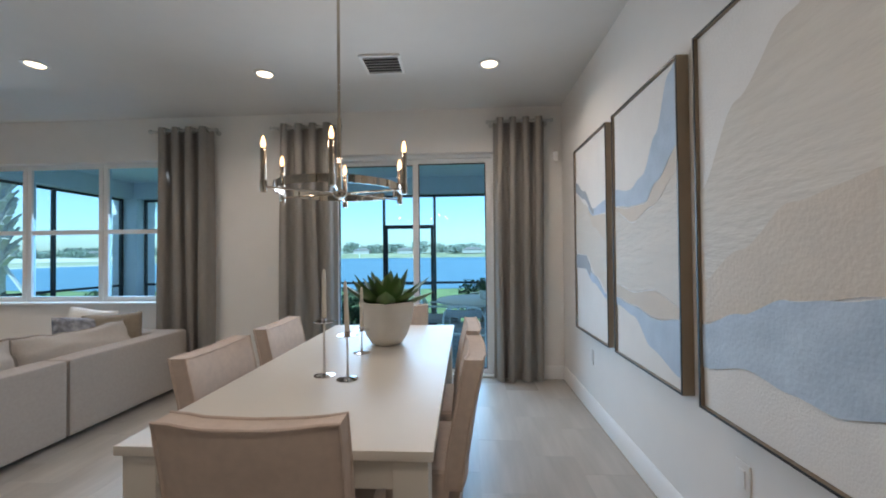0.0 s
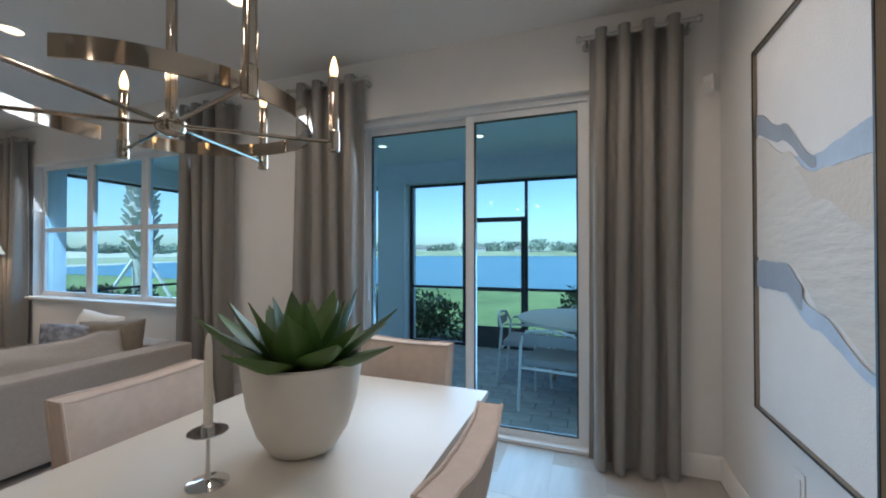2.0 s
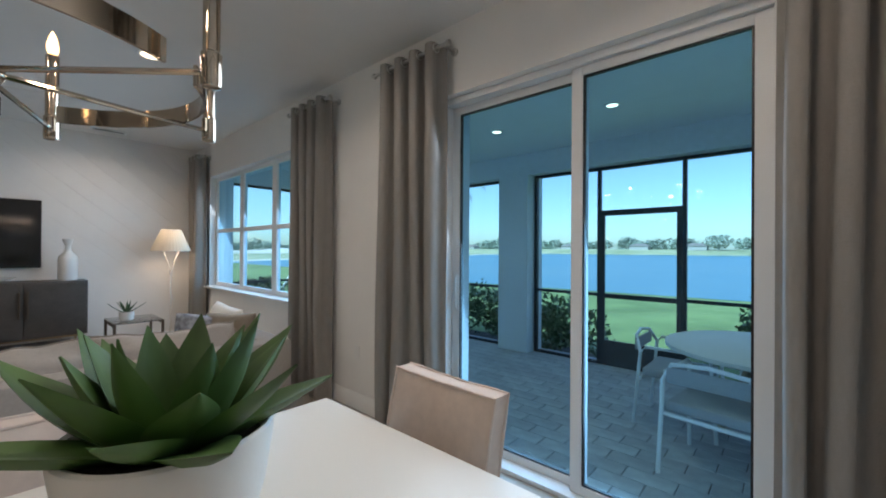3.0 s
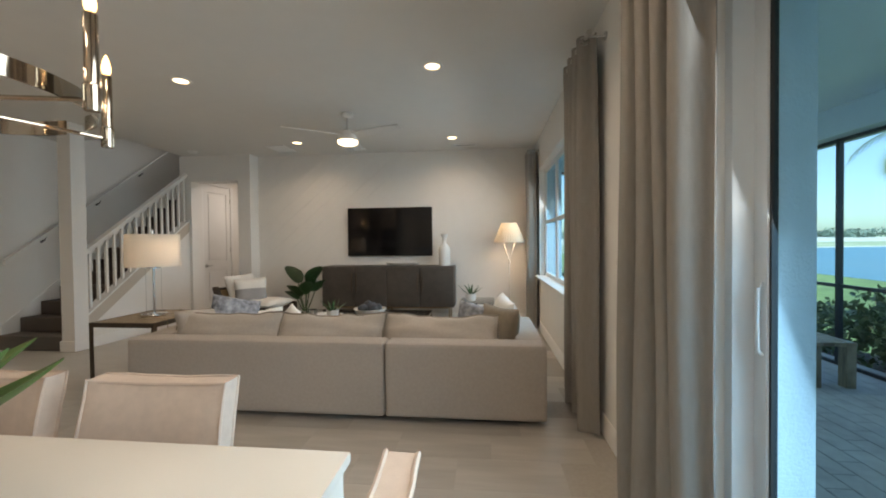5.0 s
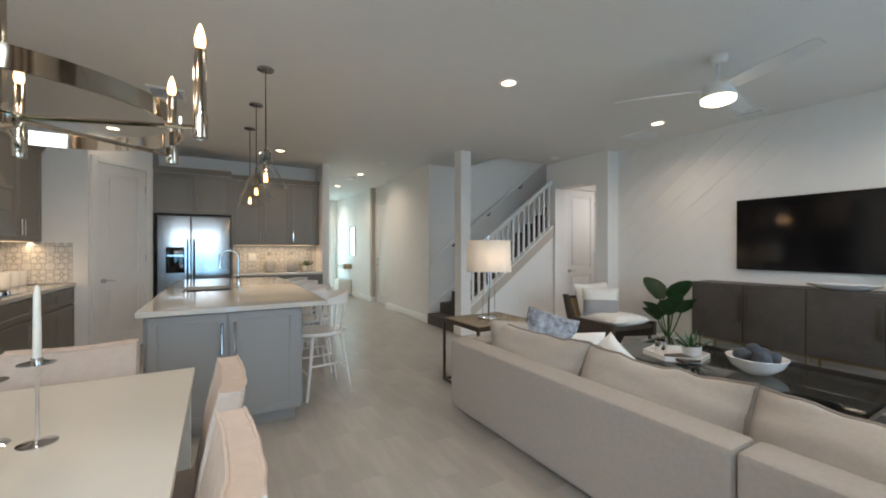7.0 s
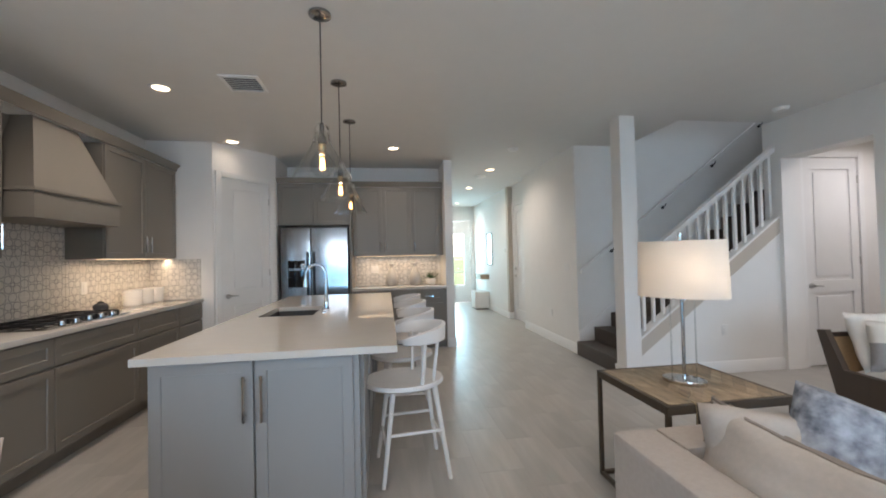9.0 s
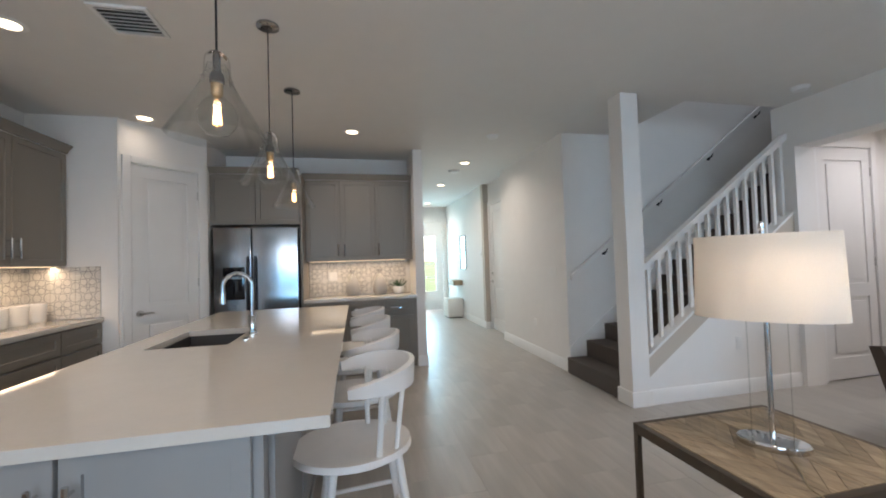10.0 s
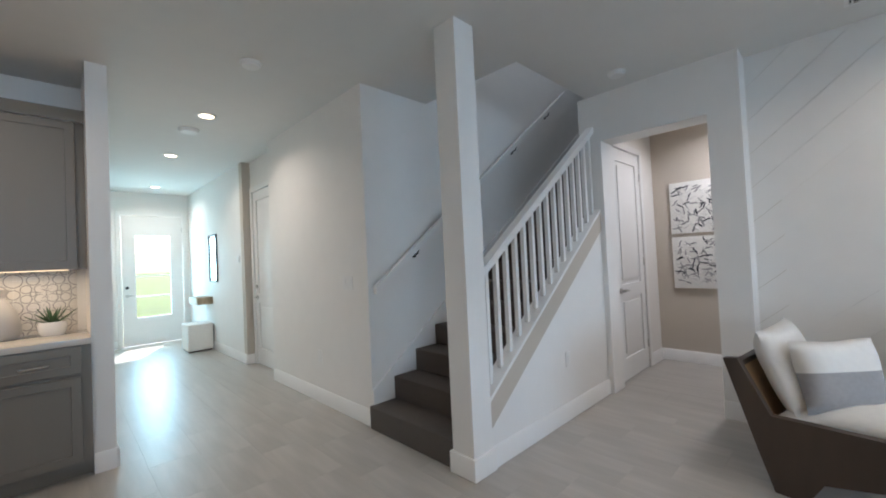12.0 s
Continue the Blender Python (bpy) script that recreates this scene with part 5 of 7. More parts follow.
bird_of_paradise((-5.72, 0.58, 0), 5, ((250, 17, 0.50, 0.38, 0.25), (70, 13, 0.50, 0.36, 0.25), (95, 24, 0.38, 0.30, 0.24), (30, 22, 0.36, 0.30, 0.24), (262, 34, 0.26, 0.26, 0.17), (80, 4, 0.30, 0.32, 0.25), (330, 20, 0.30, 0.28, 0.22)), "broad-leaved green plant in a white pot beside the console")

# coffee table and what lies on it
ctb = thing("coffee_table", "large coffee table with smoked glass top and dark frame", "coffee table")
C0, C1, D0, D1, CT = -4.93, -3.91, 1.00, 2.76, 0.40
for nm, b in (("top_rail", (C0, C1, D0, D0 + 0.03, CT - 0.035, CT - 0.011)), ("top_rail", (C0, C1, D1 - 0.03, D1, CT - 0.035, CT - 0.011)), ("top_rail", (C0, C0 + 0.03, D0 + 0.03, D1 - 0.03, CT - 0.035, CT - 0.011)), ("top_rail", (C1 - 0.03, C1, D0 + 0.03, D1 - 0.03, CT - 0.035, CT - 0.011)),
              ("leg", (C0, C0 + 0.03, D0, D0 + 0.03, 0, CT - 0.0355)), ("leg", (C1 - 0.03, C1, D0, D0 + 0.03, 0, CT - 0.0355)), ("leg", (C0, C0 + 0.03, D1 - 0.03, D1, 0, CT - 0.0355)), ("leg", (C1 - 0.03, C1, D1 - 0.03, D1, 0, CT - 0.0355))):
    bm = B()
    box(bm, *b, bevel=0.002)
    part(nm, bm, "iron", ctb)
bm = B()
box(bm, C0, C1, D0, D1, CT - 0.0105, CT, 0.002)
part("glass_top", bm, "glass_top", ctb, "smoked glass top")
bm = B()
box(bm, C0 + 0.03, C1 - 0.03, D0 + 0.03, D1 - 0.03, 0.13, 0.15)
part("shelf", bm, "console", ctb, "dark lower shelf")
tr = thing("tray", "white hexagonal tray on the coffee table", "tray", m=pose(-4.27, 1.50, CT, 0, 0, 12))
bm = B()
hexa = [(0.26 * math.cos(math.pi / 3 * i), 0.26 * math.sin(math.pi / 3 * i)) for i in range(6)]
prism(bm, hexa, "z", 0.0, 0.012)
part("base", bm, "gloss_ceramic", tr, smooth=False)
for i in range(6):
    bm = B()
    a, b = Vector((*hexa[i], 0)), Vector((*hexa[(i + 1) % 6], 0))
    prism(bm, [tuple(a.xy), tuple(b.xy), tuple((b * 0.95).xy), tuple((a * 0.95).xy)], "z", 0.0125, 0.04)
    part("rim", bm, "gloss_ceramic", tr, smooth=False)
sp = thing("small_planter", "small white planter with a succulent on the tray", "planter", m=pose(-4.33, 1.60, CT + 0.0125))
bm = B()
lathe(bm, [(0.05, 0), (0.07, 0.02), (0.078, 0.09), (0.070, 0.09), (0.064, 0.06)], seg=24)
part("pot", bm, "gloss_ceramic", sp)
agave("succulent", (-4.33, 1.60, CT + 0.075), 9, 0.22, 0.05, "small spiky succulent on the coffee table", "plant", 8, "leaf_dark")
vo = thing("glass_votive", "silver glass votive holder on the tray", "candle holder", m=pose(-4.21, 1.40, CT + 0.0125))
bm = B()
lathe(bm, [(0.045, 0), (0.048, 0.01), (0.048, 0.11), (0.044, 0.11), (0.044, 0.015)], seg=24)
part("cup", bm, "chrome", vo)
bk = thing("book", "closed dark book lying on the tray", "book", m=pose(-4.15, 1.62, CT + 0.0125, 0, 0, 70))
bm = B()
box(bm, -0.11, 0.11, -0.08, 0.08, 0, 0.022, 0.003)
part("cover", bm, "iron", bk)
bwl = thing("bowl", "round white bowl filled with dark knotted balls", "bowl", m=pose(-4.31, 2.08, CT))
bm = B()
lathe(bm, [(0.07, 0), (0.09, 0.008), (0.16, 0.06), (0.195, 0.125), (0.187, 0.127), (0.15, 0.07), (0.06, 0.02)], seg=36)
part("shell", bm, "gloss_ceramic", bwl)
rnd = random.Random(4)
for k, (x, y, z, r) in enumerate(((-0.08, 0.02, 0.12, 0.065), (0.05, -0.07, 0.12, 0.062), (0.07, 0.06, 0.125, 0.06), (-0.02, -0.03, 0.165, 0.055), (-0.04, 0.09, 0.13, 0.05), (0.0, -0.11, 0.115, 0.045))):
    bb = thing("knotted_ball", "dark grey knotted decorative ball in the bowl", "ornament", "balls in the bowl", m=pose(-4.31 + x, 2.08 + y, CT + z))
    bm = B()
    bmesh.ops.create_icosphere(bm, subdivisions=3, radius=r)
    for v in bm.verts:
        v.co *= 1 + 0.16 * noise.noise(v.co * 26 + Vector((k, k * 2, 0)))
    part("ball", bm, "stone", bb, smooth=80)

# side table in the corner with a small plant
stb = thing("corner_table", "low glass side table with dark legs", "side table")
for nm, b in (("top", (-5.62, -5.02, 3.12, 3.60, 0.468, 0.48)),):
    bm = B()
    box(bm, *b, bevel=0.003)
    part(nm, bm, "glass_top", stb)
for x in (-5.62, -5.045):
    for y in (3.12, 3.575):
        bm = B()
        box(bm, x, x + 0.025, y, y + 0.025, 0, 0.4675)
        part("leg", bm, "iron", stb)
for y in (3.12, 3.575):
    bm = B()
    box(bm, -5.595, -5.045, y, y + 0.025, 0.44, 0.4675)
    part("rail", bm, "iron", stb)
sp2 = thing("small_planter", "small white planter on the corner table", "planter", m=pose(-5.22, 3.27, 0.48))
bm = B()
lathe(bm, [(0.05, 0), (0.068, 0.015), (0.075, 0.11), (0.067, 0.11), (0.062, 0.08)], seg=24)
part("pot", bm, "gloss_ceramic", sp2)
agave("succulent", (-5.22, 3.27, 0.575), 10, 0.22, 0.045, "small spiky plant on the corner table", "plant", 12, "leaf_dark")

# armchair
ac = thing("armchair", "dark wooden armchair with cane back and white cushions", "chair", m=pose(-5.31, 0.04, 0, 0, 0, -8))
for x in (-0.34, 0.34):
    bm = B()
    prism(bm, [(-0.51, 0.69), (-0.44, 0.70), (-0.30, 0.41), (0.41, 0.41), (0.41, 0.24), (-0.10, 0.12), (-0.17, 0.0), (-0.30, 0.0), (-0.37, 0.22)], "x", x - 0.024, x + 0.024)
    part("side_frame", bm, "dark_leg", ac, smooth=False)
    bm = B()
    tube(bm, [(x, 0.30, 0.35), (x, 0.37, 0.0)], [0.026, 0.018], 10)
    part("front_leg", bm, "dark_leg", ac)
for y0, y1, z0, z1 in ((-0.475, -0.435, 0.63, 0.675), (-0.33, -0.29, 0.29, 0.33), (0.34, 0.38, 0.33, 0.38)):
    bm = B()
    box(bm, -0.315, 0.315, y0, y1, z0, z1, 0.004)
    part("cross_rail", bm, "dark_leg", ac)
bm = B()
box(bm, -0.31, 0.31, -0.008, 0.008, -0.16, 0.16)
bm.transform(pose(0, -0.385, 0.49, 21, 0, 0))
part("cane_back", bm, "cane", ac, "woven cane back panel")
bm = B()
box(bm, -0.31, 0.31, -0.30, 0.34, 0.315, 0.33)
part("seat_deck", bm, "dark_leg", ac)
bm = B()
pillow(bm, 0.62, 0.17, 0.70)
bm.transform(pose(0, 0.06, 0.415, 93, 0, 0))
part("seat_cushion", bm, "white_cloth", ac, smooth=80)
bm = B()
pillow(bm, 0.60, 0.19, 0.48)
bm.transform(pose(0, -0.285, 0.625, 20, 0, 0))
part("back_cushion", bm, "white_cloth", ac, smooth=80)
lum = thing("lumbar_pillow", "white and grey two-tone pillow on the armchair", "cushion", m=ac.matrix_world @ pose(0.10, -0.06, 0.625, 14, 0, -36))
bm = B()
pillow(bm, 0.46, 0.15, 0.38)
bmesh.ops.bisect_plane(bm, geom=bm.verts[:] + bm.edges[:] + bm.faces[:], plane_co=(0, 0, 0.02), plane_no=(0, 0, 1), clear_inner=True)
part("upper_half", bm, "white_cloth", lum, smooth=80)
bm = B()
pillow(bm, 0.46, 0.15, 0.38)
bmesh.ops.bisect_plane(bm, geom=bm.verts[:] + bm.edges[:] + bm.faces[:], plane_co=(0, 0, 0.02), plane_no=(0, 0, 1), clear_outer=True)
part("lower_half", bm, "grey_cloth", lum, smooth=80)

# ceiling fan
fan = thing("ceiling_fan", "white three-blade ceiling fan with a lit lens", "ceiling fan", m=pose(-4.17, 1.88, H))
bm = B()
lathe(bm, [(0.065, -0.001), (0.065, -0.03), (0.045, -0.055), (0.013, -0.06), (0.013, -0.20), (0.05, -0.205), (0.10, -0.22), (0.105, -0.29), (0.12, -0.30), (0.12, -0.325), (0.10, -0.33)], seg=32)
part("motor", bm, "fan", fan)
bm = B()
lathe(bm, [(0.118, -0.325), (0.115, -0.355), (0.08, -0.372), (0.02, -0.376)], seg=32)
part("lens", bm, "fan_glow", fan, "glowing round lens")
for k in range(3):
    bm = B()
    n = 10
    rows = []
    for i in range(n + 1):
        r = 0.10 + 0.64 * i / n
        w = 0.075 + 0.06 * math.sin(math.pi * min(i / n * 0.8 + 0.2, 1))
        rows.append([bm.verts.new((r, s * w / 2, -0.262 - s * 0.012 + o)) for s, o in ((-1, 0.004), (1, 0.004), (1, -0.004), (-1, -0.004))])
    for a, b in zip(rows, rows[1:]):
        for i in range(4):
            bm.faces.new((a[i], a[(i + 1) % 4], b[(i + 1) % 4], b[i]))
    bm.faces.new(rows[0])
    bm.faces.new(list(reversed(rows[-1])))
    bm.transform(pose(0, 0, 0, 0, 0, 68 + 120 * k))
    part("blade", bm, "fan", fan)
lamp("fan_lamp", "AREA", (-4.17, 1.88, H - 0.385), (-4.17, 1.88, 0), 2.6, WHITE, 0.2)

# ---- kitchen ----


def bar_pull(parent, p0, p1, out):
    """A bar pull from p0 to p1 standing off along out."""
    bm = B()
    a, b, o = Vector(p0), Vector(p1), Vector(out)
    tube(bm, [a + o * 0.032, b + o * 0.032], 0.0085, 8)
    for t in (0.12, 0.88):
        q = a + (b - a) * t
        tube(bm, [q, q + o * 0.032], 0.005, 6)
    part("bar_pull", bm, "chrome", parent, "brushed steel bar pull")


def shaker(parent, w, h, at, rz, mat, pull=None):
    """A shaker front: x across, face towards -y in its own frame; at is its lower left corner."""
    e = 0.055
    bm = B()
    loops = []
    for i, y in ((0.002, 0.0), (0.002, -0.018), (0.004, -0.02), (e - 0.001, -0.02), (e + 0.002, -0.011)):
        loops.append([bm.verts.new(q) for q in ((i, y, i), (w - i, y, i), (w - i, y, h - i), (i, y, h - i))])
    for p, q in zip(loops, loops[1:]):
        for i in range(4):
            bm.faces.new((p[i], p[(i + 1) % 4], q[(i + 1) % 4], q[i]))
    bm.faces.new(loops[0])
    bm.faces.new(loops[-1])
    mt = pose(*at, 0, 0, rz)
    bm.transform(mt)
    d = part("door" if h > 0.3 else "drawer_front", bm, mat, parent)
    if pull:
        x, z0, z1 = pull
        if z0 == z1:
            bar_pull(d, mt @ Vector((x - 0.07, -0.02, z0)), mt @ Vector((x + 0.07, -0.02, z0)), mt.to_3x3() @ Vector((0, -1, 0)))
        else:
            bar_pull(d, mt @ Vector((x, -0.02, z0)), mt @ Vector((x, -0.02, z1)), mt.to_3x3() @ Vector((0, -1, 0)))
    return d


IX0, IX1, IY0, IY1, IZ = -1.535, -0.31, -2.75, 0.30, 0.928
top = thing("island_worktop", "long white polished quartz island worktop", "worktop")
KX0, KX1, KY0, KY1 = -0.90, -0.48, -1.56, -0.95
bm = B()
rim = [[bm.verts.new((x, y, z)) for x, y in q] for z in (IZ, IZ - 0.035) for q in (((IX0, IY0), (IX1, IY0), (IX1, IY1), (IX0, IY1)), ((KX0, KY0), (KX1, KY0), (KX1, KY1), (KX0, KY1)))]
for p, q in ((rim[0], rim[1]), (rim[2], rim[3]), (rim[0], rim[2]), (rim[1], rim[3])):
    for i in range(4):
        bm.faces.new((p[i], p[(i + 1) % 4], q[(i + 1) % 4], q[i]))
part("slab", bm, "quartz", top)
isl = thing("kitchen_island", "shaker kitchen island with panelled end, paint lightened for daylight", "kitchen island")
bm = B()
box(bm, -1.34, -0.355, -2.70, 0.235, 0.10, 0.66)
for b in ((-1.34, -0.355, -2.70, -1.60, 0.66, IZ - 0.0355), (-1.34, -0.355, -0.91, 0.235, 0.66, IZ - 0.0355), (-1.34, -0.94, -1.60, -0.91, 0.66, IZ - 0.0355), (-0.44, -0.355, -1.60, -0.91, 0.66, IZ - 0.0355)):
    box(bm, *b)
part("carcass", bm, "island", isl)
bm = B()
box(bm, -1.31, -0.385, -2.64, 0.17, 0, 0.10)
part("toe_kick", bm, "island", isl)
shaker(isl, 0.470, 0.778, (-0.365, 0.236, 0.105), 180, "island", (0.433, 0.49, 0.71))
shaker(isl, 0.470, 0.778, (-0.842, 0.236, 0.105), 180, "island", (0.037, 0.49, 0.71))
for k in range(4):
    shaker(isl, 0.68, 0.778, (-1.341, 0.18 - 0.70 * k, 0.105), -90, "island")
    shaker(isl, 0.68, 0.778, (-0.354, -0.52 - 0.70 * k, 0.105), 90, "island", (0.06, 0.54, 0.72))
snk = thing("kitchen_sink", "dark undermount sink in the island", "sink")
bm = B()
for b in ((KX0, KX0 + 0.012, KY0, KY1, 0.69, IZ - 0.036), (KX1 - 0.012, KX1, KY0, KY1, 0.69, IZ - 0.036), (KX0 + 0.012, KX1 - 0.012, KY0, KY0 + 0.012, 0.69, IZ - 0.036), (KX0 + 0.012, KX1 - 0.012, KY1 - 0.012, KY1, 0.69, IZ - 0.036), (KX0, KX1, KY0, KY1, 0.68, 0.69)):
    box(bm, *b)
part("basin", bm, "sink", snk)
fc = thing("faucet", "tall chrome gooseneck kitchen faucet at the sink", "faucet", m=pose(-0.965, -1.23, IZ))
bm = B()
lathe(bm, [(0.027, 0), (0.027, 0.012), (0.021, 0.02), (0.019, 0.11), (0.013, 0.12)], seg=20)
part("body", bm, "chrome", fc)
bm = B()
arc = [(0, 0, 0.11), (0, 0, 0.31)] + [(0.085 - 0.085 * math.cos(a), 0, 0.31 + 0.085 * math.sin(a)) for a in [math.pi * i / 10 for i in range(1, 11)]] + [(0.17, 0, 0.29), (0.17, 0, 0.23)]
tube(bm, arc, 0.0115, 12)
part("spout", bm, "chrome", fc)
bm = B()
tube(bm, [(0.17, 0, 0.275), (0.172, 0, 0.205)], [0.015, 0.018], 12)
part("spray_head", bm, "chrome", fc)
bm = B()
tube(bm, [(0, -0.018, 0.085), (0, -0.06, 0.10), (0, -0.10, 0.13)], [0.009, 0.007, 0.005], 8)
part("lever", bm, "chrome", fc)
sd = thing("soap_button", "small chrome disposal button on the worktop", "fixture", m=pose(-0.97, -1.06, IZ))
bm = B()
lathe(bm, [(0.022, 0), (0.022, 0.008), (0.015, 0.012)], seg=18)
part("cap", bm, "chrome", sd)


def pendant(x, y):
    p = thing("pendant_light", "clear glass cone pendant with a filament bulb, lit", "pendant light", "pendants over the island", m=pose(x, y, H))
    bm = B()
    lathe(bm, [(0.066, -0.001), (0.066, -0.014), (0.05, -0.02), (0.012, -0.022)], seg=28)
    part("canopy", bm, "steel", p)
    bm = B()
    tube(bm, [(0, 0, -0.02), (0, 0, -0.675)], 0.0042, 8)
    part("cord", bm, "black", p)
    # polished strap bent over the neck of the glass
    bm = B()
    arc = [(-0.044, -0.785)] + [(-0.040 * math.cos(a), -0.71 + 0.045 * math.sin(a)) for a in [math.pi * k / 12 for k in range(13)]] + [(0.044, -0.785)]
    rows = [[bm.verts.new((u * k, w, z)) for k, w in ((1.0, -0.014), (1.0, 0.014), (1.10, 0.014), (1.10, -0.014))] for u, z in arc]
    for a, b in zip(rows, rows[1:]):
        for q in range(4):
            bm.faces.new((a[q], a[(q + 1) % 4], b[(q + 1) % 4], b[q]))
    bm.faces.new(rows[0])
    bm.faces.new(list(reversed(rows[-1])))
    bm.transform(pose(0, 0, 0, 0, 0, 25))
    part("strap", bm, "chrome", p, "polished nickel strap", smooth=40)
    for sg in (-1, 1):
        bm = B()
        tube(bm, [(sg * 0.040, 0, -0.772), (sg * 0.056, 0, -0.772)], 0.008, 10)
        bm.transform(pose(0, 0, 0, 0, 0, 25))
        part("screw_knob", bm, "chrome", p)
    bm = B()
    lathe(bm, [(0.008, -0.665), (0.014, -0.68), (0.014, -0.74), (0.024, -0.755), (0.026, -0.785), (0.020, -0.79)], seg=20)
    part("socket_cap", bm, "steel", p)
    bm = B()
    lathe(bm, [(0.021, -0.788), (0.022, -0.828), (0.016, -0.838)], seg=16)
    part("socket", bm, "brass", p, "copper coloured socket")
    bm = B()
    pr = [(0.036, -0.715), (0.044, -0.745), (0.056, -0.785), (0.093, -0.855), (0.168, -0.985), (0.171, -0.990), (0.167, -0.990), (0.164, -0.984), (0.090, -0.857), (0.053, -0.786), (0.041, -0.745), (0.033, -0.717)]
    lathe(bm, pr, seg=48, caps=False)
    part("glass_shade", bm, "pendant_glass", p, "clear glass cone").visible_shadow = False
    bm = B()
    lathe(bm, [(0.016, -0.832), (0.03, -0.845), (0.058, -0.875), (0.070, -0.91), (0.064, -0.95), (0.040, -0.978), (0.006, -0.988)], seg=28)
    part("bulb", bm, "pendant_glass", p, "clear round bulb").visible_shadow = False
    for k in range(6):
        a = 2 * math.pi * k / 6
        bm = B()
        tube(bm, [(0.008 * math.cos(a), 0.008 * math.sin(a), -0.872), (0.013 * math.cos(a), 0.013 * math.sin(a), -0.942)], 0.0032, 6)
        part("filament", bm, "filament_glow", p, "glowing filament")
    lamp("pendant_lamp", "POINT", (x, y, H - 0.905), (x, y, 0), 0.6, (1.0, 0.74, 0.46), 0.016)


for y in (-0.115, -1.052, -1.99):
    pendant(-1.123, y)


def stool():
    """A counter stool that faces +x."""
    s = thing("counter_stool", "white wooden counter stool with a curved low back", "stool", "stools at the island")
    bm = B()
    lathe(bm, [(0.06, 0.545), (0.200, 0.549), (0.226, 0.565), (0.222, 0.590), (0.14, 0.580), (0.02, 0.576)], (0.045, 0, 0), seg=32, sx=1.14, sy=1.02)
    part("seat", bm, "stool", s)
    for sx_, sy_ in ((1, 1), (1, -1), (-1, 1), (-1, -1)):
        bm = B()
        tube(bm, [(0.13 * sx_, 0.13 * sy_, 0.552), (0.205 * sx_, 0.195 * sy_, 0.0)], [0.017, 0.0125], 10)
        part("leg", bm, "stool", s)
    for a, b in (((0.178, 0.171), (0.178, -0.171)), ((-0.178, 0.171), (-0.178, -0.171))):
        bm = B()
        tube(bm, [(*a, 0.22), (*b, 0.22)], 0.010, 8)
        part("rung", bm, "stool", s)
    for sy_ in (1, -1):
        bm = B()
        tube(bm, [(0.170, 0.164 * sy_, 0.29), (-0.170, 0.164 * sy_, 0.29)], 0.010, 8)
        part("rung", bm, "stool", s)
    bm = B()
    n, rows = 26, []
    for i in range(n + 1):
        a = radians(70 + 220 * i / n)
        k = abs(i / n - 0.5) * 2
        h0, h1 = 0.825 + 0.012 * k, 0.935 - 0.055 * k ** 2
        r = 0.236
        rows.append([bm.verts.new((rr * math.cos(a) * 0.92, rr * math.sin(a), z)) for rr, z in ((r - 0.008, h0), (r + 0.014, h0 + 0.01), (r + 0.020, h1), (r - 0.004, h1 + 0.004))])
    for p0, p1 in zip(rows, rows[1:]):
        for i in range(4):
            bm.faces.new((p0[i], p0[(i + 1) % 4], p1[(i + 1) % 4], p1[i]))
    bm.faces.new(rows[0])
    bm.faces.new(list(reversed(rows[-1])))
    part("back_rail", bm, "stool", s, smooth=50)
    for a in (104, 132, 228, 256):
        bm = B()
        c_, s_ = math.cos(radians(a)), math.sin(radians(a))
        tube(bm, [(0.18 * c_, 0.18 * s_, 0.578), (0.226 * c_ * 0.96, 0.236 * s_, 0.845)], 0.0125 if a in (104, 256) else 0.0105, 8)
        part("spindle", bm, "stool", s)
    return s


st0 = stool()
st0.matrix_world = pose(-1.63, -0.30, 0, 0, 0, 6)
for y, rz in ((-1.0, -3), (-1.67, 2), (-2.32, 0)):
    copy_thing(st0, pose(-1.64, y, 0, 0, 0, rz))

# east run
ce = thing("base_cabinet", "greige shaker base cabinets under the cooktop", "cabinet", "kitchen base cabinets")
bm = B()
box(bm, 0.745, EW - 0.001, -2.84, -0.20, 0.10, 0.888)
part("carcass", bm, "cabinet", ce)
bm = B()
box(bm, 0.80, EW - 0.001, -2.84, -0.20, 0, 0.0995)
part("toe_kick", bm, "cabinet", ce)
ys = (-0.22, -0.70, -1.60, -2.30, -2.83)
for a, b in zip(ys, ys[1:]):
    shaker(ce, a - b - 0.004, 0.185, (0.744, a, 0.695), -90, "cabinet")
    shaker(ce, a - b - 0.004, 0.565, (0.744, a, 0.115), -90, "cabinet")
wt = thing("worktop", "white quartz worktop with a cooktop", "worktop")
bm = B()
box(bm, 0.715, EW - 0.001, -2.84, -0.19, 0.889, IZ, 0.003)
part("slab", bm, "quartz", wt)
ck = thing("gas_cooktop", "stainless gas cooktop with black grates", "cooktop")
bm = B()
box(bm, 0.79, 1.27, -1.60, -0.72, IZ, IZ + 0.012, 0.004)
part("tray", bm, "steel", ck)
for k in range(3):
    bm = B()
    y0 = -1.58 + 0.29 * k
    for b in ((0.87, 1.25, y0, y0 + 0.012, 0.953, 0.968), (0.87, 1.25, y0 + 0.258, y0 + 0.27, 0.953, 0.968), (0.87, 0.882, y0 + 0.012, y0 + 0.258, 0.953, 0.968), (1.238, 1.25, y0 + 0.012, y0 + 0.258, 0.953, 0.968), (1.054, 1.066, y0 + 0.012, y0 + 0.258, 0.953, 0.968), (0.882, 1.238, y0 + 0.128, y0 + 0.14, 0.954, 0.967)):
        box(bm, *b)
    for x in (0.87, 1.238):
        for y in (y0, y0 + 0.258):
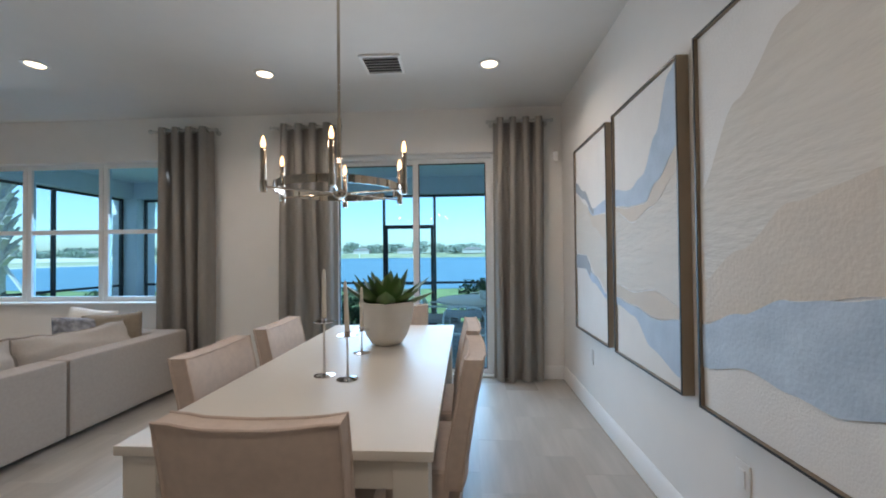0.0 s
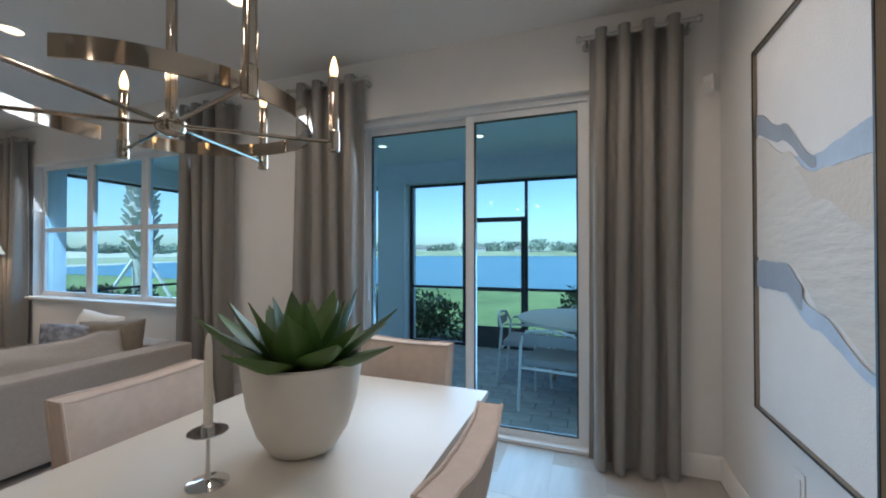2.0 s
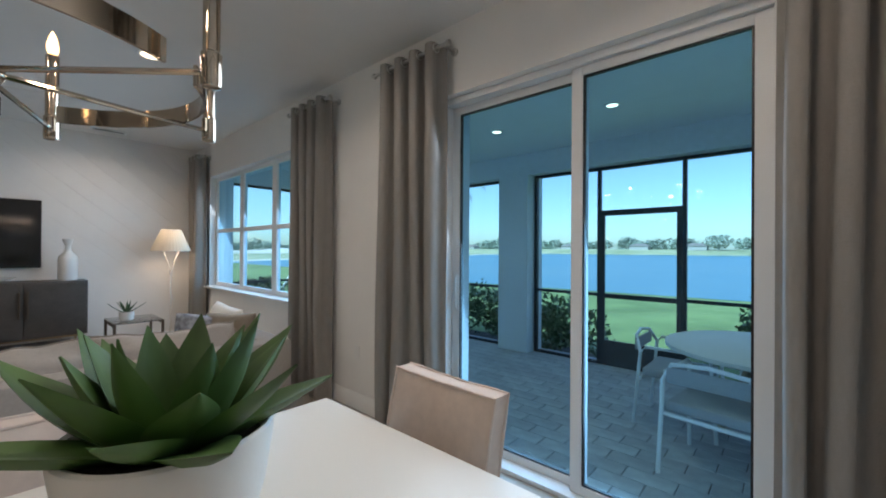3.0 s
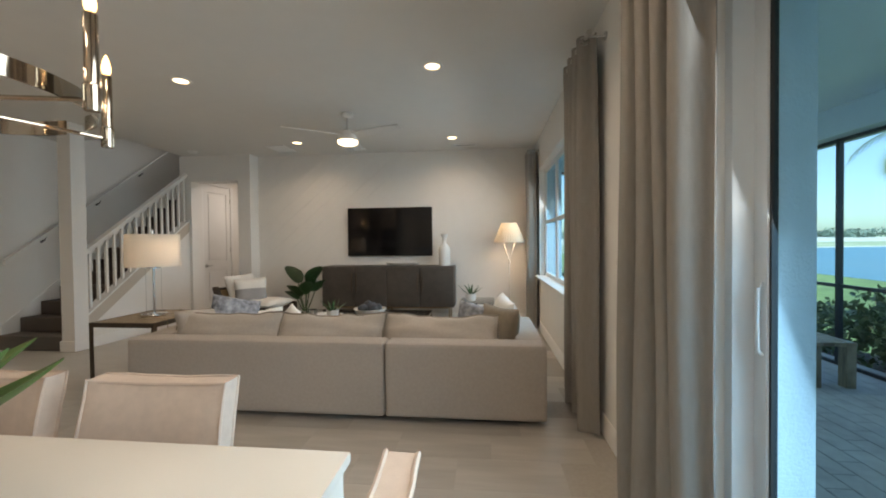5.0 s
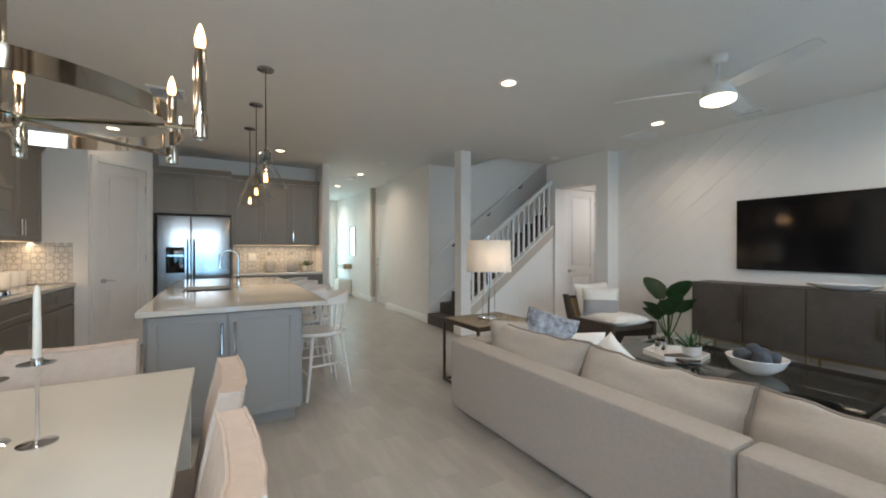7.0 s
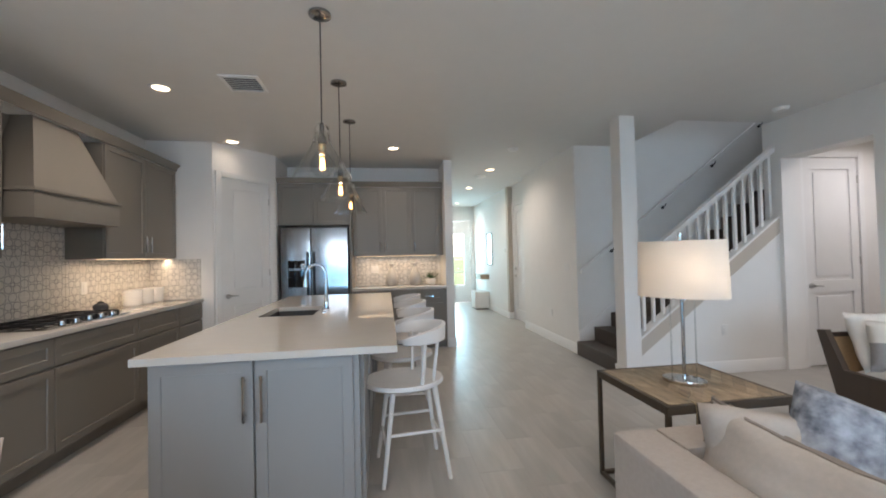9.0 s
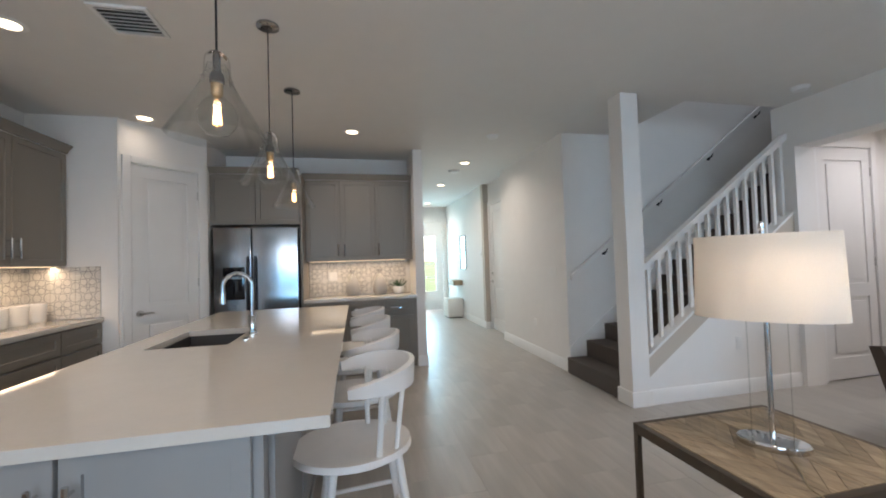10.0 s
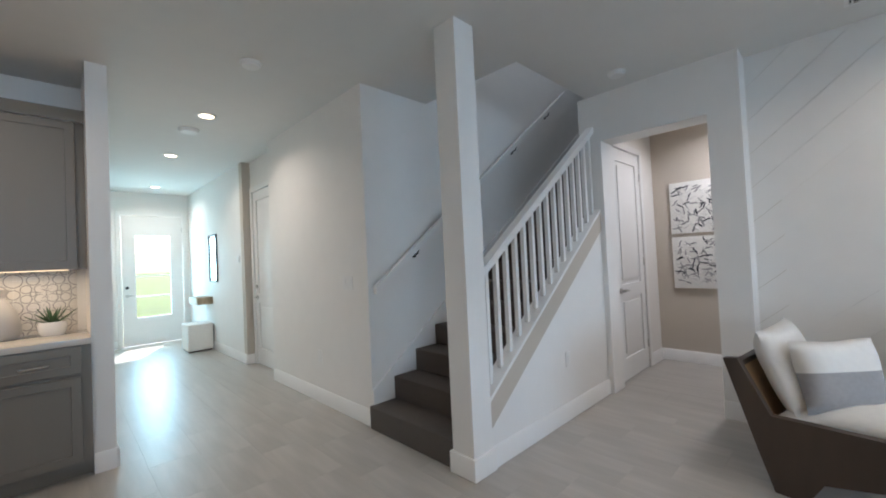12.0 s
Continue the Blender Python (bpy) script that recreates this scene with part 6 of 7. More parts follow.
            box(bm, x, x + 0.012, y, y + 0.012, IZ + 0.012, 0.954)
    part("grate", bm, "black", ck)
    for x in (0.97, 1.15):
        bm = B()
        lathe(bm, [(0.05, IZ + 0.012), (0.05, IZ + 0.02), (0.034, IZ + 0.024), (0.03, IZ + 0.03)], (x, y0 + 0.135, 0), seg=20)
        part("burner", bm, "black", ck)
for k in range(5):
    bm = B()
    lathe(bm, [(0.021, IZ + 0.012), (0.021, IZ + 0.016), (0.017, IZ + 0.04), (0.013, IZ + 0.042)], (0.828, -1.42 + 0.13 * k, 0), seg=16)
    part("knob", bm, "steel", ck, "steel control knob")
oh = thing("range_hood", "greige tapered wooden range hood over the cooktop", "range hood")
bm = B()
box(bm, 0.86, EW - 0.001, -1.58, -0.72, 1.70, 1.885, 0.004)
box(bm, 0.845, EW - 0.0015, -1.592, -0.708, 1.885, 1.91, 0.003)
part("lower_box", bm, "cabinet", oh)
bm = B()
lo = [(0.87, -1.57), (0.87, -0.73), (1.344, -0.73), (1.344, -1.57)]
hi = [(1.04, -1.36), (1.04, -0.94), (1.344, -0.94), (1.344, -1.36)]
v0 = [bm.verts.new((x, y, 1.9105)) for x, y in lo]
v1 = [bm.verts.new((x, y, 2.47)) for x, y in hi]
bm.faces.new(v0)
bm.faces.new(list(reversed(v1)))
for i in range(4):
    bm.faces.new((v0[i], v0[(i + 1) % 4], v1[(i + 1) % 4], v1[i]))
part("canopy", bm, "cabinet", oh, smooth=False)
bm = B()
box(bm, 1.18, EW - 0.001, -1.62, -0.69, 1.912, 2.46)
part("back_panel", bm, "cabinet", oh)


def upper(name, y0, y1, label):
    u = thing(name, label, "cabinet", "kitchen wall cabinets")
    bm = B()
    box(bm, 1.03, EW - 0.001, y0, y1, 1.42, 2.47)
    part("carcass", bm, "cabinet", u)
    return u


ue = upper("wall_cabinet", -2.835, -1.63, "greige shaker wall cabinets with steel pulls")
shaker(ue, 0.597, 1.045, (1.029, -1.633, 1.422), -90, "cabinet", (0.557, 0.06, 0.22))
shaker(ue, 0.597, 1.045, (1.029, -2.234, 1.422), -90, "cabinet", (0.04, 0.06, 0.22))
ue2 = upper("wall_cabinet", -0.68, -0.20, "greige shaker wall cabinet beside the hood")
shaker(ue2, 0.47, 1.045, (1.029, -0.203, 1.422), -90, "cabinet", (0.43, 0.06, 0.22))


def crown(name, runs):
    for x0, y0, x1, y1, nx, ny in runs:
        bm = B()
        d_ = Vector((x1 - x0, y1 - y0, 0))
        prism(bm, [(0, 2.47), (0.012, 2.47), (0.02, 2.50), (0.05, 2.53), (0.055, 2.545), (0, 2.545)], "x", 0, d_.length)
        u, nrm = d_.normalized(), Vector((nx, ny, 0))
        bm.transform(Matrix(((u.x, nrm.x, 0, x0), (u.y, nrm.y, 0, y0), (0, 0, 1, 0), (0, 0, 0, 1))))
        solid(name, bm, "cabinet", "greige crown moulding above the cabinets", "moulding", kind="structure")


crown("trim", [(1.01, -0.20, 1.01, -2.835, -1, 0), (-0.96, -3.85, -2.379, -3.85, 0, 1), (0.04, -3.57, -0.965, -3.57, 0, 1)])
tw = thing("oven_tower", "greige tall cabinet with microwave and wall oven", "cabinet")
bm = B()
for b in ((0.745, EW - 0.001, -0.195, 0.41, 0.10, 0.42), (0.745, EW - 0.001, -0.195, 0.41, 1.78, 2.545), (0.745, EW - 0.001, -0.195, -0.16, 0.42, 1.78), (0.745, EW - 0.001, 0.375, 0.41, 0.42, 1.78), (0.80, EW - 0.001, -0.195, 0.41, 0, 0.10)):
    box(bm, *b)
part("carcass", bm, "cabinet", tw)
shaker(tw, 0.295, 0.70, (0.744, 0.405, 1.80), -90, "cabinet")
shaker(tw, 0.295, 0.70, (0.744, 0.105, 1.80), -90, "cabinet")
for nm, z0, z1 in (("wall_oven", 0.44, 1.18), ("microwave", 1.34, 1.76)):
    ov = thing(nm, "stainless built-in %s with black glass" % nm.replace("_", " "), "oven" if nm != "microwave" else "microwave")
    bm = B()
    box(bm, 0.73, 1.28, -0.155, 0.37, z0, z1, 0.004)
    part("body", bm, "steel", ov)
    bm = B()
    box(bm, 0.724, 0.7295, -0.09, 0.30, z0 + 0.08, z1 - 0.14, 0.002)
    part("glass_window", bm, "oven_glass", ov, "black glass window")
    bm = B()
    tube(bm, [(0.69, -0.10, z1 - 0.10), (0.69, 0.32, z1 - 0.10)], 0.011, 10)
    for y in (-0.07, 0.29):
        tube(bm, [(0.73, y, z1 - 0.10), (0.69, y, z1 - 0.10)], 0.008, 8)
    part("handle", bm, "steel", ov)
    bm = B()
    box(bm, 0.724, 0.7295, -0.13, 0.35, z1 - 0.07, z1 - 0.01)
    part("control_panel", bm, "oven_glass", ov)

# backsplash tiles
pt = bpy.data.materials.new("patterned_cement_tile")
pt.use_nodes = True
nt = pt.node_tree
pr_ = nt.nodes["Principled BSDF"]
co_ = nt.nodes.new("ShaderNodeTexCoord")


def vmath(op, a, b=None):
    n_ = nt.nodes.new("ShaderNodeVectorMath")
    n_.operation = op
    nt.links.new(a, n_.inputs[0])
    if b is not None:
        n_.inputs[1].default_value = b
    return n_


def fmath(op, a, b):
    n_ = nt.nodes.new("ShaderNodeMath")
    n_.operation = op
    nt.links.new(a, n_.inputs[0])
    if isinstance(b, (int, float)):
        n_.inputs[1].default_value = b
    else:
        nt.links.new(b, n_.inputs[1])
    return n_.outputs[0]


ab = vmath("ABSOLUTE", co_.outputs["Object"]).outputs[0]
masks = []
for centre, rad, wid in (((0, 0.10, 0.10), 0.048, 0.0032), ((0, 0.10, 0.0), 0.034, 0.0032), ((0, 0.0, 0.10), 0.034, 0.0032), ((0, 0.036, 0.036), 0.030, 0.0032), ((0, 0, 0), 0.016, 0.0032)):
    dd_ = vmath("LENGTH", vmath("SUBTRACT", ab, centre).outputs[0]).outputs["Value"]
    masks.append(fmath("LESS_THAN", fmath("ABSOLUTE", fmath("SUBTRACT", dd_, rad), 0.0), wid))
acc = masks[0]
for mk in masks[1:]:
    acc = fmath("MAXIMUM", acc, mk)
mxx = nt.nodes.new("ShaderNodeMix")
mxx.data_type = "RGBA"
mxx.inputs[6].default_value = (0.63, 0.60, 0.555, 1)
mxx.inputs[7].default_value = (0.27, 0.262, 0.255, 1)
nt.links.new(acc, mxx.inputs[0])
nt.links.new(mxx.outputs[2], pr_.inputs["Base Color"])
pr_.inputs["Roughness"].default_value = 0.45
M["pattern"] = pt


def tile_mesh(y0, y1, z0, z1):
    bm = B()
    box(bm, -0.004, 0.004, y0, y1, z0, z1, 0.001, 1)
    return finish("backsplash_tile", bm, "pattern", False)


bs = thing("backsplash", "patterned grey and cream cement tile backsplash", "backsplash", kind="structure")
full, half = tile_mesh(-0.099, 0.099, -0.099, 0.099), tile_mesh(-0.099, 0.099, -0.099, -0.02)


def lay(n, m_of):
    for i in range(n):
        for k in range(3):
            o = new("tile", full if k < 2 else half)
            o.parent = bs
            o.matrix_world = m_of(i, k)


lay(13, lambda i, k: pose(EW - 0.005, -0.34 - 0.2 * i, 1.03 + 0.2 * k))
lay(3, lambda i, k: pose(1.24 - 0.2 * i, -2.836, 1.03 + 0.2 * k, 0, 0, 90))
lay(7, lambda i, k: pose(-1.09 - 0.2 * i if i < 6 else -2.228, -4.195, 1.03 + 0.2 * k, 0, 0, 90))
for i in range(5):
    for k in range(2):
        o = new("tile", full)
        o.parent = bs
        o.matrix_world = pose(EW - 0.005, -0.75 - 0.2 * i, 1.512 + 0.2 * k)

# south run: refrigerator, cabinets
rf = thing("refrigerator", "stainless side-by-side refrigerator with a water dispenser", "refrigerator")
bm = B()
box(bm, -0.945, -0.012, -4.18, -3.57, 0.02, 1.825, 0.006)
part("cabinet_body", bm, "black", rf)
for nm, x0, x1, hx in (("freezer_door", -0.014, -0.42, -0.385), ("fridge_door", -0.43, -0.94, -0.465)):
    bm = B()
    box(bm, x1, x0, -3.568, -3.49, 0.05, 1.825, 0.012, 3)
    dr = part(nm, bm, "steel", rf)
    bm = B()
    tube(bm, [(hx, -3.49, 0.62), (hx, -3.445, 0.66), (hx, -3.44, 1.05), (hx, -3.445, 1.44), (hx, -3.49, 1.48)], 0.011, 10)
    part("handle", bm, "black", dr, "dark curved bar handle")
bm = B()
box(bm, -0.345, -0.115, -3.489, -3.482, 0.98, 1.36, 0.004)
part("dispenser", bm, "oven_glass", rf, "black ice and water dispenser")
bm = B()
box(bm, -0.335, -0.125, -3.482, -3.478, 1.22, 1.25)
part("dispenser_trim", bm, "steel", rf)
uf = thing("fridge_cabinet", "greige cabinets above the refrigerator", "cabinet", "kitchen wall cabinets")
bm = B()
box(bm, -0.96, 0.045, -4.195, -3.59, 1.86, 2.47)
part("carcass", bm, "cabinet", uf)
bm = B()
box(bm, -0.985, -0.961, -4.195, -3.55, 0, 2.47)
part("side_panel", bm, "cabinet", uf)
shaker(uf, 0.50, 0.60, (0.043, -3.589, 1.865), 180, "cabinet")
shaker(uf, 0.50, 0.60, (-0.458, -3.589, 1.865), 180, "cabinet")
us = thing("wall_cabinet", "greige shaker wall cabinets with steel pulls", "cabinet", "kitchen wall cabinets")
bm = B()
box(bm, -2.379, -0.986, -4.195, -3.87, 1.40, 2.47)
part("carcass", bm, "cabinet", us)
for x, pl in ((-0.99, 0.41), (-1.438, 0.04), (-1.886, 0.04)):
    shaker(us, 0.443, 1.06, (x, -3.869, 1.405), 180, "cabinet", (pl, 0.06, 0.21))
bsn = thing("base_cabinet", "greige shaker base cabinets with a quartz top", "cabinet", "kitchen base cabinets")
bm = B()
box(bm, -2.379, -0.986, -4.195, -3.59, 0.10, 0.888)
part("carcass", bm, "cabinet", bsn)
bm = B()
box(bm, -2.379, -0.986, -4.195, -3.66, 0, 0.0995)
part("toe_kick", bm, "cabinet", bsn)
for x in (-0.99, -1.438, -1.886):
    shaker(bsn, 0.443, 0.18, (x, -3.589, 0.70), 180, "cabinet", (0.22, 0.085, 0.085))
    shaker(bsn, 0.443, 0.565, (x, -3.589, 0.115), 180, "cabinet")
wt2 = thing("worktop", "white quartz worktop beside the refrigerator", "worktop")
bm = B()
box(bm, -2.379, -0.986, -4.195, -3.565, 0.889, IZ, 0.003)
part("slab", bm, "quartz", wt2)
for nm, b, at_, tg, sx_, sy_, wts in (("under_cabinet_strip", (-2.28, -1.03, -3.97, -3.95, 1.392, 1.399), (-1.65, -3.96, 1.388), (-1.65, -4.01, 0), 1.25, 0.03, 1.5), ("under_cabinet_strip", (1.10, 1.12, -2.80, -1.68, 1.412, 1.419), (1.11, -2.24, 1.408), (1.16, -2.24, 0), 0.03, 1.2, 1.5)):
    s_ = thing(nm, "glowing strip light under the wall cabinets", "strip light")
    bm = B()
    box(bm, *b)
    part("diffuser", bm, "strip_glow", s_)
    lamp("strip_lamp", "AREA", at_, tg, wts, (1.0, 0.78, 0.52), 1.2, 0.04).data.spread = radians(170)
for x in (-1.57, -1.94):
    v = thing("bottle_vase", "grey ribbed bottle vase with a lid on the worktop", "vase", "pair of bottle vases", m=pose(x, -4.06, IZ))
    bm = B()
    lathe(bm, [(0.075, 0), (0.095, 0.03), (0.098, 0.09), (0.075, 0.19), (0.035, 0.26), (0.022, 0.285), (0.022, 0.30), (0.04, 0.33), (0.042, 0.345), (0.02, 0.35)], seg=32)
    part("body", bm, "grey_ceramic", v)
pl = thing("small_planter", "white footed planter on the kitchen worktop", "planter", m=pose(-2.19, -4.0, IZ))
bm = B()
lathe(bm, [(0.055, 0), (0.072, 0.02), (0.08, 0.07), (0.07, 0.10), (0.062, 0.10), (0.06, 0.08)], seg=24)
part("pot", bm, "gloss_ceramic", pl)
agave("succulent", (-2.19, -4.0, IZ + 0.09), 14, 0.16, 0.035, "small spiky succulent on the kitchen worktop", "plant", 21, "leaf_dark")
for y in (-2.30, -2.50, -2.70):
    cn = thing("canister", "white ceramic kitchen canister on the worktop", "canister", "canisters on the worktop", m=pose(1.18, y, IZ))
    bm = B()
    lathe(bm, [(0.076, 0), (0.083, 0.008), (0.090, 0.155), (0.087, 0.162), (0.082, 0.162), (0.075, 0.02)], seg=32)
    part("body", bm, "gloss_ceramic", cn)
# unidentified dark round object; its jar shape and lid are guessed
jar = thing("spice_jar", "small round dark object behind the cooktop", "jar", m=pose(1.16, -1.80, IZ))
bm = B()
lathe(bm, [(0.035, 0), (0.052, 0.012), (0.060, 0.04), (0.052, 0.068), (0.03, 0.08)], seg=24)
part("body", bm, "stone", jar)
bm = B()
lathe(bm, [(0.026, 0.0805), (0.024, 0.092), (0.008, 0.10)], seg=18)
part("lid", bm, "black", jar, "dark cap on top")
wall_plate((EW - 0.009, -1.85, 1.15), (-1, 0), "white outlet on the backsplash", kind="outlet")
wall_plate((-1.30, -4.191, 1.19), (0, 1), "white outlet on the backsplash", 0.12, kind="outlet")

# ---- vestibule art and entry ----
for z0 in (0.87, 1.51):
    a = thing("canvas_art", "square white relief art with dark crossing strokes", "wall art", "pair of relief artworks")
    bm = B()
    box(bm, -7.498, -7.465, -1.42, -0.80, z0, z0 + 0.60, 0.003)
    part("panel", bm, "white_cloth", a)
    rnd = random.Random(int(z0 * 100))
    for k in range(120):
        bm = B()
        y, z = rnd.uniform(-1.37, -0.85), rnd.uniform(z0 + 0.05, z0 + 0.55)
        ang, ln = rnd.uniform(0, 180), rnd.uniform(0.05, 0.11)
        pts = []
        for i in range(7):
            t = i / 6 - 0.5
            c_ = 0.25 * ln * math.sin(t * 4)
            pts.append((-7.464, min(max(y + ln * t * math.cos(radians(ang)) - c_ * math.sin(radians(ang)), -1.415), -0.805), min(max(z + ln * t * math.sin(radians(ang)) + c_ * math.cos(radians(ang)), z0 + 0.005), z0 + 0.595)))
        tube(bm, pts, [0.003, 0.006, 0.008, 0.009, 0.008, 0.006, 0.003], 5)
        part("stroke", bm, ("grey_cloth", "stone", "gloss_ceramic", "grey_cloth", "gloss_ceramic")[k % 5], a)
bn = thing("entry_bench", "white upholstered cube bench in the entry", "bench")
bm = B()
box(bm, -4.07, -3.7, -7.98, -7.50, 0.02, 0.45, 0.03, 3)
part("cushion", bm, "white_cloth", bn)
bm = B()
box(bm, -4.05, -3.72, -7.96, -7.52, 0, 0.0195)
part("plinth", bm, "dark_leg", bn)
sh_ = thing("floating_shelf", "light wooden floating shelf in the entry", "shelf")
bm = B()
box(bm, -4.089, -3.86, -8.15, -7.55, 0.76, 0.88, 0.004)
part("board", bm, "wood", sh_)
mr_ = thing("wall_mirror", "tall black framed mirror in the entry", "mirror")
bm = B()
box(bm, -4.088, -4.08, -7.62, -7.22, 1.16, 1.91)
part("glass", bm, "mirror", mr_)
for nm, b in (("frame_side", (-4.089, -4.065, -7.64, -7.62, 1.14, 1.93)), ("frame_side", (-4.089, -4.065, -7.22, -7.20, 1.14, 1.93)), ("frame_rail", (-4.089, -4.065, -7.62, -7.22, 1.14, 1.16)), ("frame_rail", (-4.089, -4.065, -7.62, -7.22, 1.91, 1.93))):
    bm = B()
    box(bm, *b)
    part(nm, bm, "black", mr_)

# ---- lanai ----
LZ = -0.10
structure("lanai_slab", [(-6.35, 4.0, 4.48, 7.64, LZ - 0.2, LZ - 0.012)], "paver_joint", "sand bed under the lanai pavers")
structure("lanai_ceiling", [(-6.35, 4.0, 4.60, 7.64, 2.72, 2.86)], "lanai_ceiling", "pale grey-green lanai ceiling")
structure("lanai_beam", [(-6.35, 4.0, 7.22, 7.64, 2.42, 2.7195), (-6.35, -5.95, 4.605, 7.219, 2.42, 2.7195)], "stucco", "grey stucco beam over the screens")
structure("wall_house_exterior", [(1.5, 4.0, 4.30, 4.60, LZ, 2.72), (-9.0, -6.42, 4.30, 4.60, LZ, 2.72), (-6.42, -5.63, 4.481, 4.60, LZ, 2.72), (-2.85, -1.13, 4.481, 4.60, LZ, 2.72), (0.63, 1.5, 4.481, 4.60, LZ, 2.72), (-5.63, -2.85, 4.481, 4.60, LZ, 0.80), (-5.63, -2.85, 4.481, 4.60, 2.375, 2.72), (-1.13, 0.63, 4.481, 4.60, 2.38, 2.72)], "stucco", "grey stucco outer wall")
structure("wall_lanai_east", [(4.0, 4.2, 4.30, 7.8, LZ - 0.2, 2.86)], "stucco", "grey stucco end wall of the lanai")
for x in (-2.60, 2.6, -6.35):
    solid("lanai_column", box(B(), x, x + 0.48, 7.20, 7.64, LZ - 0.1, 2.4195, 0.01), "stucco", "square grey stucco lanai column", "column", "lanai columns", kind="structure")
for x in (-4.4, -1.9, 0.6, 2.2, -0.6, -3.2, 1.3):
    c = thing("lanai_light", "small round recessed light in the lanai ceiling", "ceiling light", "lanai ceiling lights", m=pose(x, 6.1, 2.72))
    bm = B()
    lathe(bm, [(0.05, -0.001), (0.052, -0.008), (0.072, -0.007), (0.078, -0.001)], seg=24, caps=False)
    part("trim_ring", bm, "plastic", c)
    bm = B()
    lathe(bm, [(0.05, -0.003), (0.02, -0.005)], seg=24)
    part("lens", bm, "can_glow", c, "glowing warm lens")
    if x in (-4.4, -0.6, 1.3):
        lamp("lanai_lamp", "AREA", (x, 6.1, 2.70), (x, 6.1, 0), 3.5, WHITE, 0.1, spread=160)
sc = thing("screen_enclosure", "dark bronze aluminium screen frame with a door", "screen enclosure", kind="structure")
YS = 7.40
for x in (-5.86, -4.5, -2.64, -2.08, -1.185, -0.235, 1.05, 2.55, 3.9):
    bm = B()
    box(bm, x - 0.022, x + 0.022, YS - 0.025, YS + 0.025, LZ, 2.418)
    part("post", bm, "darkframe", sc)
for x0, x1, z in [(a, b, z) for a, b in ((-5.84, -2.66), (-2.06, 3.88)) for z in (0.79, 2.40, LZ + 0.02)]:
    bm = B()
    box(bm, x0, x1, YS - 0.02, YS + 0.02, z - 0.022, z + 0.016)
    part("rail", bm, "darkframe", sc)
for y in (4.52, 5.95, 7.17):
    bm = B()
    box(bm, -6.175, -6.125, y - 0.022, y + 0.022, LZ, 2.418)
    part("post", bm, "darkframe", sc)
for y0, y1 in ((4.543, 5.927), (5.973, 7.147)):
    for z in (0.79, 2.40, LZ + 0.02):
        bm = B()
        box(bm, -6.17, -6.13, y0, y1, z - 0.022, z + 0.016)
        part("rail", bm, "darkframe", sc)
bm = B()
for b in ((-1.16, -1.11, YS - 0.03, YS - 0.005, LZ + 0.04, 1.86), (-0.31, -0.26, YS - 0.03, YS - 0.005, LZ + 0.04, 1.86), (-1.11, -0.31, YS - 0.03, YS - 0.005, 1.79, 1.86), (-1.11, -0.31, YS - 0.03, YS - 0.005, 0.75, 0.80), (-1.11, -0.31, YS - 0.028, YS - 0.008, LZ + 0.04, 0.22)):
    box(bm, *b)
part("screen_door", bm, "darkframe", sc, "dark framed screen door with a kick plate")


def patio_chair():
    c = thing("patio_chair", "white metal patio armchair with a grey seat", "chair", "patio chairs")
    for x in (-0.27, 0.27):
        bm = B()
        tube(bm, [(x * 1.04, 0.27, 0), (x, 0.23, 0.62), (x, 0.20, 0.645), (x, -0.22, 0.645), (x * 1.0, -0.26, 0.60), (x * 1.04, -0.31, 0)], 0.014, 8)
        part("side_frame", bm, "gloss_ceramic", c)
    for pts in (((-0.27, -0.26, 0.60), (-0.20, -0.31, 0.72), (0, -0.33, 0.745), (0.20, -0.31, 0.72), (0.27, -0.26, 0.60)), ((-0.27, 0.22, 0.40), (0.27, 0.22, 0.40)), ((-0.27, -0.26, 0.38), (0.27, -0.26, 0.38))):
        bm = B()
        tube(bm, pts, 0.014, 8)
        part("cross_bar", bm, "gloss_ceramic", c)
    bm = B()
    box(bm, -0.255, 0.255, -0.25, 0.22, 0.40, 0.465, 0.02, 3)
    part("seat_cushion", bm, "grey_cloth", c, "grey seat cushion")
    bm = B()
    box(bm, -0.23, 0.23, -0.315, -0.295, 0.60, 0.70, 0.006)
    part("back_band", bm, "grey_cloth", c)
    return c


pc = patio_chair()
pc.matrix_world = pose(0.34, 5.40, LZ, 0, 0, -8)
for x, y, rz in ((-0.02, 6.12, -90), (0.62, 6.75, 180), (1.34, 6.05, 90)):
    copy_thing(pc, pose(x, y, LZ, 0, 0, rz))
pt_ = thing("patio_table", "round patio table with a pale stone top", "table", m=pose(0.55, 5.98, LZ))
bm = B()
lathe(bm, [(0.64, 0.70), (0.66, 0.71), (0.66, 0.735), (0.64, 0.745)], seg=48)
part("top", bm, "ceramic", pt_)
for k in range(3):
    a = radians(30 + 120 * k)
    bm = B()
    tube(bm, [(0.08 * math.cos(a), 0.08 * math.sin(a), 0.70), (0.36 * math.cos(a), 0.36 * math.sin(a), 0.0)], 0.03, 10)
    part("leg", bm, "wood", pt_)
pp = thing("patio_planter", "white planter with ferns on the patio table", "planter", m=pose(0.62, 5.92, LZ + 0.746))
bm = B()
lathe(bm, [(0.06, 0), (0.085, 0.02), (0.095, 0.13), (0.085, 0.13), (0.08, 0.10)], seg=24)
part("pot", bm, "gloss_ceramic", pp)
agave("fern", (0.62, 5.92, LZ + 0.86), 46, 0.27, 0.022, "feathery green fern on the patio table", "plant", 31, "leaf")

lb = thing("patio_bench", "weathered grey wooden bench on the lanai", "bench", m=pose(-4.3, 6.74, LZ))
for k in range(4):
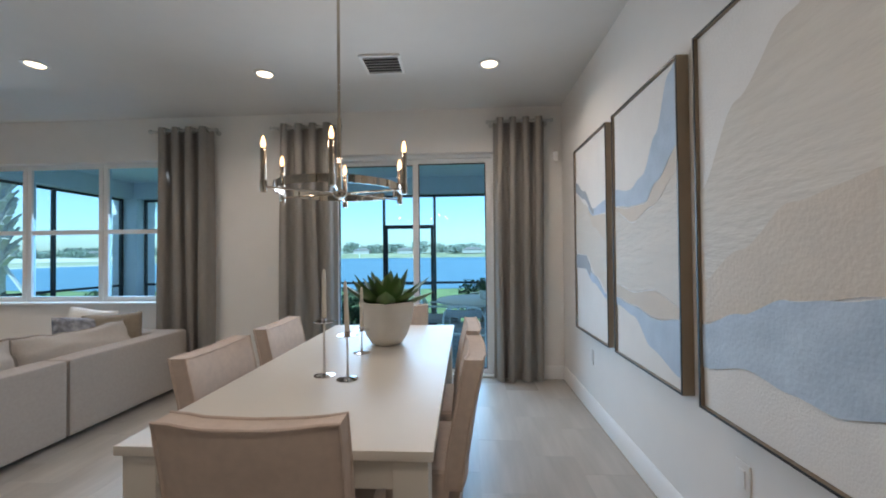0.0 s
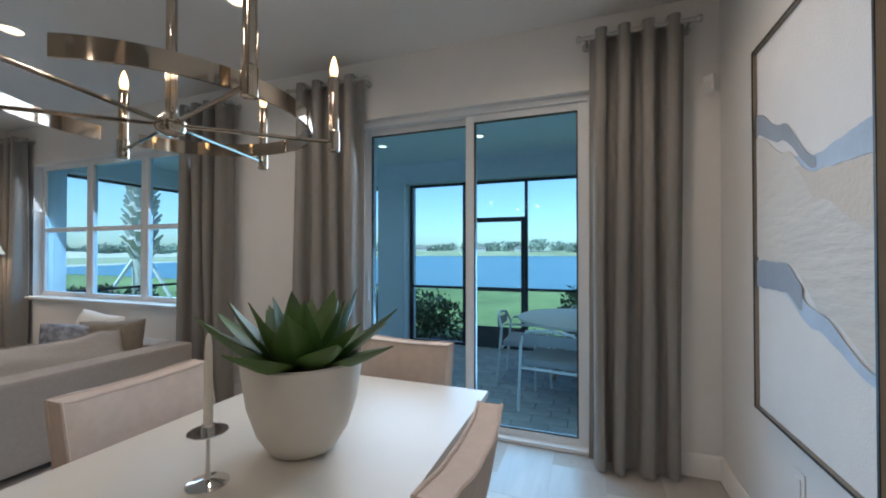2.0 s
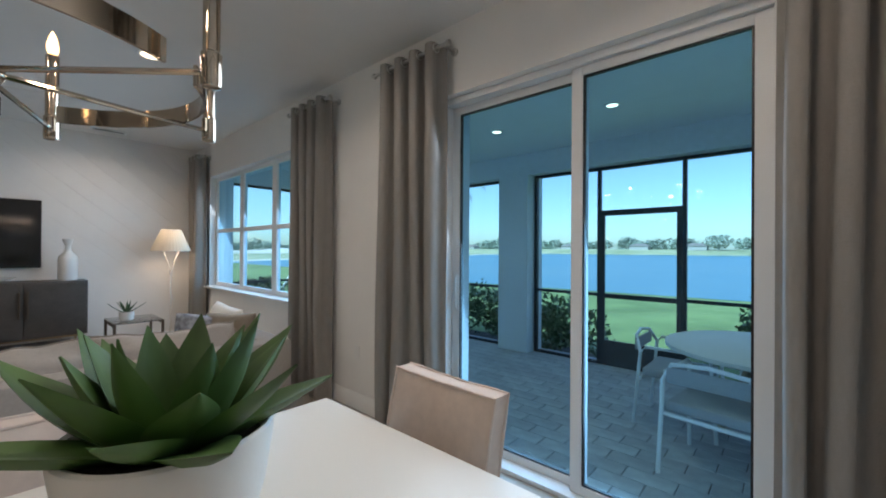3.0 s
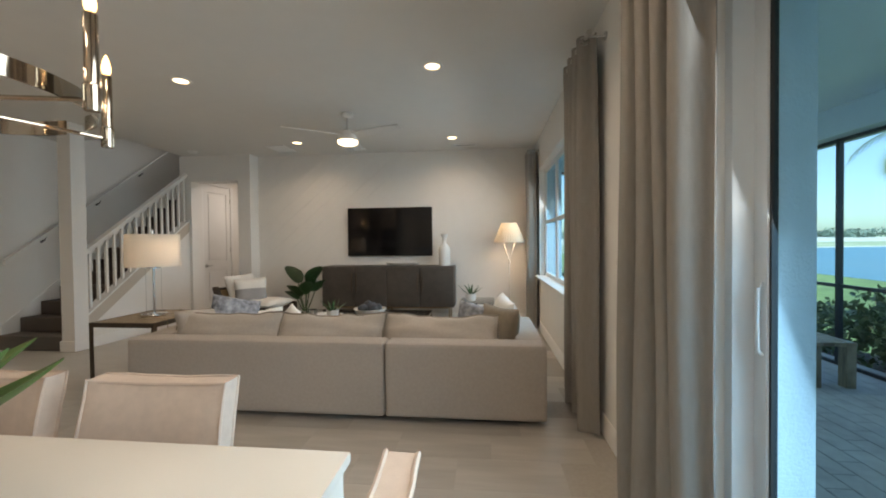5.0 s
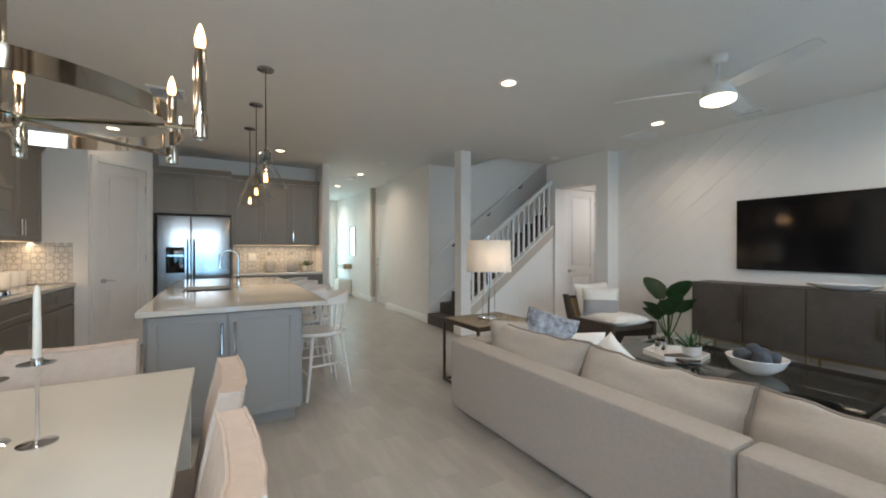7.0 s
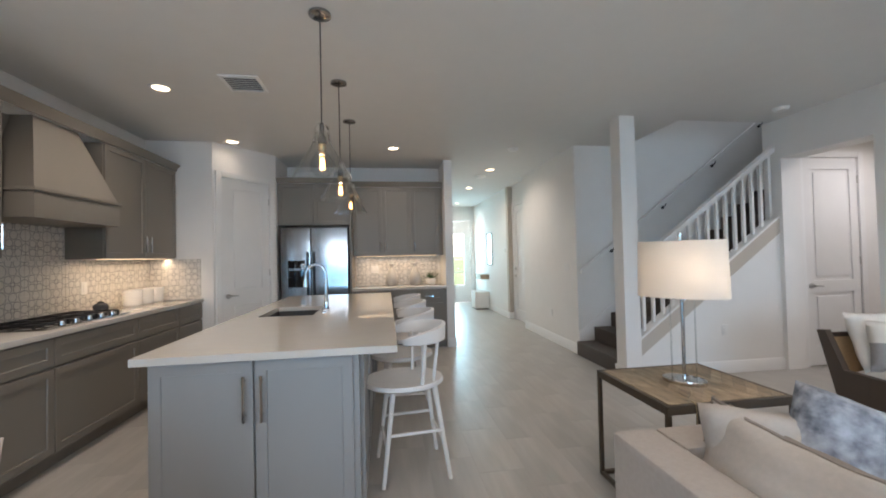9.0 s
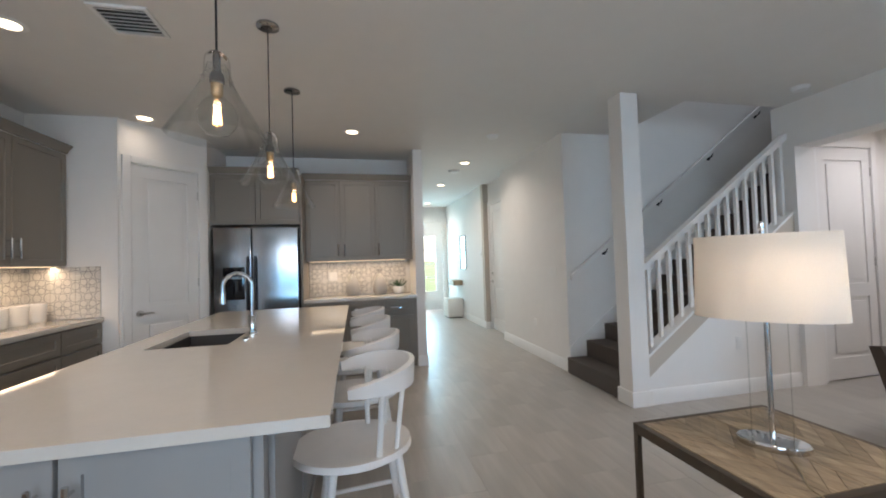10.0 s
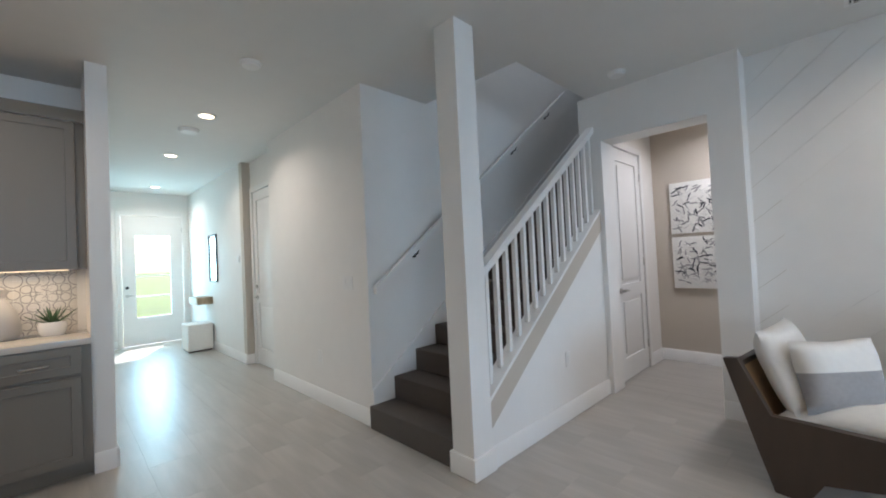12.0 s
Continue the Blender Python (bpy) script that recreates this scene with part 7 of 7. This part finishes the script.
    bm = B()
    box(bm, -0.58, 0.58, -0.19 + 0.097 * k, -0.10 + 0.097 * k, 0.40, 0.435, 0.004)
    part("seat_board", bm, "wood", lb)
for x in (-0.52, 0.52):
    for y in (-0.15, 0.15):
        bm = B()
        box(bm, x - 0.05, x + 0.05, y - 0.04, y + 0.04, 0, 0.3995, 0.004)
        part("leg", bm, "wood", lb)

# pavers: one mesh size, laid in running bond
bm = B()
box(bm, -0.147, 0.147, -0.072, 0.072, -0.012, 0.0, 0.004, 1)
pm = finish("paver", bm, "paver", False)
pav = thing("lanai_paving", "blue-grey paver floor of the lanai in running bond", "paving", kind="structure")
rest = []
for j in range(22):
    for i in range(44):
        x, y = -9.0 + 0.15 + 0.30 * i + (0.15 if j % 2 else 0.0), 4.56 + 0.15 * j
        if x > 3.85 or y > 7.58 or x < -6.18:
            continue
        if -2.0 < x < 1.6 and y < 7.3 and len(pav.children) < 290:
            o = new("paver", pm)
            o.parent = pav
            o.location = (x, y, LZ)
        else:
            rest.append((x, y))
vs, fs = [], []
for x, y in rest:
    k = len(vs)
    for zz, g in ((-0.012, 0.147), (-0.003, 0.147), (0.0, 0.143)):
        for sx_, sy_ in ((-1, -1), (1, -1), (1, 1), (-1, 1)):
            vs.append((x + sx_ * g, y + sy_ * (g - 0.075), LZ + zz))
    for a in (0, 4):
        for i in range(4):
            fs.append((k + a + i, k + a + (i + 1) % 4, k + a + 4 + (i + 1) % 4, k + a + 4 + i))
    fs.append((k + 8, k + 9, k + 10, k + 11))
me = bpy.data.meshes.new("pavers")
me.from_pydata(vs, [], fs)
me.materials.append(M["paver"])
o = tagged(new("pavers", me), "grey pavers", kind="stuff")
o.parent = pav

# ---- outdoors ----
ground = solid("ground", box(B(), -1500, 1500, -1500, 1500, -0.60, -0.36), "grass", "mown green lawn round the house", "ground", kind="structure", smooth=False)
bm = B()
vsw = []
n = 60
for i in range(n + 1):
    x = -500 + 1000 * i / n
    vsw.append((bm.verts.new((x, 19.5 + 1.2 * math.sin(x * 0.11) + 0.02 * abs(x), -0.352)), bm.verts.new((x, 262 + 14 * math.sin(x * 0.013 + 1), -0.352))))
for a, b in zip(vsw, vsw[1:]):
    bm.faces.new((a[0], b[0], b[1], a[1]))
solid("water", bm, "water", "wide blue lake behind the house", "lake", kind="structure")
structure("mulch_bed", [(-7.7, -1.4, 7.85, 8.9, -0.37, -0.33), (-7.7, -6.45, 4.5, 7.849, -0.37, -0.33), (0.5, 4.0, 7.85, 8.9, -0.37, -0.33)], "mulch", "dark mulch planting bed along the screen")
bm = B()
rows = []
n = 80
for i in range(n + 1):
    x = -520 + 1040 * i / n
    y0 = 258 + 14 * math.sin(x * 0.013 + 1)
    rows.append([bm.verts.new((x, y0, -0.36)), bm.verts.new((x, y0 + 12, 1.5 + 0.4 * noise.noise(Vector((x * 0.02, 0, 0))))), bm.verts.new((x, y0 + 40, 3.2 + 0.5 * noise.noise(Vector((x * 0.03, 2, 0))))), bm.verts.new((x, y0 + 120, 3.3))])
for a, b in zip(rows, rows[1:]):
    for i in range(3):
        bm.faces.new((a[i], b[i], b[i + 1], a[i + 1]))
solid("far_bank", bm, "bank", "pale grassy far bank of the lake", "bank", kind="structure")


def shore_x(y):
    """Where the near western shore of the lake runs."""
    return -58 - 0.42 * max(y - 20, 0) + 0.0006 * max(y - 20, 0) ** 2 + 2.5 * math.sin(y * 0.07)


def shore_strip(name, a, b, z_of, mat, label, steps=6):
    bm = B()
    grid = []
    for j in range(61):
        y = -120 + 7 * j
        grid.append([bm.verts.new((shore_x(y) - a - (b - a) * i / steps, y, z_of(y, i / steps))) for i in range(steps + 1)])
    for r0, r1 in zip(grid, grid[1:]):
        for i in range(steps):
            bm.faces.new((r0[i], r0[i + 1], r1[i + 1], r1[i]))
    return solid(name, bm, mat, label, "bank", kind="structure")


shore_strip("shore_sand", 0, 3.5, lambda y, u: -0.351 + 0.10 * u, "sand", "pale sandy edge of the lake", 2)
shore_strip("shore_lawn", 3.5, 84, lambda y, u: -0.251 + 0.05 * u, "bank", "green meadow beyond the lake")
shore_strip("sand_mounds", 84, 130, lambda y, u: -0.201 + max(0, math.sin(math.pi * u)) * (1.6 + 2.2 * noise.noise(Vector((y * 0.045, u * 1.5, 3)))), "sand", "pale heaps of sand beyond the meadow", 10)
shore_strip("back_field", 130, 330, lambda y, u: -0.201, "bank", "meadow under the far trees", 2)


def leaf_cloud(name, blobs, count, size, mat, label, category, seed, group=""):
    """Many small leaves filling uneven lumps (x, y, z, radius x, y, z)."""
    rnd = random.Random(seed)
    vs, fs = [], []
    for x, y, z, rx, ry, rz in blobs:
        for _ in range(count):
            d = Vector((rnd.gauss(0, 1), rnd.gauss(0, 1), rnd.gauss(0, 1))).normalized() * rnd.uniform(0.35, 1.0) ** 0.5
            k = 1 + 0.35 * noise.noise(d * 2.3 + Vector((x, y, z)))
            c = Vector((x + d.x * rx * k, y + d.y * ry * k, z + d.z * rz * k))
            u = Vector((rnd.gauss(0, 1), rnd.gauss(0, 1), rnd.gauss(0, 1))).normalized()
            w = u.cross(Vector((rnd.gauss(0, 1), rnd.gauss(0, 1), rnd.gauss(0, 1)))).normalized()
            s = size * rnd.uniform(0.6, 1.3)
            i0 = len(vs)
            vs += [c - u * s, c + w * s * 0.45, c + u * s, c - w * s * 0.45]
            fs.append((i0, i0 + 1, i0 + 2, i0 + 3))
    me = bpy.data.meshes.new(name)
    me.from_pydata(vs, [], fs)
    me.materials.append(M[mat])
    return tagged(new(name, me), label, category, group)


rnd = random.Random(11)
for i in range(8):
    x = -7.45 + 0.80 * i
    blobs = [(x + rnd.uniform(-0.3, 0.3), 8.35 + rnd.uniform(-0.2, 0.2), 0.10 + rnd.uniform(-0.1, 0.3), 0.42, 0.36, 0.40) for _ in range(3)]
    leaf_cloud("hedge_bush", blobs, 330, 0.055, "bush", "dark green leafy hedge shrub outside the screen", "bush", i, "hedge along the screen")
for i in range(4):
    y = 4.9 + 0.85 * i
    blobs = [(-7.05 + rnd.uniform(-0.25, 0.25), y + rnd.uniform(-0.3, 0.3), 0.10 + rnd.uniform(-0.1, 0.35), 0.36, 0.42, 0.42) for _ in range(3)]
    leaf_cloud("hedge_bush", blobs, 330, 0.055, "bush", "dark green leafy hedge shrub outside the screen", "bush", 60 + i, "hedge along the screen")
for i in range(4):
    x = 0.75 + 0.85 * i
    blobs = [(x + rnd.uniform(-0.3, 0.3), 8.4 + rnd.uniform(-0.2, 0.2), 0.10 + rnd.uniform(-0.1, 0.3), 0.42, 0.36, 0.42) for _ in range(3)]
    leaf_cloud("hedge_bush", blobs, 330, 0.055, "bush", "dark green leafy hedge shrub outside the screen", "bush", 40 + i, "hedge along the screen")
for k in range(60):
    x = -360 + 12 * k + rnd.uniform(-4, 4)
    y = 300 + rnd.uniform(-6, 20)
    h = rnd.uniform(5.6, 9.4) * (1.3 if k % 9 == 4 else 1.0)
    blobs = [(x + rnd.uniform(-7, 7), y + rnd.uniform(-4, 4), 2.9 + h * rnd.uniform(0.30, 0.62), 6.5, 4, h * 0.46) for _ in range(3)]
    leaf_cloud("far_trees", blobs, 150, 1.0, "hazed_tree", "low tree clump on the far bank, green paled for haze", "tree", 100 + k, "far tree line")
for k in range(44):
    y = -60 + 8.5 * k + rnd.uniform(-3, 3)
    x = shore_x(y) - 150 - rnd.uniform(0, 18)
    h = rnd.uniform(4.5, 9.0)
    blobs = [(x + rnd.uniform(-4, 4), y + rnd.uniform(-5, 5), h * rnd.uniform(0.35, 0.6), 4, 5.5, h * 0.45) for _ in range(3)]
    leaf_cloud("far_trees", blobs, 150, 0.8, "hazed_tree", "low tree clump beyond the meadow, green paled for haze", "tree", 300 + k, "tree line beyond the meadow")
for k in range(14):
    x = -300 + 43 * k + rnd.uniform(-10, 10)
    hs = thing("far_house", "small pale house on the far bank", "house", "far houses", m=pose(x, 290 + rnd.uniform(-3, 3), 2.6))
    w = rnd.uniform(5, 8)
    bm = B()
    box(bm, -w, w, 0, 8, 0, 2.8)
    part("wall", bm, "far_wall", hs)
    bm = B()
    v = [bm.verts.new(p) for p in ((-w - 0.5, -0.5, 2.8), (w + 0.5, -0.5, 2.8), (w + 0.5, 8.5, 2.8), (-w - 0.5, 8.5, 2.8), (-w * 0.5, 4, 4.6), (w * 0.5, 4, 4.6))]
    for f in ((0, 1, 5, 4), (1, 2, 5), (2, 3, 4, 5), (3, 0, 4), (3, 2, 1, 0)):
        bm.faces.new([v[i] for i in f])
    part("roof", bm, "far_roof", hs, smooth=False)


def palm(at, h, seed, label):
    p = thing("palm_tree", label, "tree", m=pose(*at))
    rnd = random.Random(seed)
    bm = B()
    lathe(bm, [(0.27, 0), (0.21, 0.3), (0.20, 1.2), (0.25, 1.7), (0.28, h * 0.55), (0.22, h - 0.9), (0.13, h)], seg=16)
    part("trunk", bm, "bark", p)
    bm = B()
    for k in range(110):
        a, z = k * 2.4, 1.55 + (h - 1.75) * k / 110
        rr = 0.24 - 0.09 * (k / 110) ** 2
        m_ = pose(rr * math.cos(a), rr * math.sin(a), z, 0, 0, math.degrees(a)) @ pose(0, 0, 0, 0, rnd.uniform(30, 52) - 18 * k / 110, 0)
        b2 = B()
        box(b2, -0.02, 0.025, -0.06, 0.06, -0.08, 0.32)
        b2.transform(m_)
        tmp = bpy.data.meshes.new("boot")
        b2.to_mesh(tmp)
        b2.free()
        bm.from_mesh(tmp)
        bpy.data.meshes.remove(tmp)
    part("leaf_boots", bm, "bark", p, "cross-hatched cut leaf bases")
    for k in range(16):
        bm = B()
        yaw, el = radians(k * 137.5), radians(rnd.uniform(5, 75))
        pos, pts = Vector((0, 0, h)), []
        ln = rnd.uniform(1.5, 2.0)
        for i in range(13):
            pts.append(pos.copy())
            pos = pos + Vector((math.cos(yaw) * math.cos(el), math.sin(yaw) * math.cos(el), math.sin(el))) * (ln / 12)
            el -= radians(8)
        tube(bm, pts, [0.02 - 0.0014 * i for i in range(13)], 5)
        side = Vector((-math.sin(yaw), math.cos(yaw), 0))
        for i in range(2, 13):
            d_ = (pts[i] - pts[i - 1]).normalized()
            for j in range(3):
                b0 = pts[i - 1] + (pts[i] - pts[i - 1]) * j / 3
                for s in (1, -1):
                    tip = b0 + side * s * 0.42 * math.sin(math.pi * (i + j / 3) / 13.5) + d_ * 0.28 + Vector((0, 0, -0.10))
                    bm.faces.new([bm.verts.new(q) for q in (b0 + d_ * 0.018, tip, b0 - d_ * 0.018)])
        part("frond", bm, "frond", p)
    for k in range(3):
        a = radians(120 * k + 20)
        bm = B()
        tube(bm, [(1.1 * math.cos(a), 1.1 * math.sin(a), -0.02), (0.2 * math.cos(a), 0.2 * math.sin(a), 1.5)], 0.045, 6)
        part("prop", bm, "stool", p, "pale timber prop")


palm((-10.65, 8.66, -0.36), 4.6, 2, "young palm with thick cross-hatched trunk and timber props")
palm((-9.6, 13.8, -0.36), 4.1, 5, "young palm with propped trunk by the lake")

# ---- floor tiles ----
bm = B()
box(bm, -0.1520, 0.1520, -0.3045, 0.3045, -0.0015, 0.0, 0.0004, 1)
tm = finish("tile", bm, "tile", False)
rest, kept = [], 0
for i in range(34):
    for j in range(24):
        x = -8.75 + 0.1525 + 0.305 * i
        y = -9.3 + 0.305 + 0.61 * j - 0.2035 * (i % 3)
        if y > 4.2 or x > 1.45:
            continue
        if -5.6 < x < 1.3 and -3.9 < y < 4.2 and kept < 295 and not (x > 0.75 and y < 0.6):
            o = new("tile", tm)
            o.parent = floor
            o.location = (x, y, 0)
            kept += 1
        else:
            rest.append((x, y))
vs, fs = [], []
for x, y in rest:
    k = len(vs)
    for zz, g in ((-0.0015, 0.0), (-0.0004, 0.0), (0.0, 0.0004)):
        for sx_, sy_ in ((-1, -1), (1, -1), (1, 1), (-1, 1)):
            vs.append((x + sx_ * (0.1520 - g), min(y + sy_ * (0.3045 - g), 4.27), zz))
    for a in (0, 4):
        for i in range(4):
            fs.append((k + a + i, k + a + (i + 1) % 4, k + a + 4 + (i + 1) % 4, k + a + 4 + i))
    fs.append((k + 8, k + 9, k + 10, k + 11))
me = bpy.data.meshes.new("tiles")
me.from_pydata(vs, [], fs)
me.materials.append(M["tile"])
o = tagged(new("tiles", me), "pale grey floor tiles", kind="stuff")
o.parent = floor
